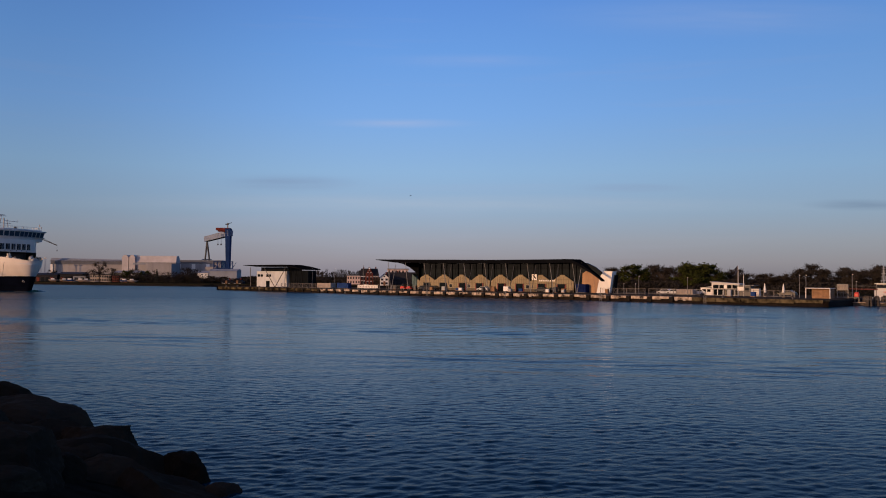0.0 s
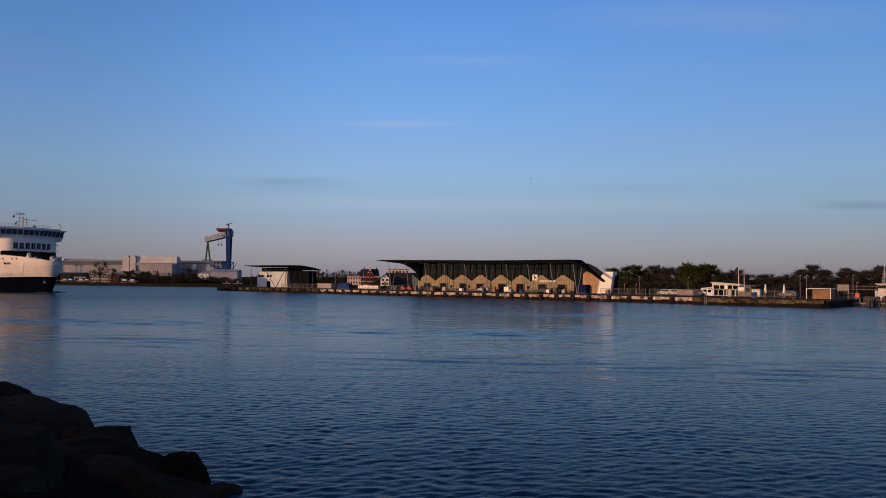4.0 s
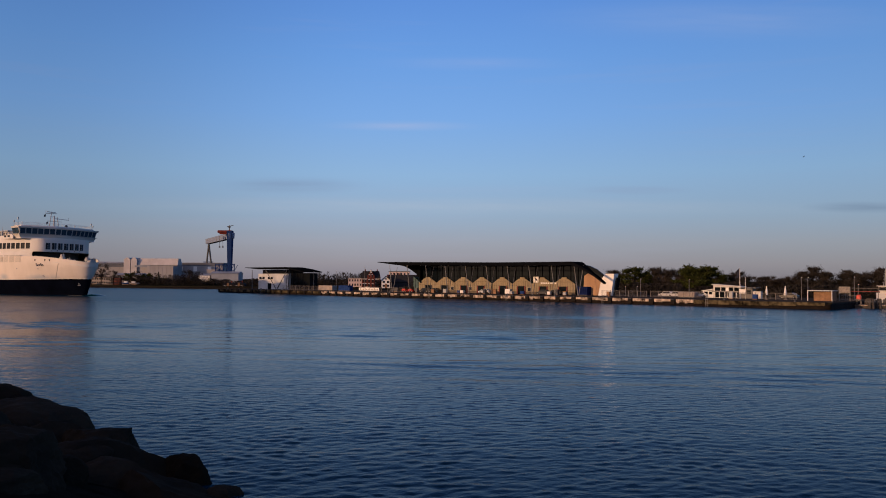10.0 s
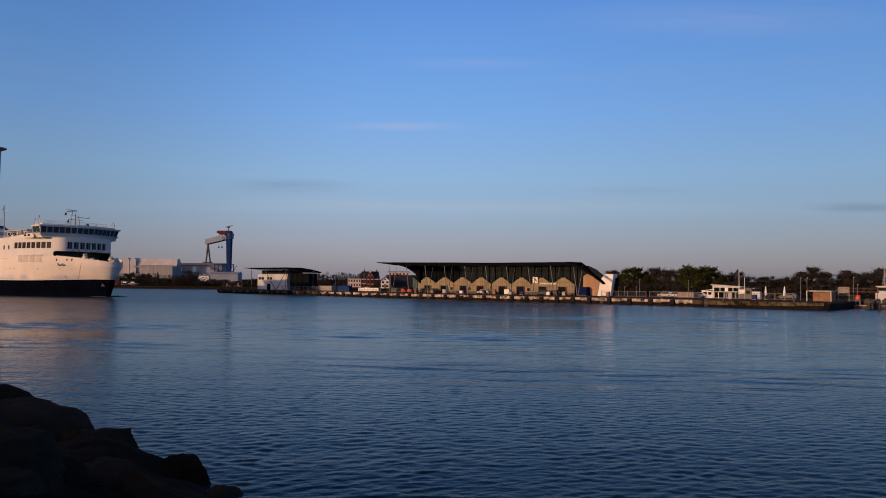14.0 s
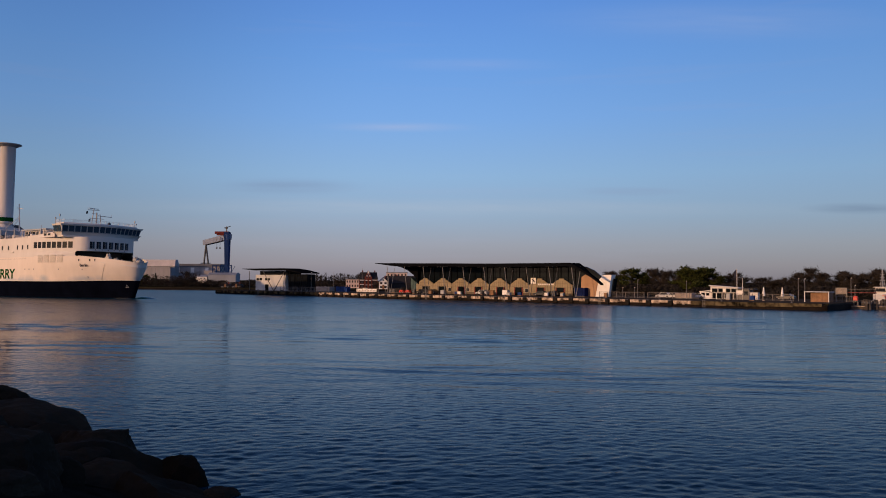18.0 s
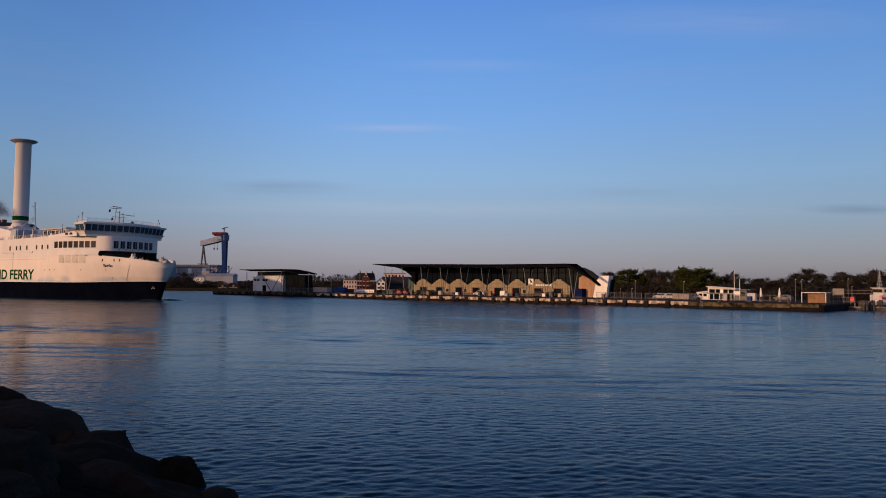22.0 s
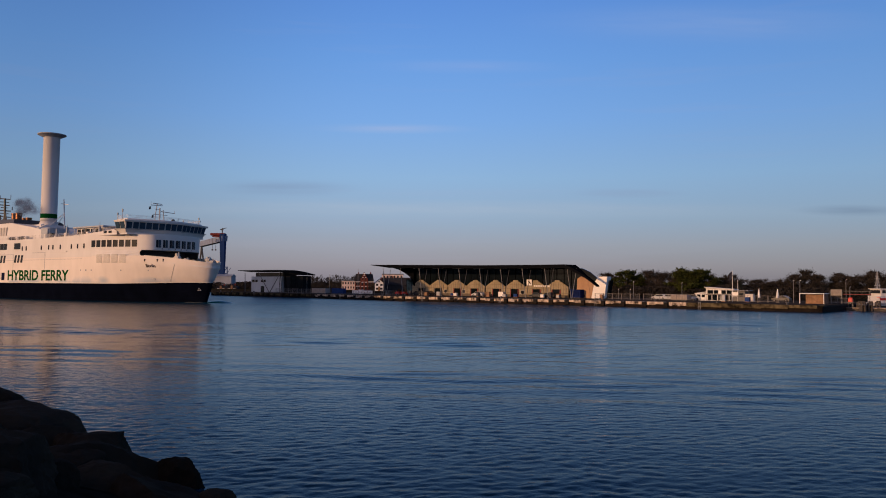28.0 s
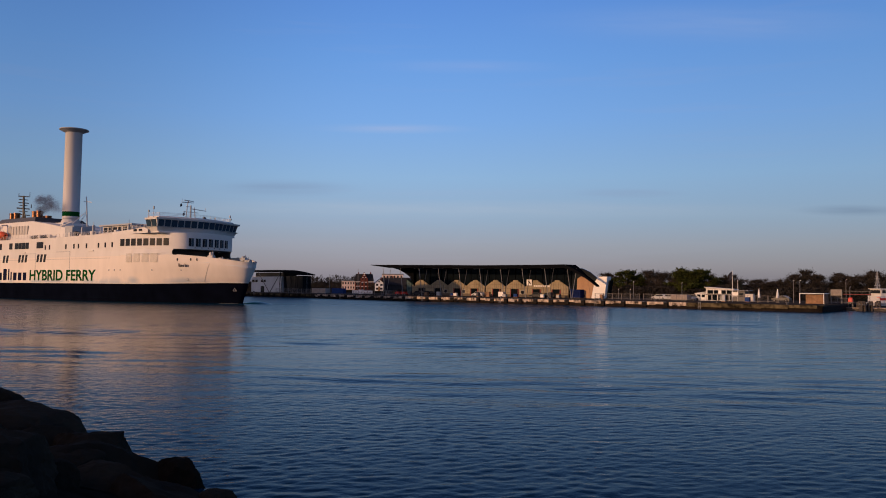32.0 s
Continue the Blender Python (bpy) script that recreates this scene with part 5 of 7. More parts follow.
    # pale end wall under the falling roof, and the leaning white slab
    bm = bmesh.new()
    prism(bm, [(75, 0.2), (82.6, 0.2), (82.6, 0.6), (75, 0.6)], 0, 0.1)
    pts = [(74.9, 0), (81.0, 0), (82.4, 3.2), (79.0, 5.0), (76.4, 6.1), (75.2, 5.4)]
    lo = [bm.verts.new((x, 0.1, z)) for x, z in pts]
    hi = [bm.verts.new((x, 0.4, z)) for x, z in pts]
    bm.faces.new(lo), bm.faces.new(hi[::-1])
    for a in range(len(pts)):
        b = (a + 1) % len(pts)
        bm.faces.new((lo[b], lo[a], hi[a], hi[b]))
    part("end_wall", bm, APRICOT_WALL, t, "apricot end wall under the falling roof")
    bm = bmesh.new()
    pts = [(74.85, 3.6), (82.2, 3.3), (81.3, 5.6), (79.0, 7.3), (76.6, 8.3), (74.85, 8.5)]
    lo = [bm.verts.new((x, 0.45, z)) for x, z in pts]
    hi = [bm.verts.new((x, 0.85, z)) for x, z in pts]
    bm.faces.new(lo), bm.faces.new(hi[::-1])
    for a in range(len(pts)):
        b = (a + 1) % len(pts)
        bm.faces.new((lo[b], lo[a], hi[a], hi[b]))
    part("end_gable", bm, HALL_DARK, t, "dark gable under the bending roof")
    bm = bmesh.new()
    pts = [(80.0, 0), (84.0, 0), (85.0, 6.0), (82.3, 6.0), (81.0, 4.4)]
    lo = [bm.verts.new((x, -0.5, z)) for x, z in pts]
    hi = [bm.verts.new((x + 0.3, 1.2, z)) for x, z in pts]
    bm.faces.new(lo), bm.faces.new(hi[::-1])
    for a in range(len(pts)):
        b = (a + 1) % len(pts)
        bm.faces.new((lo[b], lo[a], hi[a], hi[b]))
    part("leaning_slab", bm, WHITE_WALL, t, "leaning white end slab")
    bm = bmesh.new()
    prism(bm, [(84.2, 0.3), (84.5, 0.3), (84.8, 1.6), (84.4, 1.6)], 0, 5.0, taper=[(85.1, 0.3), (85.4, 0.3), (85.7, 1.6), (85.3, 1.6)])
    part("side_glazing", bm, HALL_DARK, t)
    # white sign with a dark curved wedge on it
    sign = part("sign_board", boxm(58.2, -0.35, 3.45, 60.0, -0.2, 5.15), WHITE_WALL, t, "white square sign with a dark wedge")
    bm = bmesh.new()
    pts = [(58.5, 4.9)] + [(58.5 + 1.2 * math.sin(radians(a)), 3.7 + 1.2 * math.cos(radians(a))) for a in range(0, 91, 15)] + [(58.9, 4.2)]
    vs = [bm.verts.new((x, -0.36, z)) for x, z in pts]
    vb = [bm.verts.new((x, -0.35, z)) for x, z in pts]
    bm.faces.new(vs)
    for a in range(len(pts)):
        b = (a + 1) % len(pts)
        bm.faces.new((vs[a], vs[b], vb[b], vb[a]))
    part("sign_emblem", bm, SHIP_DARK, sign)
    # unreadable lettering beside the sign
    for k in range(9):
        x = 60.6 + k * 0.62
        part("lettering_bar", boxm(x, -0.05, 3.05, x + 0.42, -0.02, 3.5), WHITE_WALL, t, "pale bar of lettering")
    return t


build_terminal()


def build_pavilion():
    t = thing("quay_pavilion", "white pavilion with dark overhanging wave roof and glazed colonnade", "building", quay(8.6, 12))
    wave_roof(t, -5.2, 20, 32.5, -3, 6, 8.65, 6.9, 0.6, 9, False)
    bm = bmesh.new()
    prism(bm, [(0, 0), (19.5, 0), (19.5, 8), (0, 8)], 0, 6.15)
    body = part("body", bm, CREAM_WALL, t, "plain pale grey rendered walls")
    bm = bmesh.new()
    prism(bm, [(1.5, 1.0), (19.3, 1.0), (19.3, 7.5), (1.5, 7.5)], 6.15, 7.7)
    part("clerestory", bm, WING_GLASS, t, "dark glazed clerestory under the roof")
    bm = bmesh.new()
    prism(bm, [(19.55, 1.2), (31, 1.2), (31, 5), (19.55, 5)], 0, 6.4)
    part("glazed_wing", bm, WING_GLASS, t)
    for i in range(8):
        bm = bmesh.new()
        x = 20.5 + i * 1.6
        tube(bm, (x, -1.8, 0), (x - (0.9 if i % 2 else -0.5), -1.8, 7.6 - 0.14 * max(0, i - 1)), 0.09, seg=8)
        part("column", bm, MULLION, t)
    for x, z, w, h in ((0.6, 3.9, 1.6, 1.0), (2.6, 3.9, 1.6, 1.0), (6.3, 3.9, 1.6, 1.0), (8.3, 3.9, 1.2, 1.0)):
        wn_ = part("window", boxm(x, -0.03, z, x + w, 0.12, z + h), HALL_DARK, t, "dark square window")
        part("frame", boxm(x - 0.1, -0.02, z - 0.1, x + w + 0.1, 0.02, z), WHITE_WALL, wn_)
    part("door", boxm(6.3, -0.04, 0, 8.6, 0.12, 2.35), HALL_DARK, t, "dark entrance door")
    for x0, x1 in ((16.2, 7.2), (16.6, 21.2), (0.4, -1.8)):
        bm = bmesh.new()
        tube(bm, (x0 - 2, -1.8, 0), (x1, -1.8, 7.7), 0.15, 0.12, 8)
        part("strut", bm, DARK_STEEL, t, "dark slanting strut")
    return t


build_pavilion()


# ---- harbour office, hut, sheds ----
def build_office():
    t = thing("harbour_office", "low white harbour office with flat roof and row of dark windows", "building", quay(196.5, 14))
    bm = bmesh.new()
    for name_, pts, y0, y1 in (("body", [(0, 0), (6.8, 0), (6.8, 2.75), (0, 3.22)], 0, 2.6), ("roof", [(-0.3, 3.24), (7.2, 2.74), (7.2, 2.9), (-0.3, 3.4)], -0.4, 2.8)):
        bm = bmesh.new()
        lo = [bm.verts.new((x, y0, z)) for x, z in pts]
        hi = [bm.verts.new((x, y1, z)) for x, z in pts]
        bm.faces.new(lo), bm.faces.new(hi[::-1])
        for a in range(4):
            bm.faces.new((lo[(a + 1) % 4], lo[a], hi[a], hi[(a + 1) % 4]))
        part(name_, bm, SHIP_WHITE, t)
        bm = bmesh.new()
    bm.free()
    bm = bmesh.new()
    prism(bm, [(-2.9, 0.4), (-0.02, 0.4), (-0.02, 2.4), (-2.9, 2.4)], 0, 1.75)
    part("annex", bm, WHITE_WALL, t)
    bm = bmesh.new()
    lo = [(-3.1, 1.7), (0, 2.1), (0, 2.22), (-3.1, 1.82)]
    vs = [bm.verts.new((x, 0.2, z)) for x, z in lo]
    vb = [bm.verts.new((x, 2.6, z)) for x, z in lo]
    bm.faces.new(vs), bm.faces.new(vb[::-1])
    for a in range(4):
        bm.faces.new((vs[(a + 1) % 4], vs[a], vb[a], vb[(a + 1) % 4]))
    part("annex_roof", bm, WHITE_WALL, t)
    for x, w in ((0.4, 1.4), (2.0, 1.1), (3.95, 1.1), (5.25, 1.35)):
        part("window", boxm(x, -0.04, 1.72, x + w, 0.1, 2.62), HALL_DARK, t)
    part("poster", boxm(3.2, -0.04, 1.85, 3.8, 0.0, 2.5), WHITE_WALL, t)
    for x in (-2.6, -1.3):
        part("window", boxm(x, 0.36, 0.8, x + 1.0, 0.45, 1.5), HALL_DARK, t)
    part("canopy", boxm(0.4, -1.8, 1.5, 6.8, -0.02, 1.64), DARK_STEEL, t)
    part("shopfront", boxm(0.5, -0.04, 0.1, 6.5, 0.08, 1.45), HALL_DARK, t)
    for x in (0.5, 2.2, 3.6, 4.7, 5.6, 6.5):
        part("post", boxm(x - 0.06, -1.7, 0, x + 0.06, -1.58, 1.5), WHITE_WALL, t)
    part("door_frame", boxm(3.6, -0.1, 0, 4.7, -0.05, 1.45), WHITE_WALL, t)
    part("door_glass", boxm(3.75, -0.14, 0.15, 4.55, -0.1, 1.32), GLASS, t)
    w = thing("site_container", "grey and white container cabin beside the office", "cabin", quay(203.2, 13))
    bm = bmesh.new()
    box(bm, 0, 0, 0, 3.4, 2.4, 2.5, bevel=0.05)
    part("body", bm, DARK_STEEL, w)
    part("panel", boxm(0.2, -0.04, 1.2, 1.7, 0.0, 2.2), WHITE_WALL, w)
    part("window", boxm(2.0, -0.04, 1.1, 3.0, 0.0, 2.0), GLASS, w)
    part("roof", boxm(-0.2, -0.6, 2.5, 4.4, 2.6, 2.62), STEEL, w)
    w = thing("white_cabin", "small white flat-roofed cabin on the quay", "cabin", quay(207.4, 11))
    bm = bmesh.new()
    prism(bm, [(0, 0), (1.9, 0), (1.9, 1.1), (0, 1.1)], 0, 1.75)
    part("body", bm, SHIP_WHITE, w)
    part("roof", boxm(-0.1, -0.1, 1.75, 2.0, 1.2, 1.85), STEEL, w)


build_office()


def build_hut():
    t = thing("timber_hut", "small brown timber hut with flat white overhanging roof", "hut", quay(222.6, 3))
    for i in range(14):
        x = 0.9 + i * 0.27
        part("board", boxm(x, 0 + 0.01 * (i % 2), 0, x + 0.255, 0.1, 2.0), WOOD, t)
    bm = bmesh.new()
    prism(bm, [(0.9, 0.1), (4.7, 0.1), (4.7, 3), (0.9, 3)], 0, 2.0)
    part("body", bm, WOOD, t)
    bm = bmesh.new()
    box(bm, -0.2, -0.9, 2.12, 4.9, 3.0, 2.25, bevel=0.03)
    part("roof", bm, WHITE_WALL, t)
    for x in (-0.1, 4.8):
        part("post", boxm(x - 0.06, -0.8, 0, x + 0.06, -0.68, 2.12), WHITE_WALL, t)


build_hut()


def parasol(s, d):
    t = thing("closed_parasol", "closed tall white parasol standing on the quay", "parasol", quay(s, d), "closed parasols")
    part("canopy", lathe(bmesh.new(), [(0.30, 1.0), (0.34, 1.15), (0.22, 2.2), (0.06, 3.1)], 10), WHITE_WALL, t)
    part("pole", lathe(bmesh.new(), [(0.035, 0), (0.035, 1.1)], 6), STEEL, t)
    part("base", lathe(bmesh.new(), [(0.4, 0), (0.4, 0.08)], 10), CONCRETE, t)


parasol(211.7, 8)
parasol(215.9, 8)


def container(s, d, L, W, H, material, label, name="shipping_container", ribs=True):
    t = thing(name, label, "container", quay(s, d))
    bm = bmesh.new()
    box(bm, 0, 0, 0.12, L, W, H, bevel=0.04)
    part("body", bm, material, t)
    if ribs:
        n = int(L / 0.55)
        for i in range(n):
            x = 0.25 + i * (L - 0.5) / n
            part("rib", boxm(x, -0.05, 0.25, x + 0.22, 0.0, H - 0.15), material, t)
    part("base_rail", boxm(0, -0.06, 0.0, L, W + 0.02, 0.14), DARK_STEEL, t)
    return t


container(51.0, 8, 7.6, 2.4, 1.8, DULL_WALL, "grey-white box container parked on the quay")
container(62.0, 8, 5.0, 2.4, 1.9, BLUE, "dark blue shipping container on the quay")
container(188.9, 10, 4.4, 2.4, 1.4, DULL_WALL, "off-white box container behind the fence")
container(135.2, 9, 2.0, 1.2, 1.5, WHITE_WALL, "white equipment box before the hall", ribs=False)
container(158.2, 12, 3.2, 2.5, 2.4, LORRY_BLUE, "dark blue lorry body beside the hall")


def vehicle(s, d, kind, paint, turn=0):
    L, W, H = {"car": (4.3, 1.75, 1.45), "van": (5.2, 2.0, 2.1), "forklift": (2.4, 1.3, 2.0)}[kind]
    lab = {"car": "parked car on the quay", "van": "silver parked van behind the quay fence", "forklift": "red forklift truck standing on the quay"}[kind]
    col = paint.name.replace("car_paint_", "") + " "
    t = thing("car" if kind == "car" else kind, (col if kind == "car" else "") + lab, kind, quay(s, d, QUAY_Z, turn))
    bm = bmesh.new()
    if kind == "car":
        prof = [(0, 0.3), (0.05, 0.75), (0.9, 0.9), (1.5, 1.4), (3.0, 1.45), (3.9, 0.95), (4.25, 0.85), (4.3, 0.3)]
        gl = [(1.1, 0.93), (1.58, 1.33), (2.95, 1.38), (3.65, 0.95)]
    elif kind == "van":
        prof = [(0, 0.3), (0.05, 1.0), (0.5, 1.15), (1.0, 1.95), (1.4, 2.1), (5.1, 2.1), (5.2, 0.3)]
        gl = [(0.72, 1.2), (1.1, 1.85), (2.0, 1.85), (2.0, 1.2)]
    else:
        prof = [(0, 0.3), (0, 0.9), (0.5, 1.1), (1.5, 1.1), (1.6, 0.6), (2.2, 0.5), (2.2, 0.3)]
        gl = [(0.7, 1.12), (0.8, 1.9), (1.4, 1.9), (1.5, 1.12)]
    lo = [bm.verts.new((x, 0, z)) for x, z in prof]
    hi = [bm.verts.new((x, W, z)) for x, z in prof]
    bm.faces.new(lo), bm.faces.new(hi[::-1])
    for a in range(len(prof)):
        b = (a + 1) % len(prof)
        bm.faces.new((lo[b], lo[a], hi[a], hi[b]))
    part("body", bm, paint, t)
    bm = bmesh.new()
    lo = [bm.verts.new((x, -0.015, z)) for x, z in gl]
    hi = [bm.verts.new((x, W + 0.015, z)) for x, z in gl]
    bm.faces.new(lo), bm.faces.new(hi[::-1])
    for a in range(4):
        b = (a + 1) % 4
        bm.faces.new((lo[b], lo[a], hi[a], hi[b]))
    part("side_glass", bm, GLASS, t)
    for x in (0.75, L - 0.8):
        for y in (0.08, W - 0.28):
            bm = bmesh.new()
            tube(bm, (x, y - 0.1, 0.32), (x, y + 0.25, 0.32), 0.32, seg=12)
            w = part("wheel", bm, RUBBER, t)
            bm = bmesh.new()
            tube(bm, (x, y - 0.12, 0.32), (x, y + 0.27, 0.32), 0.18, seg=10)
            part("rim", bm, STEEL, w)
    return t


SILVER, BLACK_CAR = CAR_PAINTS
vehicle(182.8, 11.5, "car", SILVER)
vehicle(185.6, 11, "car", SILVER)
vehicle(94.5, 7, "forklift", RED)
vehicle(97.3, 7, "forklift", RED)
vehicle(100.2, 9, "car", BLACK_CAR)
vehicle(104.4, 9, "car", BLACK_CAR)
vehicle(190.6, 14, "car", SILVER)
vehicle(125.0, 9, "car", SILVER)
vehicle(146.6, 8.5, "car", BLACK_CAR)
vehicle(149.0, 11, "car", BLACK_CAR)
vehicle(211, 18, "car", BLACK_CAR)

# crates, signs and barriers before the hall
rng = random.Random(21)
for i, (s, d) in enumerate(((101.5, 6), (107.5, 7), (113, 6.5), (117.5, 8), (119.5, 7), (128.5, 7), (131.0, 8), (139, 6), (141.5, 8), (151.5, 7), (153.6, 8), (155.4, 9), (156.4, 7.5), (70.5, 5), (76, 8), (88, 10), (171.5, 5), (204, 5), (209.5, 5))):
    w, h = rng.uniform(0.7, 1.5), rng.uniform(0.8, 1.6)
    t = thing("crate", "stacked work crate standing on the quay", "crate", quay(s, d, QUAY_Z, rng.uniform(-12, 12)), "quay crates")
    m_ = (DARK_STEEL, WOOD, SHIP_GREY, BLUE, WHITE_WALL)[i % 5]
    bm = bmesh.new()
    box(bm, 0, 0, 0.12, w, 0.9, h, bevel=0.03)
    part("body", bm, m_, t)
    part("pallet", boxm(-0.05, -0.05, 0, w + 0.05, 0.95, 0.12), WOOD, t)
    part("lid", boxm(-0.03, -0.03, h, w + 0.03, 0.93, h + 0.06), m_, t)

# long white notice boards on the fence with plain bars of lettering
for s, w in ((75.2, 9.8),):
    t = thing("banner", "long white banner with faded lettering hung on the fence", "banner", quay(s, 5.9))
    part("cloth", boxm(0, -0.03, 0.35, w, 0.03, 1.3), WHITE_WALL, t)
    for k in range(12):
        x = 0.5 + k * 0.76
        part("lettering_bar", boxm(x, -0.05, 0.5, x + 0.42, -0.03, 0.95 + 0.2 * (k % 3 == 0)), DULL_WALL, t)
t = thing("screen_frame", "dark square mesh screen on a steel frame", "screen", quay(227.0, 9))
bm = bmesh.new()
for k in range(12):
    box(bm, 0.06 + k * 0.18, 0.02, 1.2, 0.09 + k * 0.18, 0.04, 3.0)
for k in range(10):
    box(bm, 0.06, 0.04, 1.2 + k * 0.2, 2.14, 0.06, 1.23 + k * 0.2)
part("mesh_panel", bm, DARK_STEEL, t)
part("board", boxm(0.04, 0.07, 1.75, 2.16, 0.11, 3.0), DULL_WALL, t, "dull grey board behind the mesh")
for x in (0, 2.2):
    part("post", boxm(x - 0.06, -0.02, 0, x + 0.06, 0.1, 3.1), STEEL, t)
part("top_bar", boxm(-0.06, -0.02, 3.0, 2.26, 0.1, 3.1), STEEL, t)


# ---- berth at the end of the quay: dolphins, red gear, work ship ----
def dolphin(x, y, r=0.5, h=2.3):
    t = thing("mooring_dolphin", "cluster of dark timber mooring piles in the water", "piles", pose(x, y, 0), "mooring dolphins")
    for i in range(5):
        a = 2 * math.pi * i / 5
        bm = bmesh.new()
        tube(bm, (r * 1.3 * math.cos(a), r * 1.3 * math.sin(a), -2), (r * 0.85 * math.cos(a), r * 0.85 * math.sin(a), h + 0.15 * math.sin(i * 2)), 0.24, 0.2, 9)
        part("pile", bm, PILE, t)
    part("collar", lathe(bmesh.new(), [(r * 1.25, h - 0.7), (r * 1.28, h - 0.6), (r * 1.25, h - 0.4)], 12), DARK_STEEL, t)


for x, y in ((89.2, 166.8), (91.0, 167.4), (90.3, 170.2), (95.5, 172.5)):
    dolphin(x, y)


def build_pontoon():
    t = thing("pontoon", "low dark landing pontoon beside the quay end", "pontoon", pose(86.5, 171.5, 0, 0, 0, QUAY_TURN))
    bm = bmesh.new()
    box(bm, 0, 0, -0.6, 16, 6, 0.9, bevel=0.1)
    part("hull", bm, PILE, t)
    part("deck", boxm(-0.1, -0.1, 0.9, 16.1, 6.1, 1.02), CONCRETE, t)
    w = thing("rescue_gear", "bright red winch housing on a dark steel stand", "winch", pose(88.3, 171.2, 2.0, 0, 0, QUAY_TURN))
    bm = bmesh.new()
    box(bm, 0, 0, 0.15, 0.9, 0.8, 0.9, bevel=0.1)
    tube(bm, (0.1, 0.4, 0.9), (0.8, 0.4, 0.9), 0.25, seg=10)
    part("housing", bm, RED, w)
    part("skid", boxm(-0.1, 0, 0, 1.0, 0.8, 0.16), DARK_STEEL, w)
    for x in (0.0, 0.8):
        for y in (0.06, 0.66):
            part("leg", boxm(x, y, -0.98, x + 0.1, y + 0.1, 0.0), DARK_STEEL, w)
    g = thing("gangway_frame", "dark steel gangway gantry with a dull red beam", "gantry", pose(88.2, 175.5, 1.02, 0, 0, QUAY_TURN))
    for x in (0, 6.5):
        part("post", boxm(x - 0.05, -0.05, 0, x + 0.05, 0.05, 3.6), DARK_STEEL, g)
    part("beam", boxm(-0.2, -0.06, 2.74, 6.8, 0.06, 2.84), GATE_RED, g)
    part("beam", boxm(-0.2, -0.06, 3.42, 6.8, 0.06, 3.48), DARK_STEEL, g)


build_pontoon()


def build_workship():
    t = thing("work_ship", "small white work ship with dark hull at the berth", "ship", pose(93.6, 175.6, 0.1, 0, 0, 8))
    rows = []
    for z, k in ((-1, 0.8), (0.2, 0.92), (1.2, 1.0), (1.9, 1.03)):
        r = []
        for i in range(13):
            u = i / 12
            x = 13 * u * k + (1 - k) * 2
            b = 3.0 * k * (1 - (1 - min(1, u / 0.45)) ** 2)
            r.append((x, -b))
        full = [(x, y, z) for x, y in r] + [(x, -y, z) for x, y in r[::-1]]
        rows.append(full)
    bm = bmesh.new()
    grid_mesh(bm, rows, True)
    part("hull", bm, SHIP_DARK, t, "dark painted hull", smooth=True)
    bm = bmesh.new()
    prism(bm, [(x, y) for x, y, _ in rows[-1]][::-1], 1.2, 1.9)
    part("deck", bm, SHIP_GREY, t)
    bm = bmesh.new()
    prism(bm, [(3, -2), (9, -2), (9, 2), (3, 2)], 1.9, 3.4)
    house = part("deckhouse", bm, SHIP_WHITE, t)
    bm = bmesh.new()
    prism(bm, [(3.6, -1.6), (6.6, -1.6), (6.6, 1.6), (3.6, 1.6)], 3.4, 4.85, taper=[(3.3, -1.7), (6.6, -1.7), (6.6, 1.7), (3.3, 1.7)])
    wh = part("wheelhouse", bm, SHIP_WHITE, t)
    part("roof", boxm(3.0, -1.9, 4.85, 6.9, 1.9, 4.97), WHITE_WALL, wh)
    for i in range(3):
        part("window", boxm(3.8 + i * 0.95, -1.72, 3.95, 4.6 + i * 0.95, -1.6, 4.65), GLASS, wh)
    for i in range(3):
        part("window", boxm(3.25, -1.5 + i * 1.05, 3.95, 3.5, -0.65 + i * 1.05, 4.65), GLASS, wh)
    part("red_stripe", boxm(2.97, -2.04, 2.4, 9.03, -1.98, 2.9), RED, house)
    bm = bmesh.new()
    tube(bm, (3.9, 0, 4.9), (3.9, 0, 8.7), 0.13, 0.08, 7)
    for z, w in ((5.6, 0.75), (6.4, 0.65), (7.1, 0.55), (7.7, 0.45), (8.2, 0.3)):
        tube(bm, (3.9, -w, z), (3.9, w, z), 0.08, seg=6)
        tube(bm, (3.9 - w, 0, z), (3.9 + w, 0, z), 0.08, seg=6)
    for dx, dy in ((0.4, 0.3), (-0.4, 0.3), (0.4, -0.3), (-0.4, -0.3)):
        tube(bm, (3.9 + dx, dy, 4.95), (3.9, 0, 8.2), 0.055, seg=6)
    part("mast", bm, SHIP_GREY, t, "grey lattice mast")
    part("lifebuoy", lathe(bmesh.new(), [(0.25, 0), (0.4, 0.02), (0.4, 0.1), (0.25, 0.12)], 12, (2.6, -2.1, 3.0)), ORANGE, t)


build_workship()


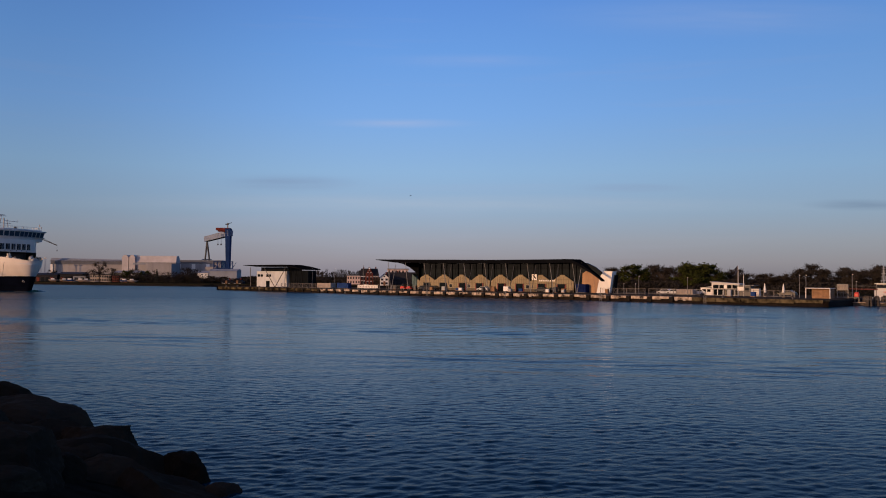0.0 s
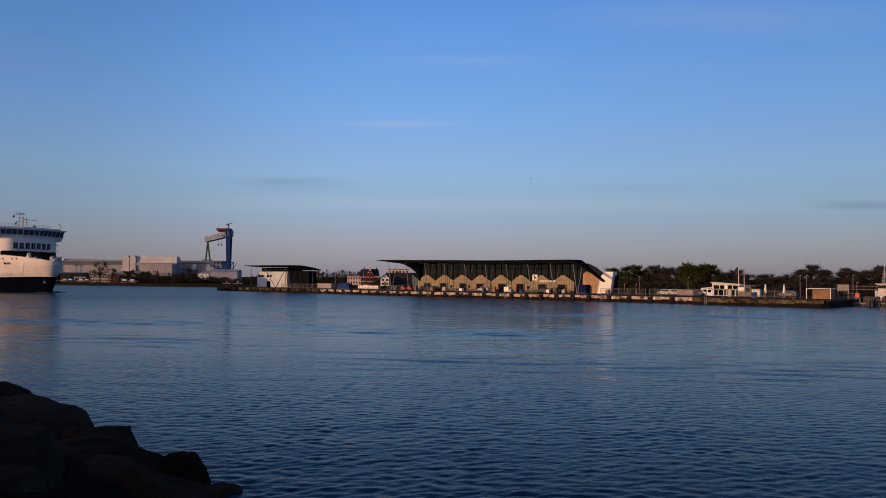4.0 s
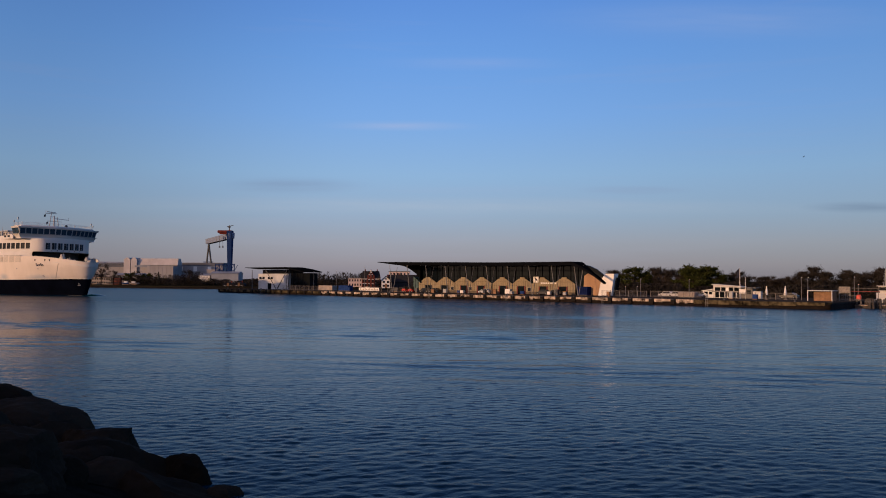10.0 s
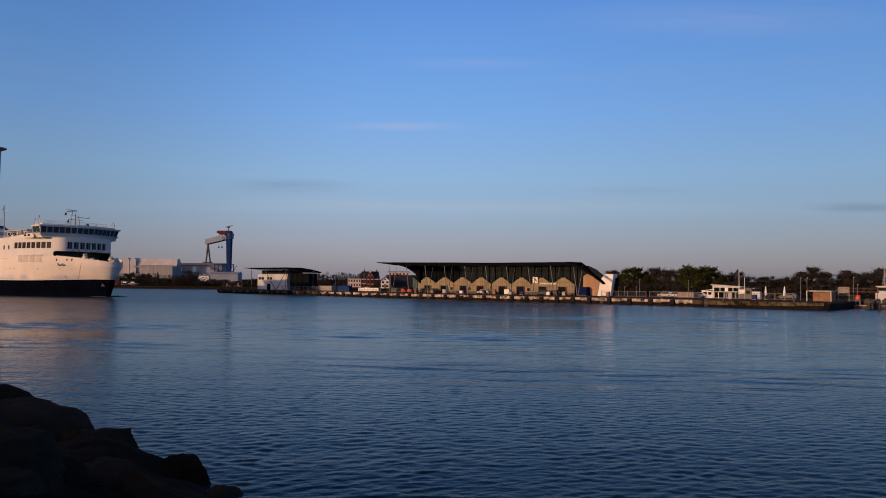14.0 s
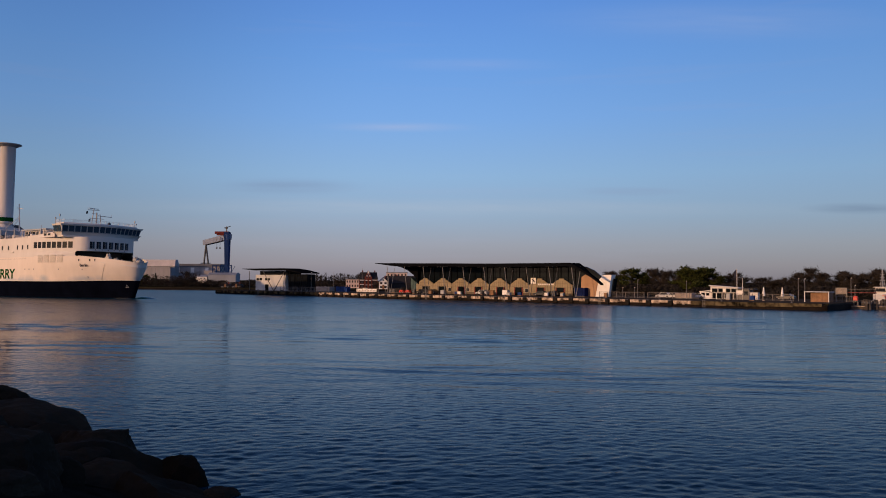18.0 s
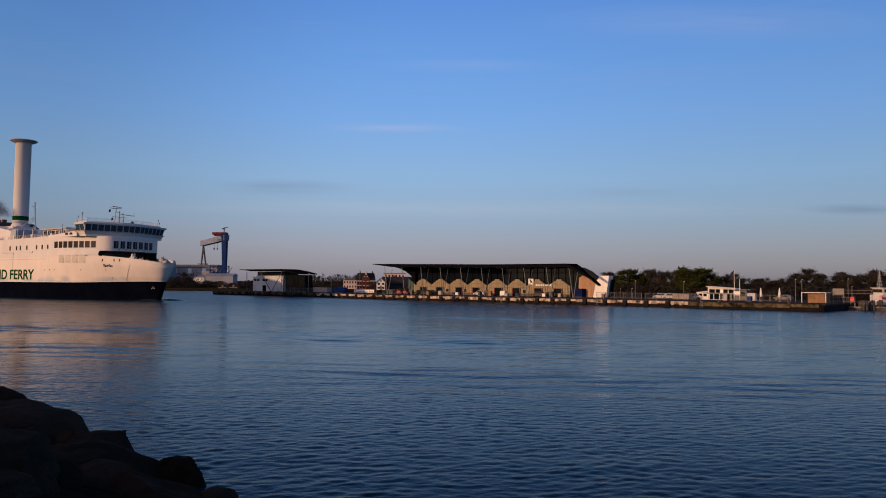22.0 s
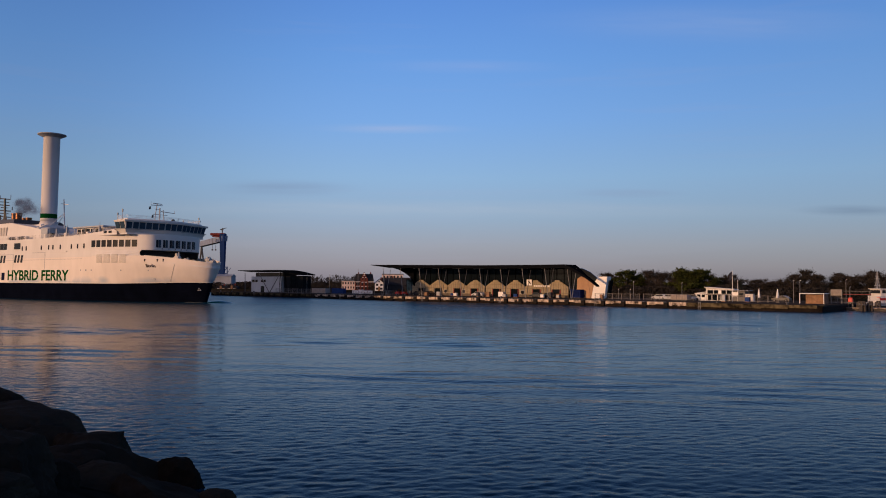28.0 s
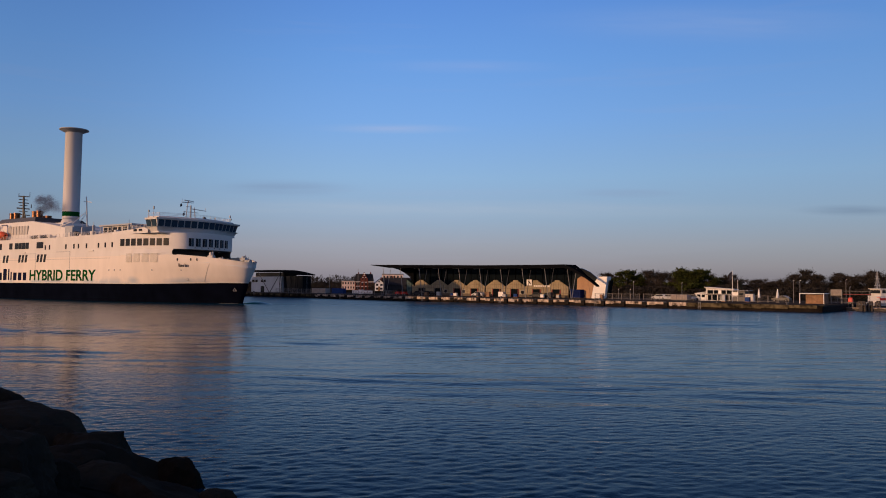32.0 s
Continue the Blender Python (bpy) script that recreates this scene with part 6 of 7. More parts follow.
# ---- houses of the town behind ----
def gable_house(x, y, w, L, h, ridge, turn, wall, roof, label, floors=2, cols=3, group="", dormer=False):
    t = thing("house", label, "house", pose(x, y, QUAY_Z - 0.05, 0, 0, turn), group)
    bm = bmesh.new()
    a = w / 2
    pts = [(-a, 0), (a, 0), (a, h), (0, ridge), (-a, h)]
    lo = [bm.verts.new((px, 0, pz)) for px, pz in pts]
    hi = [bm.verts.new((px, L, pz)) for px, pz in pts]
    bm.faces.new(lo), bm.faces.new(hi[::-1])
    for i in range(5):
        j = (i + 1) % 5
        bm.faces.new((lo[j], lo[i], hi[i], hi[j]))
    part("wall", bm, wall, t)
    for sg in (-1, 1):
        bm = bmesh.new()
        sl = (ridge - h) / a
        q = [(sg * (a + 0.35), h - 0.35 * sl + 0.05), (0, ridge + 0.05), (0, ridge + 0.28), (sg * (a + 0.35), h - 0.35 * sl + 0.25)]
        lo = [bm.verts.new((px, -0.35, pz)) for px, pz in q]
        hi = [bm.verts.new((px, L + 0.35, pz)) for px, pz in q]
        bm.faces.new(lo), bm.faces.new(hi[::-1])
        for i in range(4):
            j = (i + 1) % 4
            bm.faces.new((lo[j], lo[i], hi[i], hi[j]))
        bmesh.ops.recalc_face_normals(bm, faces=bm.faces)
        part("roof", bm, roof, t)
    part("chimney", boxm(-0.35 + a * 0.4, L * 0.6, ridge - 1.2, 0.35 + a * 0.4, L * 0.6 + 0.7, ridge + 0.9), BRICK, t)
    fh = h / floors
    for f in range(floors):
        for c in range(cols):
            cx = -a + w * (c + 0.5) / cols
            ww = min(0.55, w / cols * 0.3)
            win = part("window", boxm(cx - ww, -0.05, fh * f + fh * 0.3, cx + ww, 0.1, fh * f + fh * 0.82), GLASS, t)
            part("frame", boxm(cx - ww - 0.12, -0.03, fh * f + fh * 0.3 - 0.12, cx + ww + 0.12, 0.05, fh * f + fh * 0.3), WHITE_WALL, win)
    part("gable_window", boxm(-0.4, -0.05, h + (ridge - h) * 0.2, 0.4, 0.1, h + (ridge - h) * 0.5), GLASS, t)
    part("door", boxm(-0.5, -0.06, 0, 0.5, 0.1, 2.1), WOOD, t)
    return t


def build_brick_house():
    t = thing("house", "red brick house with steep dark roof and white gable ornaments", "house", pose(-36.2, 400, QUAY_Z - 0.05, 0, 0, 5))
    part("wall", boxm(-4.6, 0.3, 0, 4.6, 9, 4.6), BRICK, t)
    bm = bmesh.new()
    prism(bm, [(-4.9, 0), (4.9, 0), (4.9, 9.3), (-4.9, 9.3)], 4.6, 8.3, taper=[(-4.2, 3.4), (4.2, 3.4), (4.2, 5.6), (-4.2, 5.6)])
    part("roof", bm, SLATE, t, "steep dark slate roof")
    bm = bmesh.new()
    pts = [(-1.8, 0), (1.8, 0), (1.8, 6.0), (1.35, 6.2), (0.75, 7.7), (0.4, 8.0), (0.4, 8.9), (-0.4, 8.9), (-0.4, 8.0), (-0.75, 7.7), (-1.35, 6.2), (-1.8, 6.0)]
    lo = [bm.verts.new((x, -0.1, z)) for x, z in pts]
    hi = [bm.verts.new((x, 3.6, z)) for x, z in pts]
    bm.faces.new(lo), bm.faces.new(hi[::-1])
    for a in range(len(pts)):
        b = (a + 1) % len(pts)
        bm.faces.new((lo[b], lo[a], hi[a], hi[b]))
    gable = part("gable", bm, BRICK, t, "stepped brick gable")
    part("medallion", lathe(bmesh.new(), [(0.1, 0), (0.38, 0.02), (0.38, 0.1), (0.1, 0.12)], 16), WHITE_WALL, gable).matrix_basis = pose(0, -0.1, 8.35, 90, 0, 0)
    for x, z, w, h in ((-0.95, 5.2, 0.5, 1.1), (0.45, 5.2, 0.5, 1.1), (-0.25, 6.6, 0.5, 0.8), (-1.3, 2.6, 0.8, 1.4), (0.5, 2.6, 0.8, 1.4), (-1.3, 0.4, 0.8, 1.4), (0.5, 0.4, 0.8, 1.4)):
        w_ = part("window", boxm(x, -0.16, z, x + w, -0.1, z + h), GLASS, gable)
        part("lintel", boxm(x - 0.1, -0.18, z + h, x + w + 0.1, -0.1, z + h + 0.22), WHITE_WALL, w_)
    for x in (-4.1, -3.0, 2.2, 3.3):
        for z in (0.6, 2.7):
            w_ = part("window", boxm(x, 0.22, z, x + 0.75, 0.3, z + 1.4), GLASS, t)
            part("lintel", boxm(x - 0.1, 0.2, z + 1.4, x + 0.85, 0.3, z + 1.6), WHITE_WALL, w_)
    part("cornice", boxm(-4.75, 0.1, 4.35, 4.75, 0.3, 4.6), DULL_WALL, t)
    for x in (-3.2, 2.9):
        part("chimney", boxm(x, 4.2, 7.6, x + 0.6, 4.9, 9.2), BRICK, t)


build_brick_house()
gable_house(-27.6, 385, 4.2, 9, 3.7, 5.6, 4, WHITE_WALL, SLATE, "white gabled house with dark slate roof", 2, 2)


gable_house(-13, 394, 6.4, 14, 3.0, 6.2, 90, SLATE, SLATE, "long dark grey shed with slate roof beside the terminal", 1, 4)


def block(x, y, w, L, h, turn, wall, label, floors, cols, roof=STEEL, name="apartment_building", winw=0.32):
    t = thing(name, label, "building", pose(x, y, QUAY_Z - 0.05, 0, 0, turn))
    part("wall", boxm(0, 0, 0, w, L, h), wall, t)
    part("roof", boxm(-0.3, -0.3, h, w + 0.3, L + 0.3, h + 0.35), roof, t)
    for f in range(floors):
        for c in range(cols):
            cx = w * (c + 0.5) / cols
            part("window", boxm(cx - w / cols * winw, -0.06, h * (f + 0.28) / floors, cx + w / cols * winw, 0.1, h * (f + 0.78) / floors), GLASS, t)
    return t


block(-51.2, 432, 8.6, 10, 4.6, 3, PINK_WALL, "white flat-roofed building with window bands", 2, 6, winw=0.24)
block(-27.5, 405, 10.5, 8, 8.0, 2, PINK_WALL, "white apartment building behind the terminal", 3, 6, winw=0.24)
for i, x in enumerate((-118.5, -112.5)):
    gable_house(x, 440, 5.6, 8, 0.9, 1.9 + 0.2 * (i % 2), 5, SLATE, SLATE, "low dark boat shed with pale gable edge by the shore", 1, 2, "shore houses")


# ---- shipyard and far shore ----
GZ = QUAY_Z - 0.05


def build_halls():
    t = thing("shipyard_hall", "large pale shipyard hall with twin gabled end bays", "hall", pose(-280, 700, GZ), "shipyard halls")
    for x0, w in ((0.0, 5.6), (6.2, 5.2)):
        bm = bmesh.new()
        pts = [(x0, 0), (x0 + w, 0), (x0 + w, 20.2), (x0 + w * 0.72, 22.0), (x0 + w * 0.28, 22.0), (x0, 20.0)]
        lo = [bm.verts.new((x, 0, z)) for x, z in pts]
        hi = [bm.verts.new((x, 14, z)) for x, z in pts]
        bm.faces.new(lo), bm.faces.new(hi[::-1])
        for i in range(len(pts)):
            j = (i + 1) % len(pts)
            bm.faces.new((lo[j], lo[i], hi[i], hi[j]))
        part("end_bay", bm, YARD_PALE, t, "pale gabled end bay")
    bm = bmesh.new()
    prism(bm, [(11.5, 1.5), (46.5, 1.5), (46.5, 14), (11.5, 14)], 0, 15.6)
    part("main_bay", bm, YARD_WALL, t)
    bm = bmesh.new()
    prism(bm, [(11.5, 1.2), (46.9, 1.2), (46.9, 14), (11.5, 14)], 15.6, 21.4, taper=[(11.5, 3.0), (46.9, 3.0), (46.9, 9), (11.5, 9)])
    part("roof", bm, YARD_PALE, t, "pale steep roof sheeting")
    part("lower_bay", boxm(24.5, -10, 0, 46.8, 1.4, 14.6), YARD_WALL, t, "lower front bay")
    part("eave", boxm(11.4, 0.9, 15.2, 47.0, 1.15, 15.7), STEEL, t)
    part("pipe_bridge", boxm(12, -6, 13.6, 25, -4.5, 15.2), YARD_BLUE, t)
    for i in range(6):
        part("cladding_rib", boxm(26.5 + i * 3.6, -10.12, 0, 26.8 + i * 3.6, -10.0, 14.6), YARD_WALL, t)
    t = thing("shipyard_hall", "long low beige shipyard hall with dark blue-grey roof", "hall", pose(-349, 715, GZ), "shipyard halls")
    part("wall", boxm(0, 0, 0, 70, 40, 16.3), YARD_WALL, t)
    bm = bmesh.new()
    prism(bm, [(-1, -1), (71, -1), (71, 41), (-1, 41)], 16.3, 17.4, taper=[(-1, 2), (71, 8), (71, 34), (-1, 34)])
    bm.verts.ensure_lookup_table()
    for v in bm.verts:
        if v.co.z > 17 and v.co.x < 0:
            v.co.z += 2.2
        elif v.co.z > 17:
            v.co.z += 0.8
    part("roof", bm, YARD_BLUE, t)
    part("fascia", boxm(-0.5, -0.5, 14.0, 70.5, -0.1, 17.3), YARD_ROOF, t, "dark blue-grey fascia")
    part("end_panel", boxm(-0.6, -0.6, 0, 1.6, -0.05, 13.9), WHITE_WALL, t)
    for i in range(11):
        part("pilaster", boxm(3 + i * 6.2, -0.08, 0, 3.5 + i * 6.2, 0.0, 16.2), YARD_WALL, t)
    t = thing("shipyard_hall", "blue-grey shipyard hall with pale lower annex", "hall", pose(-240, 722, GZ), "shipyard halls")
    part("wall", boxm(0, 0, 0, 41, 14, 15.5), YARD_WALL, t)
    part("roof", boxm(-0.5, -0.5, 15.5, 41.5, 14.5, 18.2), YARD_ROOF, t)
    part("annex", boxm(26, -7, 0, 38, 0, 12.2), YARD_WALL, t)
    part("annex", boxm(2, -6, 0, 14, 0, 9.5), YARD_BLUE, t)
    for i in range(9):
        part("bay_panel", boxm(1.5 + i * 4.3, -0.3, 10.4, 4.6 + i * 4.3, 0.0, 14.8), WHITE_WALL if i % 3 == 0 else YARD_WALL, t)
    t = thing("pipe_gantry", "blue steel lattice gantry beside the crane", "gantry", pose(-200, 700, GZ))
    for z in (10.5, 16.2):
        part("beam", boxm(0, 0, z, 17, 1, z + 0.7), CRANE_BLUE, t)
    for i in range(6):
        part("post", boxm(i * 3.3, 0, 0, i * 3.3 + 0.6, 1, 17), CRANE_BLUE, t)
        bm = bmesh.new()
        tube(bm, (i * 3.3 + 0.3, 0.5, 11), (i * 3.3 + 3.3, 0.5, 16), 0.2, seg=6)
        part("brace", bm, CRANE_BLUE, t)
    for x, w, h, mt in ((-186, 22, 8.2, YARD_BLUE), (-196, 9, 6.4, WHITE_WALL), (-262, 20, 6.5, YARD_WALL)):
        t = thing("shed", "low grey-blue shipyard shed near the water", "shed", pose(x, 640, GZ), "shipyard sheds")
        part("wall", boxm(0, 0, 0, w, 14, h), mt, t)
        bm = bmesh.new()
        prism(bm, [(-0.4, -0.4), (w + 0.4, -0.4), (w + 0.4, 14.4), (-0.4, 14.4)], h, h + 1.6, taper=[(-0.4, 6), (w + 0.4, 6), (w + 0.4, 8), (-0.4, 8)])
        part("roof", bm, YARD_BLUE, t)


build_halls()


def build_crane():
    t = thing("gantry_crane", "huge blue shipyard gantry crane with grey girder and red trolley", "crane", pose(-240, 900, GZ))
    a, b = Vector((0.2, 0, 0)), Vector((-54.0, 99, 0))
    d = (b - a).normalized()
    sd = Vector((-d.y, d.x, 0))
    bm = bmesh.new()
    prism(bm, [(-2.0, -3), (1.2, -3), (1.2, 3), (-2.0, 3)], 0, 57.5, taper=[(-3.4, -4.5), (2.2, -4.5), (2.2, 4.5), (-3.4, 4.5)])
    part("fixed_leg", bm, CRANE_BLUE, t, "tapered blue box leg")
    part("bogie", boxm(-4, -14, 0, 4, 14, 3), CRANE_BLUE, t)
    # girder
    bm = bmesh.new()
    p0, p1 = a - d * 4, b + d * 2
    vs = []
    for p, zt in ((p0, 55.2), (p1, 53.2)):
        for s_, z in ((-3, zt - 6.2), (3, zt - 6.2), (3.4, zt), (-3.4, zt)):
            q = p + sd * s_
            vs.append(bm.verts.new((q.x, q.y, z)))
    for f in ((0, 1, 2, 3), (7, 6, 5, 4), (0, 4, 5, 1), (1, 5, 6, 2), (2, 6, 7, 3), (3, 7, 4, 0)):
        bm.faces.new([vs[i] for i in f])
    bmesh.ops.recalc_face_normals(bm, faces=bm.faces)
    part("girder", bm, CRANE_GREY, t, "grey box girder")
    for sg in (-1, 1):
        bm = bmesh.new()
        top = b - d * 2
        foot = top + Vector((sg * 5.6, 3, 0))
        tube(bm, (top.x, top.y, 47.0), (foot.x, foot.y, 0), 1.1, 0.9, 8)
        part("hinged_leg", bm, DARK_STEEL, t, "dark steel hinged leg")
    part("cross_tie", boxm(b.x - 6.5, b.y + 1, 24, b.x + 6, b.y + 2, 25), CRANE_BLUE, t)
    bm = bmesh.new()
    box(bm, -14, -4, 55.4, 1.6, 4, 58.2, bevel=0.4)
    box(bm, -12, -3, 54.0, -2, 3, 55.4)
    part("trolley", bm, CRANE_RED, t, "rusty red trolley house")
    part("cab", boxm(-7, -4.5, 48, -4.8, -2.5, 51), CRANE_GREY, t)
    for x in (-11, -7.4):
        bm = bmesh.new()
        tube(bm, (x, -4.8, 52), (x, -4.8, 40), 0.18, seg=6)
        box(bm, x - 0.7, -5.4, 38.5, x + 0.7, -4.2, 40.2)
        part("hook_block", bm, DARK_STEEL, t)
    bm = bmesh.new()
    tube(bm, (-1.6, 0, 58), (-1.6, 0, 64), 0.7, 0.5, 8)
    tube(bm, (-4.2, 0, 62.3), (3.0, 0, 64.2), 0.5, 0.35, 6)
    box(bm, -3.0, -0.8, 61.5, -0.4, 0.8, 63.0)
    part("top_crane", bm, DARK_STEEL, t, "small maintenance crane on top")


build_crane()

for x, w, h, wm, cols, lab in ((-240.5, 8.0, 3.6, YARD_BLUE, 2, "blue-grey boat shed by the far shore"), (-226.5, 7.5, 4.6, DULL_WALL, 5, "pale two-storey house by the far shore"),
                               (-217.0, 6.0, 4.4, DULL_WALL, 4, "dull beige house by the far shore"), (-208.5, 4.2, 4.0, BRICK, 3, "brick house by the far shore"), (-202.0, 5.5, 2.6, DULL_WALL, 4, "low beige boat shed by the far shore")):
    block(x, 514 - 0.5 * (x + 224), w, 8, h, 0, wm, lab, 1 if h < 3.7 else 2, cols, SLATE, "shore_house", 0.3)
for i, x in enumerate((-262, -256, -246, -241, -232, -227, -196, -190)):
    t = thing("moored_boat", "small dull boat laid up on the far shore", "boat", pose(x, 510 - 0.55 * (x + 224) * 1.0, GZ, 0, 0, 10 * (i % 3)), "laid up boats")
    rows = []
    for z, k in ((0.2, 0.4), (0.7, 0.85), (1.3, 1.0)):
        rows.append([(3.2 * k * math.cos(u) * (1.2 if math.cos(u) > 0 else 1), 1.1 * k * math.sin(u), z) for u in [2 * math.pi * j / 12 for j in range(12)]])
    bm = bmesh.new()
    vr = grid_mesh(bm, rows, True)
    bm.faces.new(vr[-1])
    part("hull", bm, DULL_WALL if i % 3 else BLUE, t)
    part("cabin", boxm(-1.4, -0.7, 1.3, 0.8, 0.7, 2.1), WHITE_WALL, t)
    part("cradle", boxm(-1.6, -0.6, 0, 1.6, 0.6, 0.25), WOOD, t)


for x, w, h in ((-268, 14, 4.4), (-252, 15, 5.0), (-300, 26, 4.0)):
    t = thing("shed", "low dark shed by the far shore", "shed", pose(x, 528, GZ), "shore sheds")
    part("wall", boxm(0, 0, 0, w, 9, h), SLATE, t)
    bm = bmesh.new()
    prism(bm, [(-0.3, -0.4), (w + 0.3, -0.4), (w + 0.3, 9.4), (-0.3, 9.4)], h, h + 1.3, taper=[(-0.3, 3.5), (w + 0.3, 3.5), (w + 0.3, 5.5), (-0.3, 5.5)])
    part("roof", bm, SHIP_DARK, t)
    for i in range(int(w / 3)):
        part("gate", boxm(0.7 + i * 3, -0.08, 0, 2.6 + i * 3, 0.0, 2.8), HALL_DARK if i % 3 else BRICK, t)

# slewing crane and light masts far beyond the ship's path
t = thing("slewing_crane", "dark slewing crane with lowered lattice jib in the shipyard", "crane", pose(-366, 700, GZ))
part("tower", lathe(bmesh.new(), [(2.2, 0), (1.6, 20), (1.5, 38.6)], 8), CRANE_GREY, t)
bm = bmesh.new()
box(bm, -3, -1.6, 38.5, 3.2, 1.6, 41.5)
part("machine_house", bm, SHIP_DARK, t)
bm = bmesh.new()
j0, j1 = Vector((2, 0, 41)), Vector((29, 0, 30.2))
for dz, dy in ((0.5, -0.5), (0.5, 0.5), (-0.5, 0)):
    tube(bm, j0 + Vector((0, dy, dz)), j1 + Vector((0, dy * 0.3, dz * 0.4)), 0.22, 0.16, 5)
for i in range(14):
    p, q_ = j0.lerp(j1, i / 14), j0.lerp(j1, (i + 0.5) / 14)
    tube(bm, p + Vector((0, 0, 0.5)), q_ - Vector((0, 0, 0.5)), 0.12, seg=4)
part("jib", bm, SHIP_DARK, t, "dark lattice jib")
bm = bmesh.new()
tube(bm, (0, 0, 44.5), j1, 0.07, seg=4)
tube(bm, (0, 0, 41), (0, 0, 44.5), 0.3, seg=5)
tube(bm, j1, j1 - Vector((0, 0, 4)), 0.07, seg=4)
tube(bm, j1 - Vector((0, 0, 4.2)), j1 - Vector((0, 0, 5.2)), 0.4, seg=6)
part("hoist_rope", bm, SHIP_DARK, t)
for x in (-351, -347):
    t = thing("light_mast", "tall grey floodlight mast in the shipyard", "mast", pose(x, 700, GZ), "shipyard light masts")
    bm = bmesh.new()
    for e in (-0.6, 0.6):
        tube(bm, (e, 0, 0), (e * 0.8, 0, 18.5), 0.14, seg=5)
    for i in range(9):
        tube(bm, (-0.6, 0, 1 + 2 * i), (0.6, 0, 3 + 2 * i), 0.1, seg=4)
    part("mast", bm, CRANE_GREY, t)
    part("lamp_bar", boxm(-1.2, -0.3, 18.5, 1.2, 0.3, 19.4), SHIP_GREY, t)

bm = bmesh.new()
shore_line = [(-630, 628), (-358, 532.5), (-201, 451.6), (-144, 419.6), (-100, 403.6), (-45, 396.6)]
for (x0, y0), (x1, y1) in zip(shore_line, shore_line[1:]):
    k = max(2, int(math.hypot(x1 - x0, y1 - y0) / 2.2))
    lo = [(x0 + (x1 - x0) * i / k, y0 + (y1 - y0) * i / k) for i in range(k + 1)]
    grid_mesh(bm, [[(x, y - 1.0 + 0.5 * noise.noise((x, y, 0)), -0.6) for x, y in lo], [(x, y + 0.6 * noise.noise((x * 1.7, y, 3)), 0.9 + 0.3 * noise.noise((x, y, 5))) for x, y in lo], [(x + 1, y + 2.5, GZ + 0.12 + 0.25 * noise.noise((x, y, 8))) for x, y in lo], [(x + 3, y + 7, GZ + 0.03) for x, y in lo]])
tagged(part("shore_riprap", bm, FAR_SHORE, None), "dark stony edge of the far shore", "shore", kind="structure")


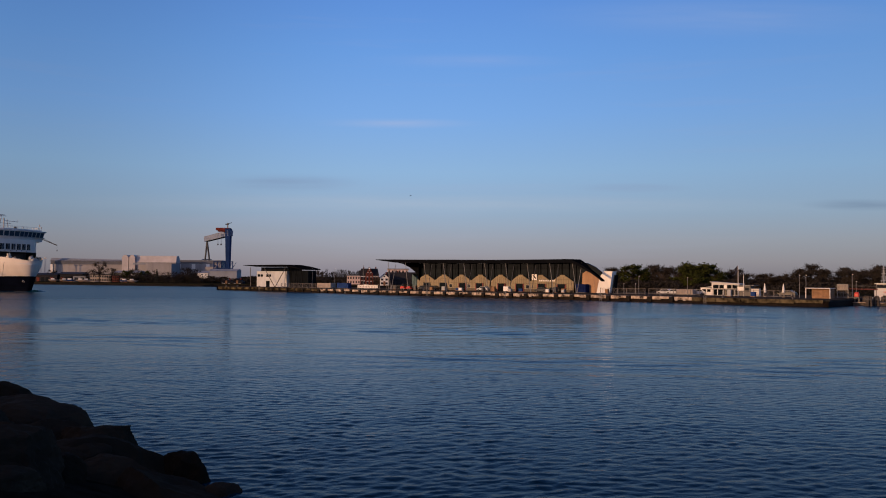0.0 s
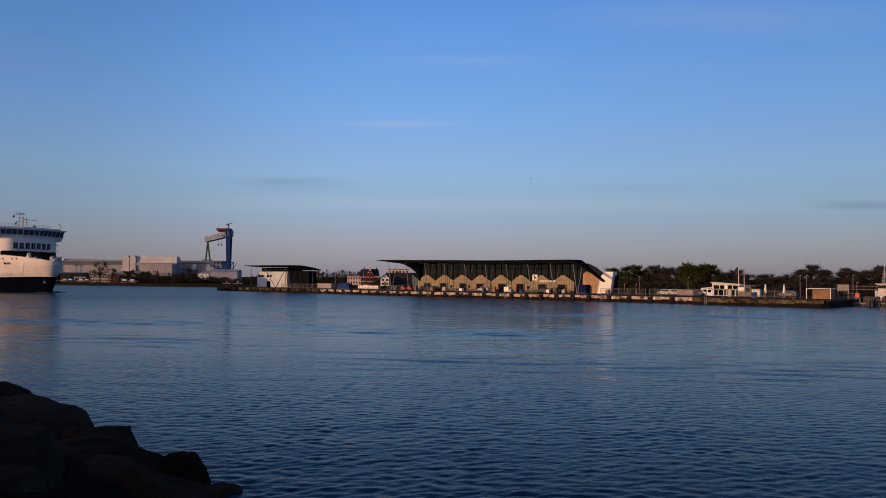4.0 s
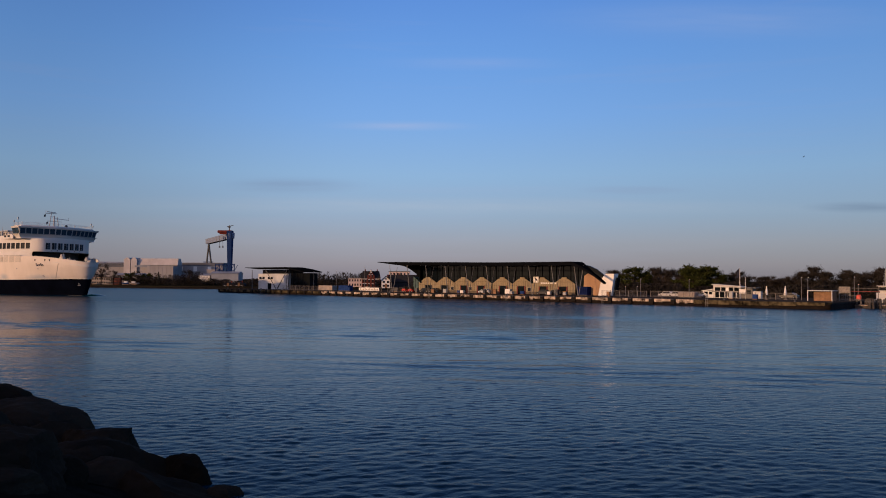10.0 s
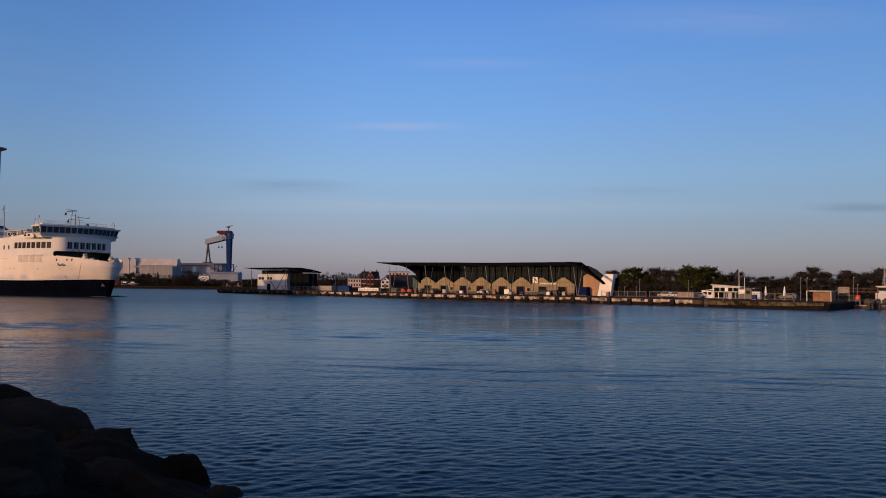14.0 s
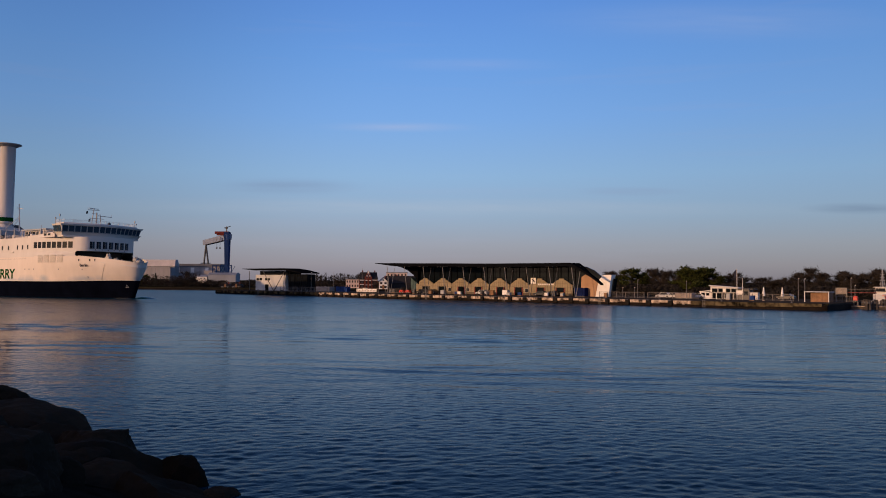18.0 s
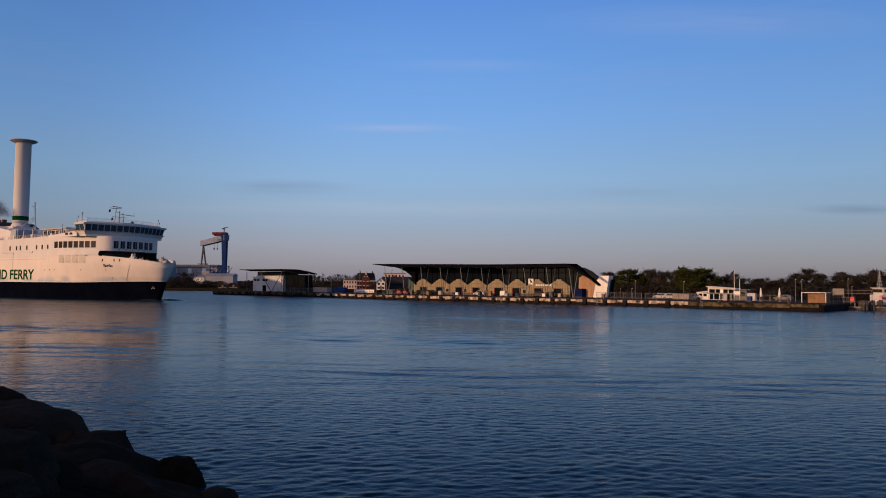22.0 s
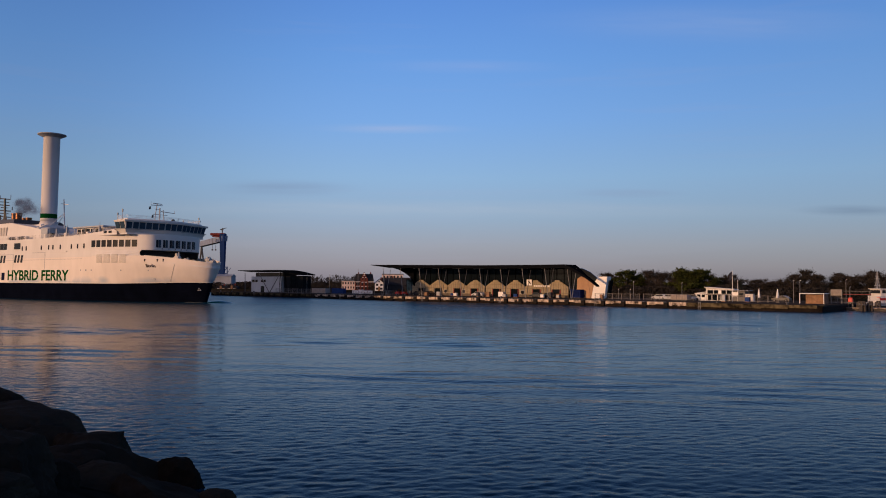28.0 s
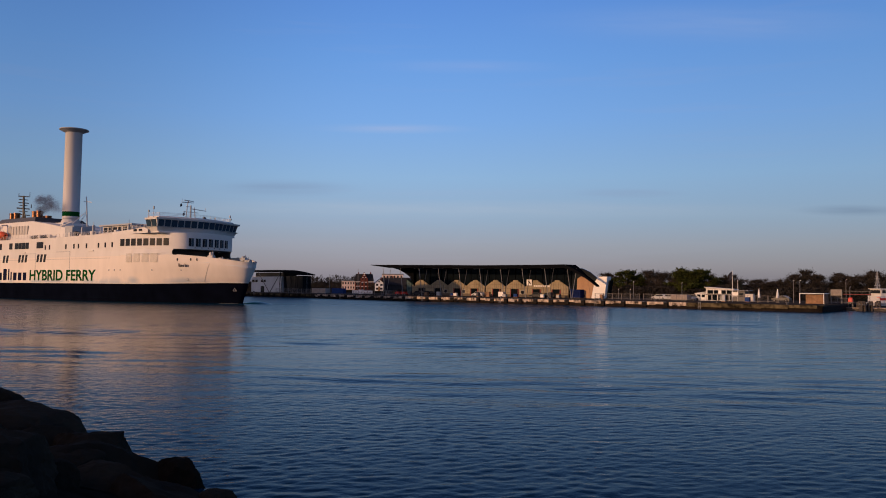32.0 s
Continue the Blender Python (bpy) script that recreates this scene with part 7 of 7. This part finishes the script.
# ---- trees ----
def crown_mesh(seed, kind):
    """Twigs or leaves scattered through a handful of lobes; unit crown: 1 high, 1 wide, base at 0."""
    r = np.random.RandomState(seed)
    lobes = []
    if kind == "conifer":
        for i in range(11):
            z = 0.06 + i * 0.085
            w = 0.5 * (1 - z) + 0.03
            for _ in range(4):
                a = r.uniform(0, 6.28)
                lobes.append((0.45 * w * math.cos(a), 0.45 * w * math.sin(a), z, 0.62 * w, 0.07))
    else:
        for i in range(32):
            a, q = r.uniform(0, 6.28), 0.38 * r.uniform(0.02, 1) ** 0.6
            z = r.uniform(0.14, 0.9)
            k = 1.12 * math.sqrt(max(0.08, 1 - ((z - 0.42) / 0.58) ** 2))
            lobes.append((q * k * math.cos(a), q * k * math.sin(a), z, r.uniform(0.10, 0.20), r.uniform(0.08, 0.16)))
    n = {"bare": 7400, "leaf": 8000, "conifer": 4200, "poplar": 1700}[kind]
    L = np.array(lobes)
    pick = r.randint(0, len(L), n)
    d = r.normal(size=(n, 3))
    d /= np.linalg.norm(d, axis=1)[:, None]
    rad = np.minimum(np.abs(r.normal(size=n)) * 0.52 + 0.05, 1.25)
    c = L[pick, :3] + d * np.stack([L[pick, 3], L[pick, 3], L[pick, 4]], 1) * rad[:, None]
    if kind in ("bare", "poplar"):
        ln, wd = r.uniform(0.03, 0.085, n), r.uniform(0.0028, 0.0060, n)
        ax = d * 0.7 + r.normal(size=(n, 3)) * 0.35 + np.array([0, 0, 0.45])
    else:
        ln, wd = r.uniform(0.018, 0.04, n), r.uniform(0.012, 0.026, n)
        ax = r.normal(size=(n, 3))
    ax /= np.linalg.norm(ax, axis=1)[:, None]
    sd = np.cross(ax, r.normal(size=(n, 3)))
    sd /= np.linalg.norm(sd, axis=1)[:, None]
    v = np.empty((n, 4, 3))
    v[:, 0] = c - ax * ln[:, None] / 2 - sd * wd[:, None]
    v[:, 1] = c - ax * ln[:, None] / 2 + sd * wd[:, None]
    v[:, 2] = c + ax * ln[:, None] / 2 + sd * wd[:, None] * 0.5
    v[:, 3] = c + ax * ln[:, None] / 2 - sd * wd[:, None] * 0.5
    me = bpy.data.meshes.new("crown")
    me.from_pydata(v.reshape(-1, 3).tolist(), [], np.arange(4 * n).reshape(n, 4).tolist())
    me.materials.append({"bare": TWIG, "leaf": LEAF, "conifer": LEAF_DARK, "poplar": TWIG}[kind])
    # limbs that reach into the lobes
    bm = bmesh.new()
    tube(bm, (0, 0, -0.22), (0.01, 0.0, 0.3), 0.028, 0.018, 7)
    if kind == "conifer":
        tube(bm, (0.01, 0, 0.3), (0, 0, 0.95), 0.018, 0.003, 6)
    else:
        for lx, ly, lz, _, _ in lobes:
            j = (0.2 * lx, 0.2 * ly, 0.12 + 0.4 * lz)
            tube(bm, (0.01 * lx, 0.01 * ly, 0.05 + 0.25 * lz), j, 0.014, 0.010, 5)
            tube(bm, j, (lx, ly, lz), 0.010, 0.004, 5)
            for _ in range(3):
                e = r.normal(size=3) * 0.05
                tube(bm, (0.7 * lx + 0.3 * j[0], 0.7 * ly + 0.3 * j[1], 0.7 * lz + 0.3 * j[2]), (lx + e[0], ly + e[1], lz + abs(e[2])), 0.005, 0.002, 4)
    tm = bpy.data.meshes.new("trunk")
    bm.to_mesh(tm)
    bm.free()
    tm.materials.append(BARK)
    return me, tm


TREES = {k: [crown_mesh(31 * i + j, k) for i in range(4)] for j, k in enumerate(("bare", "leaf", "conifer", "poplar"))}
LABEL = {"poplar": "bare tree with thin grey-brown twigs", "bare": "bare brown tree with budding twigs in early spring", "leaf": "broad tree with fresh green spring leaves", "conifer": "dark green conifer among bare trees"}
tree_rng = random.Random(77)


def tree(x, y, h, w, kind, z=GZ, group="park trees"):
    me, tm = tree_rng.choice(TREES[kind])
    t = thing("tree", LABEL[kind], "tree", pose(x, y, z, 0, 0, tree_rng.uniform(0, 360)), group)
    sc = Matrix.Diagonal((w, w, h / 1.05, 1))
    lift = 0.14 * h
    again("trunk", tm, t, Matrix.Translation((0, 0, lift)) @ sc)
    again("crown", me, t, Matrix.Translation((0, 0, lift * 0.6)) @ sc)
    return t


# the park behind the quay: along s, inland d, height, width
for s, d, h, w, k in ((128, 88, 7.4, 8, "bare"), (121, 96, 9.3, 11, "bare"), (132, 92, 7.6, 8, "bare"), (136, 86, 9.9, 11, "leaf"), (138, 90, 9.0, 8, "leaf"), (146, 90, 9.6, 9.5, "bare"),
                      (143.2, 93, 10.4, 3.2, "conifer"), (150, 94, 9.4, 10, "bare"), (154.5, 90, 7.6, 7, "bare"), (159, 86, 10.6, 12.5, "leaf"), (164, 86, 10.0, 11, "leaf"), (161.5, 84, 9.0, 10, "leaf"), (170.5, 92, 8.2, 9, "bare"),
                      (173.5, 90, 6.4, 7, "bare"), (178.4, 84, 6.9, 6.0, "conifer"), (183, 90, 6.3, 9, "bare"), (188, 92, 6.6, 10, "bare"), (192.5, 90, 8.4, 9, "bare"), (196.5, 92, 9.8, 10, "bare"),
                      (201, 90, 7.9, 9, "bare"), (206, 94, 7.8, 9, "bare"), (210.5, 90, 8.0, 9, "bare"), (215, 92, 8.4, 10, "bare"), (219.5, 90, 8.3, 9, "bare"), (224, 92, 8.6, 10, "bare"), (229, 94, 9, 10, "bare"),
                      (234, 92, 8.6, 10, "bare"), (186, 104, 8.0, 10, "bare"), (194, 108, 8.6, 8, "bare"), (204, 110, 9.0, 10, "bare"), (212, 108, 9.6, 11, "bare"), (222, 110, 10, 11, "bare"), (176, 106, 8.6, 10, "bare"),
                      (156, 108, 9.2, 9, "bare"), (167, 106, 9.0, 9, "bare"), (147, 108, 10.4, 11, "bare"), (134, 108, 10, 11, "bare"), (241, 96, 9, 10, "bare"), (247, 94, 9, 10, "bare")):
    x, y = qxy(s, d)
    h *= 0.90 * float(np.interp(s, (165, 172, 188, 192, 200, 205), (1, 0.82, 0.80, 1.0, 1.02, 0.98)))
    tree(x, y, h + tree_rng.uniform(-0.3, 0.3), w * (1.22 if k != "conifer" else 1), k)


def shrubs(name, pts, h, w, label, seed, material=TWIG):
    """One belt of low bushes along a line: leaf and twig flakes in lumps."""
    r = np.random.RandomState(seed)
    vs = []
    for (x0, y0), (x1, y1) in zip(pts, pts[1:]):
        L = math.hypot(x1 - x0, y1 - y0)
        n = int(L * 190)
        u = r.uniform(0, 1, n)
        lump = 0.62 + 0.38 * np.sin(u * L / 2.3 + r.uniform(0, 6)) * np.sin(u * L / 5.1)
        q = r.uniform(0, 1, n) ** 0.8
        c = np.stack([x0 + (x1 - x0) * u, y0 + (y1 - y0) * u, q * h * lump], 1)
        c[:, 0] += r.normal(size=n) * w * 0.35
        c[:, 1] += r.normal(size=n) * w * 0.35
        ax = r.normal(size=(n, 3))
        ax /= np.linalg.norm(ax, axis=1)[:, None]
        sd = np.cross(ax, r.normal(size=(n, 3)))
        sd /= np.linalg.norm(sd, axis=1)[:, None]
        a, b = r.uniform(0.15, 0.4, n)[:, None], r.uniform(0.1, 0.25, n)[:, None]
        vs.append(np.stack([c - ax * a, c + sd * b, c + ax * a, c - sd * b], 1))
    v = np.concatenate(vs)
    n = len(v)
    me = bpy.data.meshes.new(name)
    me.from_pydata(v.reshape(-1, 3).tolist(), [], np.arange(4 * n).reshape(n, 4).tolist())
    me.materials.append(material)
    ob = new(name, me)
    ob.matrix_basis = pose(0, 0, GZ)
    return tagged(ob, label, "shrubs", kind="stuff")


shrubs("park_shrubs", [qxy(112, 84), qxy(150, 82), qxy(200, 82), qxy(255, 84)], 4.0, 4.0, "dark belt of bare bushes under the park trees", 3, TWIG_FAR)
shrubs("park_shrubs", [qxy(112, 102), qxy(150, 100), qxy(200, 100), qxy(265, 104)], 5.0, 5.0, "dark belt of bare bushes under the park trees", 8, TWIG_FAR)
shrubs("shore_shrubs", [(-212, 512), (-170, 490), (-143, 478)], 6.6, 5.0, "dark belt of bushes along the far shore", 5, TWIG_FAR)
shrubs("shore_shrubs", [(-330, 570), (-262, 535), (-200, 512), (-150, 490), (-100, 470)], 4.4, 4.0, "dark belt of bushes along the far shore", 6, TWIG_FAR)
shrubs("hall_shrubs", [(-33, 394), (-12, 394)], 5.0, 2.0, "dark hedge beside the terminal hall", 12)
shrubs("town_shrubs", [(-92, 470), (-40, 462)], 4.0, 4.0, "bare bushes behind the pavilion", 9)

# far shore
for x, y, h, w, k in ((-219, 512, 14.0, 13, "bare"), (-212, 514, 9, 9, "bare"), (-198, 506, 9.5, 10, "leaf"), (-191, 500, 11, 11, "bare"), (-185, 500, 9, 10, "leaf"), (-178, 494, 9.5, 10, "bare"), (-174.5, 490, 10, 4, "conifer"), (-168, 488, 8.5, 9, "bare"),
                      (-161, 488, 9.6, 10, "bare"), (-154, 484, 11.4, 11, "bare"), (-149.5, 482, 12.0, 11, "bare"), (-143, 478, 10, 10, "bare"), (-136, 474, 8, 9, "bare"), (-129, 472, 7, 9, "bare"), (-228, 520, 8, 9, "bare"), (-259, 532, 9, 9, "bare"), (-122, 470, 6, 8, "bare")):
    tree(x, y, h * (0.55 if x > -146 else 0.8 if x > -212 else 1.0), w, "poplar" if k == "bare" else k, group="far shore trees")
# bare poplars behind the pavilion
for i in range(42):
    x = -82 + i * 1.03 + tree_rng.uniform(-0.6, 0.6)
    tree(x, 478 + tree_rng.uniform(-6, 6), tree_rng.uniform(5.6, 9.0), tree_rng.uniform(2.6, 4.2), "poplar", group="bare poplars")


# ---- the near bank ----
BANK = [(-160, 120), (-70, 72), (-40, 50.5), (-23, 36.5), (-13, 27.8), (-6.0, 20.8), (-2.5, 16.5), (4, 12), (15, 7), (40, -2), (140, -40)]


def bank_distance(x, y):
    """Metres behind the waterline; negative over the water."""
    best, sign = 1e9, 1
    for (x0, y0), (x1, y1) in zip(BANK, BANK[1:]):
        dx, dy = x1 - x0, y1 - y0
        u = max(0, min(1, ((x - x0) * dx + (y - y0) * dy) / (dx * dx + dy * dy)))
        d = math.hypot(x - x0 - u * dx, y - y0 - u * dy)
        if d < best:
            best, sign = d, 1 if dx * (y - y0) - dy * (x - x0) < 0 else -1
    return best * sign


def bank_height(x, y):
    d = bank_distance(x, y)
    z = -0.5 + 0.36 * (d + 1.5)
    z = min(z, 3.9 + 0.02 * d)
    # an unseen dyke behind, added to keep the low sun off the boulders
    k = max(0.0, min(1.0, (d - 12) / 13)) * max(0.0, min(1.0, (-x - 8) / 12))
    return max(z + 10.5 * k * k * (3 - 2 * k), -2.0)


def build_bank():
    xs = [-150, -120, -95, -75, -60, -50, -42] + [-36 + i * 1.0 for i in range(41)] + [6, 9, 13, 18, 25, 35, 50, 80, 130]
    ys = [-90, -60, -40, -25, -15, -8, -4] + [i * 1.0 for i in range(0, 42)] + [44, 48, 54, 62, 72, 85, 100, 120]
    rows = []
    for y in ys:
        rows.append([(x, y, bank_height(x, y) + 0.12 * noise.noise((x * 0.6, y * 0.6, 1))) for x in xs])
    bm = bmesh.new()
    grid_mesh(bm, rows)
    kill = [f for f in bm.faces if all(v.co.z < -1.4 for v in f.verts)]
    bmesh.ops.delete(bm, geom=kill, context="FACES")
    tagged(part("bank", bm, SHORE, None, smooth=True), "earth and gravel near bank, dark with shade, unseen dyke behind", "ground", kind="structure")


build_bank()


def boulder_mesh(seed):
    """A split block: a ball cut by a few large planes, with a rough broken skin."""
    bm = bmesh.new()
    bmesh.ops.create_icosphere(bm, subdivisions=5, radius=1.0)
    r = random.Random(seed)
    cuts = []
    for _ in range(11):
        n = Vector((r.gauss(0, 1), r.gauss(0, 1), r.gauss(0, 0.9))).normalized()
        cuts.append((n, r.uniform(0.62, 0.9)))
    for v in bm.verts:
        for n, d in cuts:
            e = v.co.dot(n) - d
            if e > 0:
                v.co -= n * e * 0.97
        c = v.co * 1.0
        v.co += c.normalized() * (0.10 * noise.noise(c * 1.5 + Vector((seed, 0, 0))) + 0.045 * noise.noise(c * 4.5) + 0.03 * noise.noise(c * 11) + 0.014 * noise.noise(c * 25))
    me = bpy.data.meshes.new("boulder")
    bm.to_mesh(me)
    bm.free()
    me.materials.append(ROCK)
    return me


BOULDERS = [boulder_mesh(i) for i in range(7)]


def boulder(x, y, z, rx, rz, i, turn=None, lean=0):
    ob = new("boulder", BOULDERS[i % 7])
    ob.matrix_basis = pose(x, y, z, 0, lean, 0) @ pose(0, 0, 0, 0, 0, 53 * i if turn is None else turn) @ Matrix.Diagonal((rx, rx * (0.9 + 0.2 * ((i * 7) % 5) / 5), rz, 1))
    return tagged(ob, "weathered granite boulder of the shore riprap, shade in its dark colour", "boulder", "shore boulders")


# the outer row along the water: place, half width, half height, shape, lean
for x, y, z, rx, rz, i, lean in (
        (-18.15, 33.12, 0.41, 1.64, 1.16, 0, 14), (-16.93, 31.83, 0.47, 0.83, 0.88, 3, 0), (-14.45, 28.98, 0.62, 2.00, 0.98, 1, 14), (-13.25, 26.22, 0.78, 1.78, 1.15, 2, 8), (-10.52, 24.38, 0.68, 1.45, 0.98, 5, -8),
        (-9.22, 21.62, -0.48, 2.79, 2.04, 4, 12), (-7.15, 22.36, 0.02, 1.00, 1.11, 6, 20), (-5.75, 20.98, 0.10, 0.62, 0.52, 2, 0), (-12.06, 22.08, 0.52, 1.06, 1.41, 3, 0), (-8.20, 22.08, -0.29, 1.41, 1.06, 1, 22),
        (-11.96, 24.84, 0.75, 1.14, 0.78, 4, 0), (-16.19, 29.44, 0.57, 1.56, 1.04, 5, 8), (-15.27, 26.68, 0.75, 1.77, 1.04, 6, 0), (-6.9, 19.95, -0.06, 2.0, 1.3, 5, 14)):
    boulder(x, y, z, rx, rz, i, 40 * i, lean)
rng = random.Random(99)
for i in range(130):
    u = rng.random()
    k = rng.randrange(2, 8)
    (x0, y0), (x1, y1) = BANK[k], BANK[k + 1]
    x, y = x0 + (x1 - x0) * u, y0 + (y1 - y0) * u
    off = rng.uniform(0.8, 8.0)
    L = math.hypot(x1 - x0, y1 - y0)
    x, y = x + (y1 - y0) / L * off, y - (x1 - x0) / L * off
    if math.hypot(x, y) < 5 or (x > -8.5 and y > 13):
        continue
    r = rng.uniform(0.9, 1.8)
    boulder(x, y, bank_height(x, y) - 0.35 + 0.1 * r, r, r * rng.uniform(0.45, 0.65), i + 3)


# ---- smoke and a bird ----
def build_smoke():
    """A thin cloud of fine soot flakes in a few lumps that drift over the funnel."""
    t = thing("exhaust_smoke", "thin grey-blue cloud of exhaust smoke over the funnel", "smoke")
    r = np.random.RandomState(13)
    bits = []
    lumps = [(-89.6, 27.1, 0.5, 0.5, 60), (-87.4, 27.5, 0.7, 0.6, 90), (-89.0, 27.8, 0.8, 0.7, 130), (-88.0, 28.6, 1.2, 0.9, 170), (-86.2, 29.3, 1.8, 1.2, 300), (-84.2, 29.6, 2.0, 1.5, 420), (-82.2, 29.5, 2.0, 1.4, 360), (-80.4, 29.0, 1.6, 1.2, 220),
             (-85.5, 31.2, 1.8, 0.9, 200), (-88.2, 31.4, 1.4, 0.6, 90), (-83.0, 31.6, 1.5, 0.8, 120), (-79.0, 28.0, 1.5, 1.0, 120), (-77.0, 27.4, 1.4, 0.7, 60), (-89.4, 31.0, 1.6, 1.0, 220), (-87.0, 31.2, 1.8, 1.1, 300), (-86.5, 28.2, 1.2, 0.8, 130)]
    for x, z, sx, sz, n in lumps:
        n *= 16
        sx, sz, z = sx * 1.25, sz * 1.3, z - 1.1
        c = r.normal(size=(n, 3)) * np.array([sx, 1.0, sz]) * 0.55
        a = r.normal(size=(n, 3))
        b = np.cross(a, r.normal(size=(n, 3)))
        ln = r.uniform(0.022, 0.045, n)[:, None]
        a *= ln / np.linalg.norm(a, axis=1)[:, None]
        b *= ln / np.linalg.norm(b, axis=1)[:, None]
        v = np.stack([c - a - b * 0.6, c + a - b * 0.6, c + b], 1)
        me = bpy.data.meshes.new("puff")
        me.from_pydata(v.reshape(-1, 3).tolist(), [], np.arange(3 * n).reshape(n, 3).tolist())
        me.materials.append(SMOKE)
        p = (x * SHIP_SIZE, (-5.0 + r.uniform(-0.4, 0.4)) * SHIP_SIZE, (z - 0.5) * SHIP_SIZE)
        bits.append((again("puff", me, t, pose(*p)), p, r.uniform(0.5, 1.0), r.uniform(-30, 30)))
    return t, bits


smoke, puffs = build_smoke()


def build_bird():
    t = thing("gull", "small dark gull gliding over the harbour", "bird")
    bm = bmesh.new()
    rows = []
    for i in range(9):
        u = i / 8
        w = 0.075 * math.sin(math.pi * (0.08 + 0.9 * u)) + 0.008
        rows.append([(0.28 - 0.56 * u, w * math.cos(a), w * 0.85 * math.sin(a)) for a in [2 * math.pi * j / 8 for j in range(8)]])
    grid_mesh(bm, rows, True)
    part("body", bm, SHIP_DARK, t, smooth=True)
    bm = bmesh.new()
    prism(bm, [(-0.24, -0.05), (-0.24, 0.05), (-0.38, 0.09), (-0.38, -0.09)][::-1], -0.008, 0.008)
    part("tail", bm, SHIP_DARK, t)
    wings = []
    for sg in (-1, 1):
        bm = bmesh.new()
        pts = [(0.10, 0.0), (0.14, 0.25), (0.02, 0.58), (-0.04, 0.56), (0.0, 0.25), (-0.09, 0.0)]
        pts = [(x, y * sg) for x, y in pts]
        prism(bm, pts if sg < 0 else pts[::-1], -0.008, 0.012)
        bmesh.ops.recalc_face_normals(bm, faces=bm.faces)
        w = part("wing", bm, SHIP_DARK, t)
        w.matrix_basis = pose(0, 0.04 * sg, 0.03)
        wings.append((w, sg))
    return t, wings


gull, gull_wings = build_bird()


# ---- moving things ----
def motions():
    """All that moves: the ferry with its smoke, the drifting water, a gull and its wings."""
    path = [(t, pose(x * SHIP_SIZE, y * SHIP_SIZE, EYE[2] * (1 - SHIP_SIZE), -0.9, 0, r)) for t, x, y, r in SHIP_ROWS]
    walk(ferry, path)
    walk(smoke, path)
    for o, p, rise, turn in puffs:
        walk(o, [(0, pose(p[0], p[1], p[2], 0, 0, -turn)), (16, pose(p[0] + 0.3 * rise, p[1], p[2] + 0.5 * rise, turn * 0.4, 0, 0)), (32, pose(p[0] + 0.6 * rise, p[1], p[2] + rise, turn, 0, turn))])
    walk(water, [(0, pose(0, 0, WATER_Z)), (32, pose(-5.0, -9.0, WATER_Z))])
    walk(gull, [(0, pose(-10.3, 260, 32.4, 0, 0, 0)), (6, pose(53.9, 260, 41.4, 0, -6, 0)), (9, pose(101.2, 260, 45.4, 0, -5, 0)), (32, pose(470, 300, 62, 0, -3, 6))])
    for w, sg in gull_wings:
        walk(w, [(i * 0.2, pose(0, 0.04 * sg, 0.03, sg * (12 + 26 * math.sin(i * 2.4)), 0, 0)) for i in range(161)])


motions()
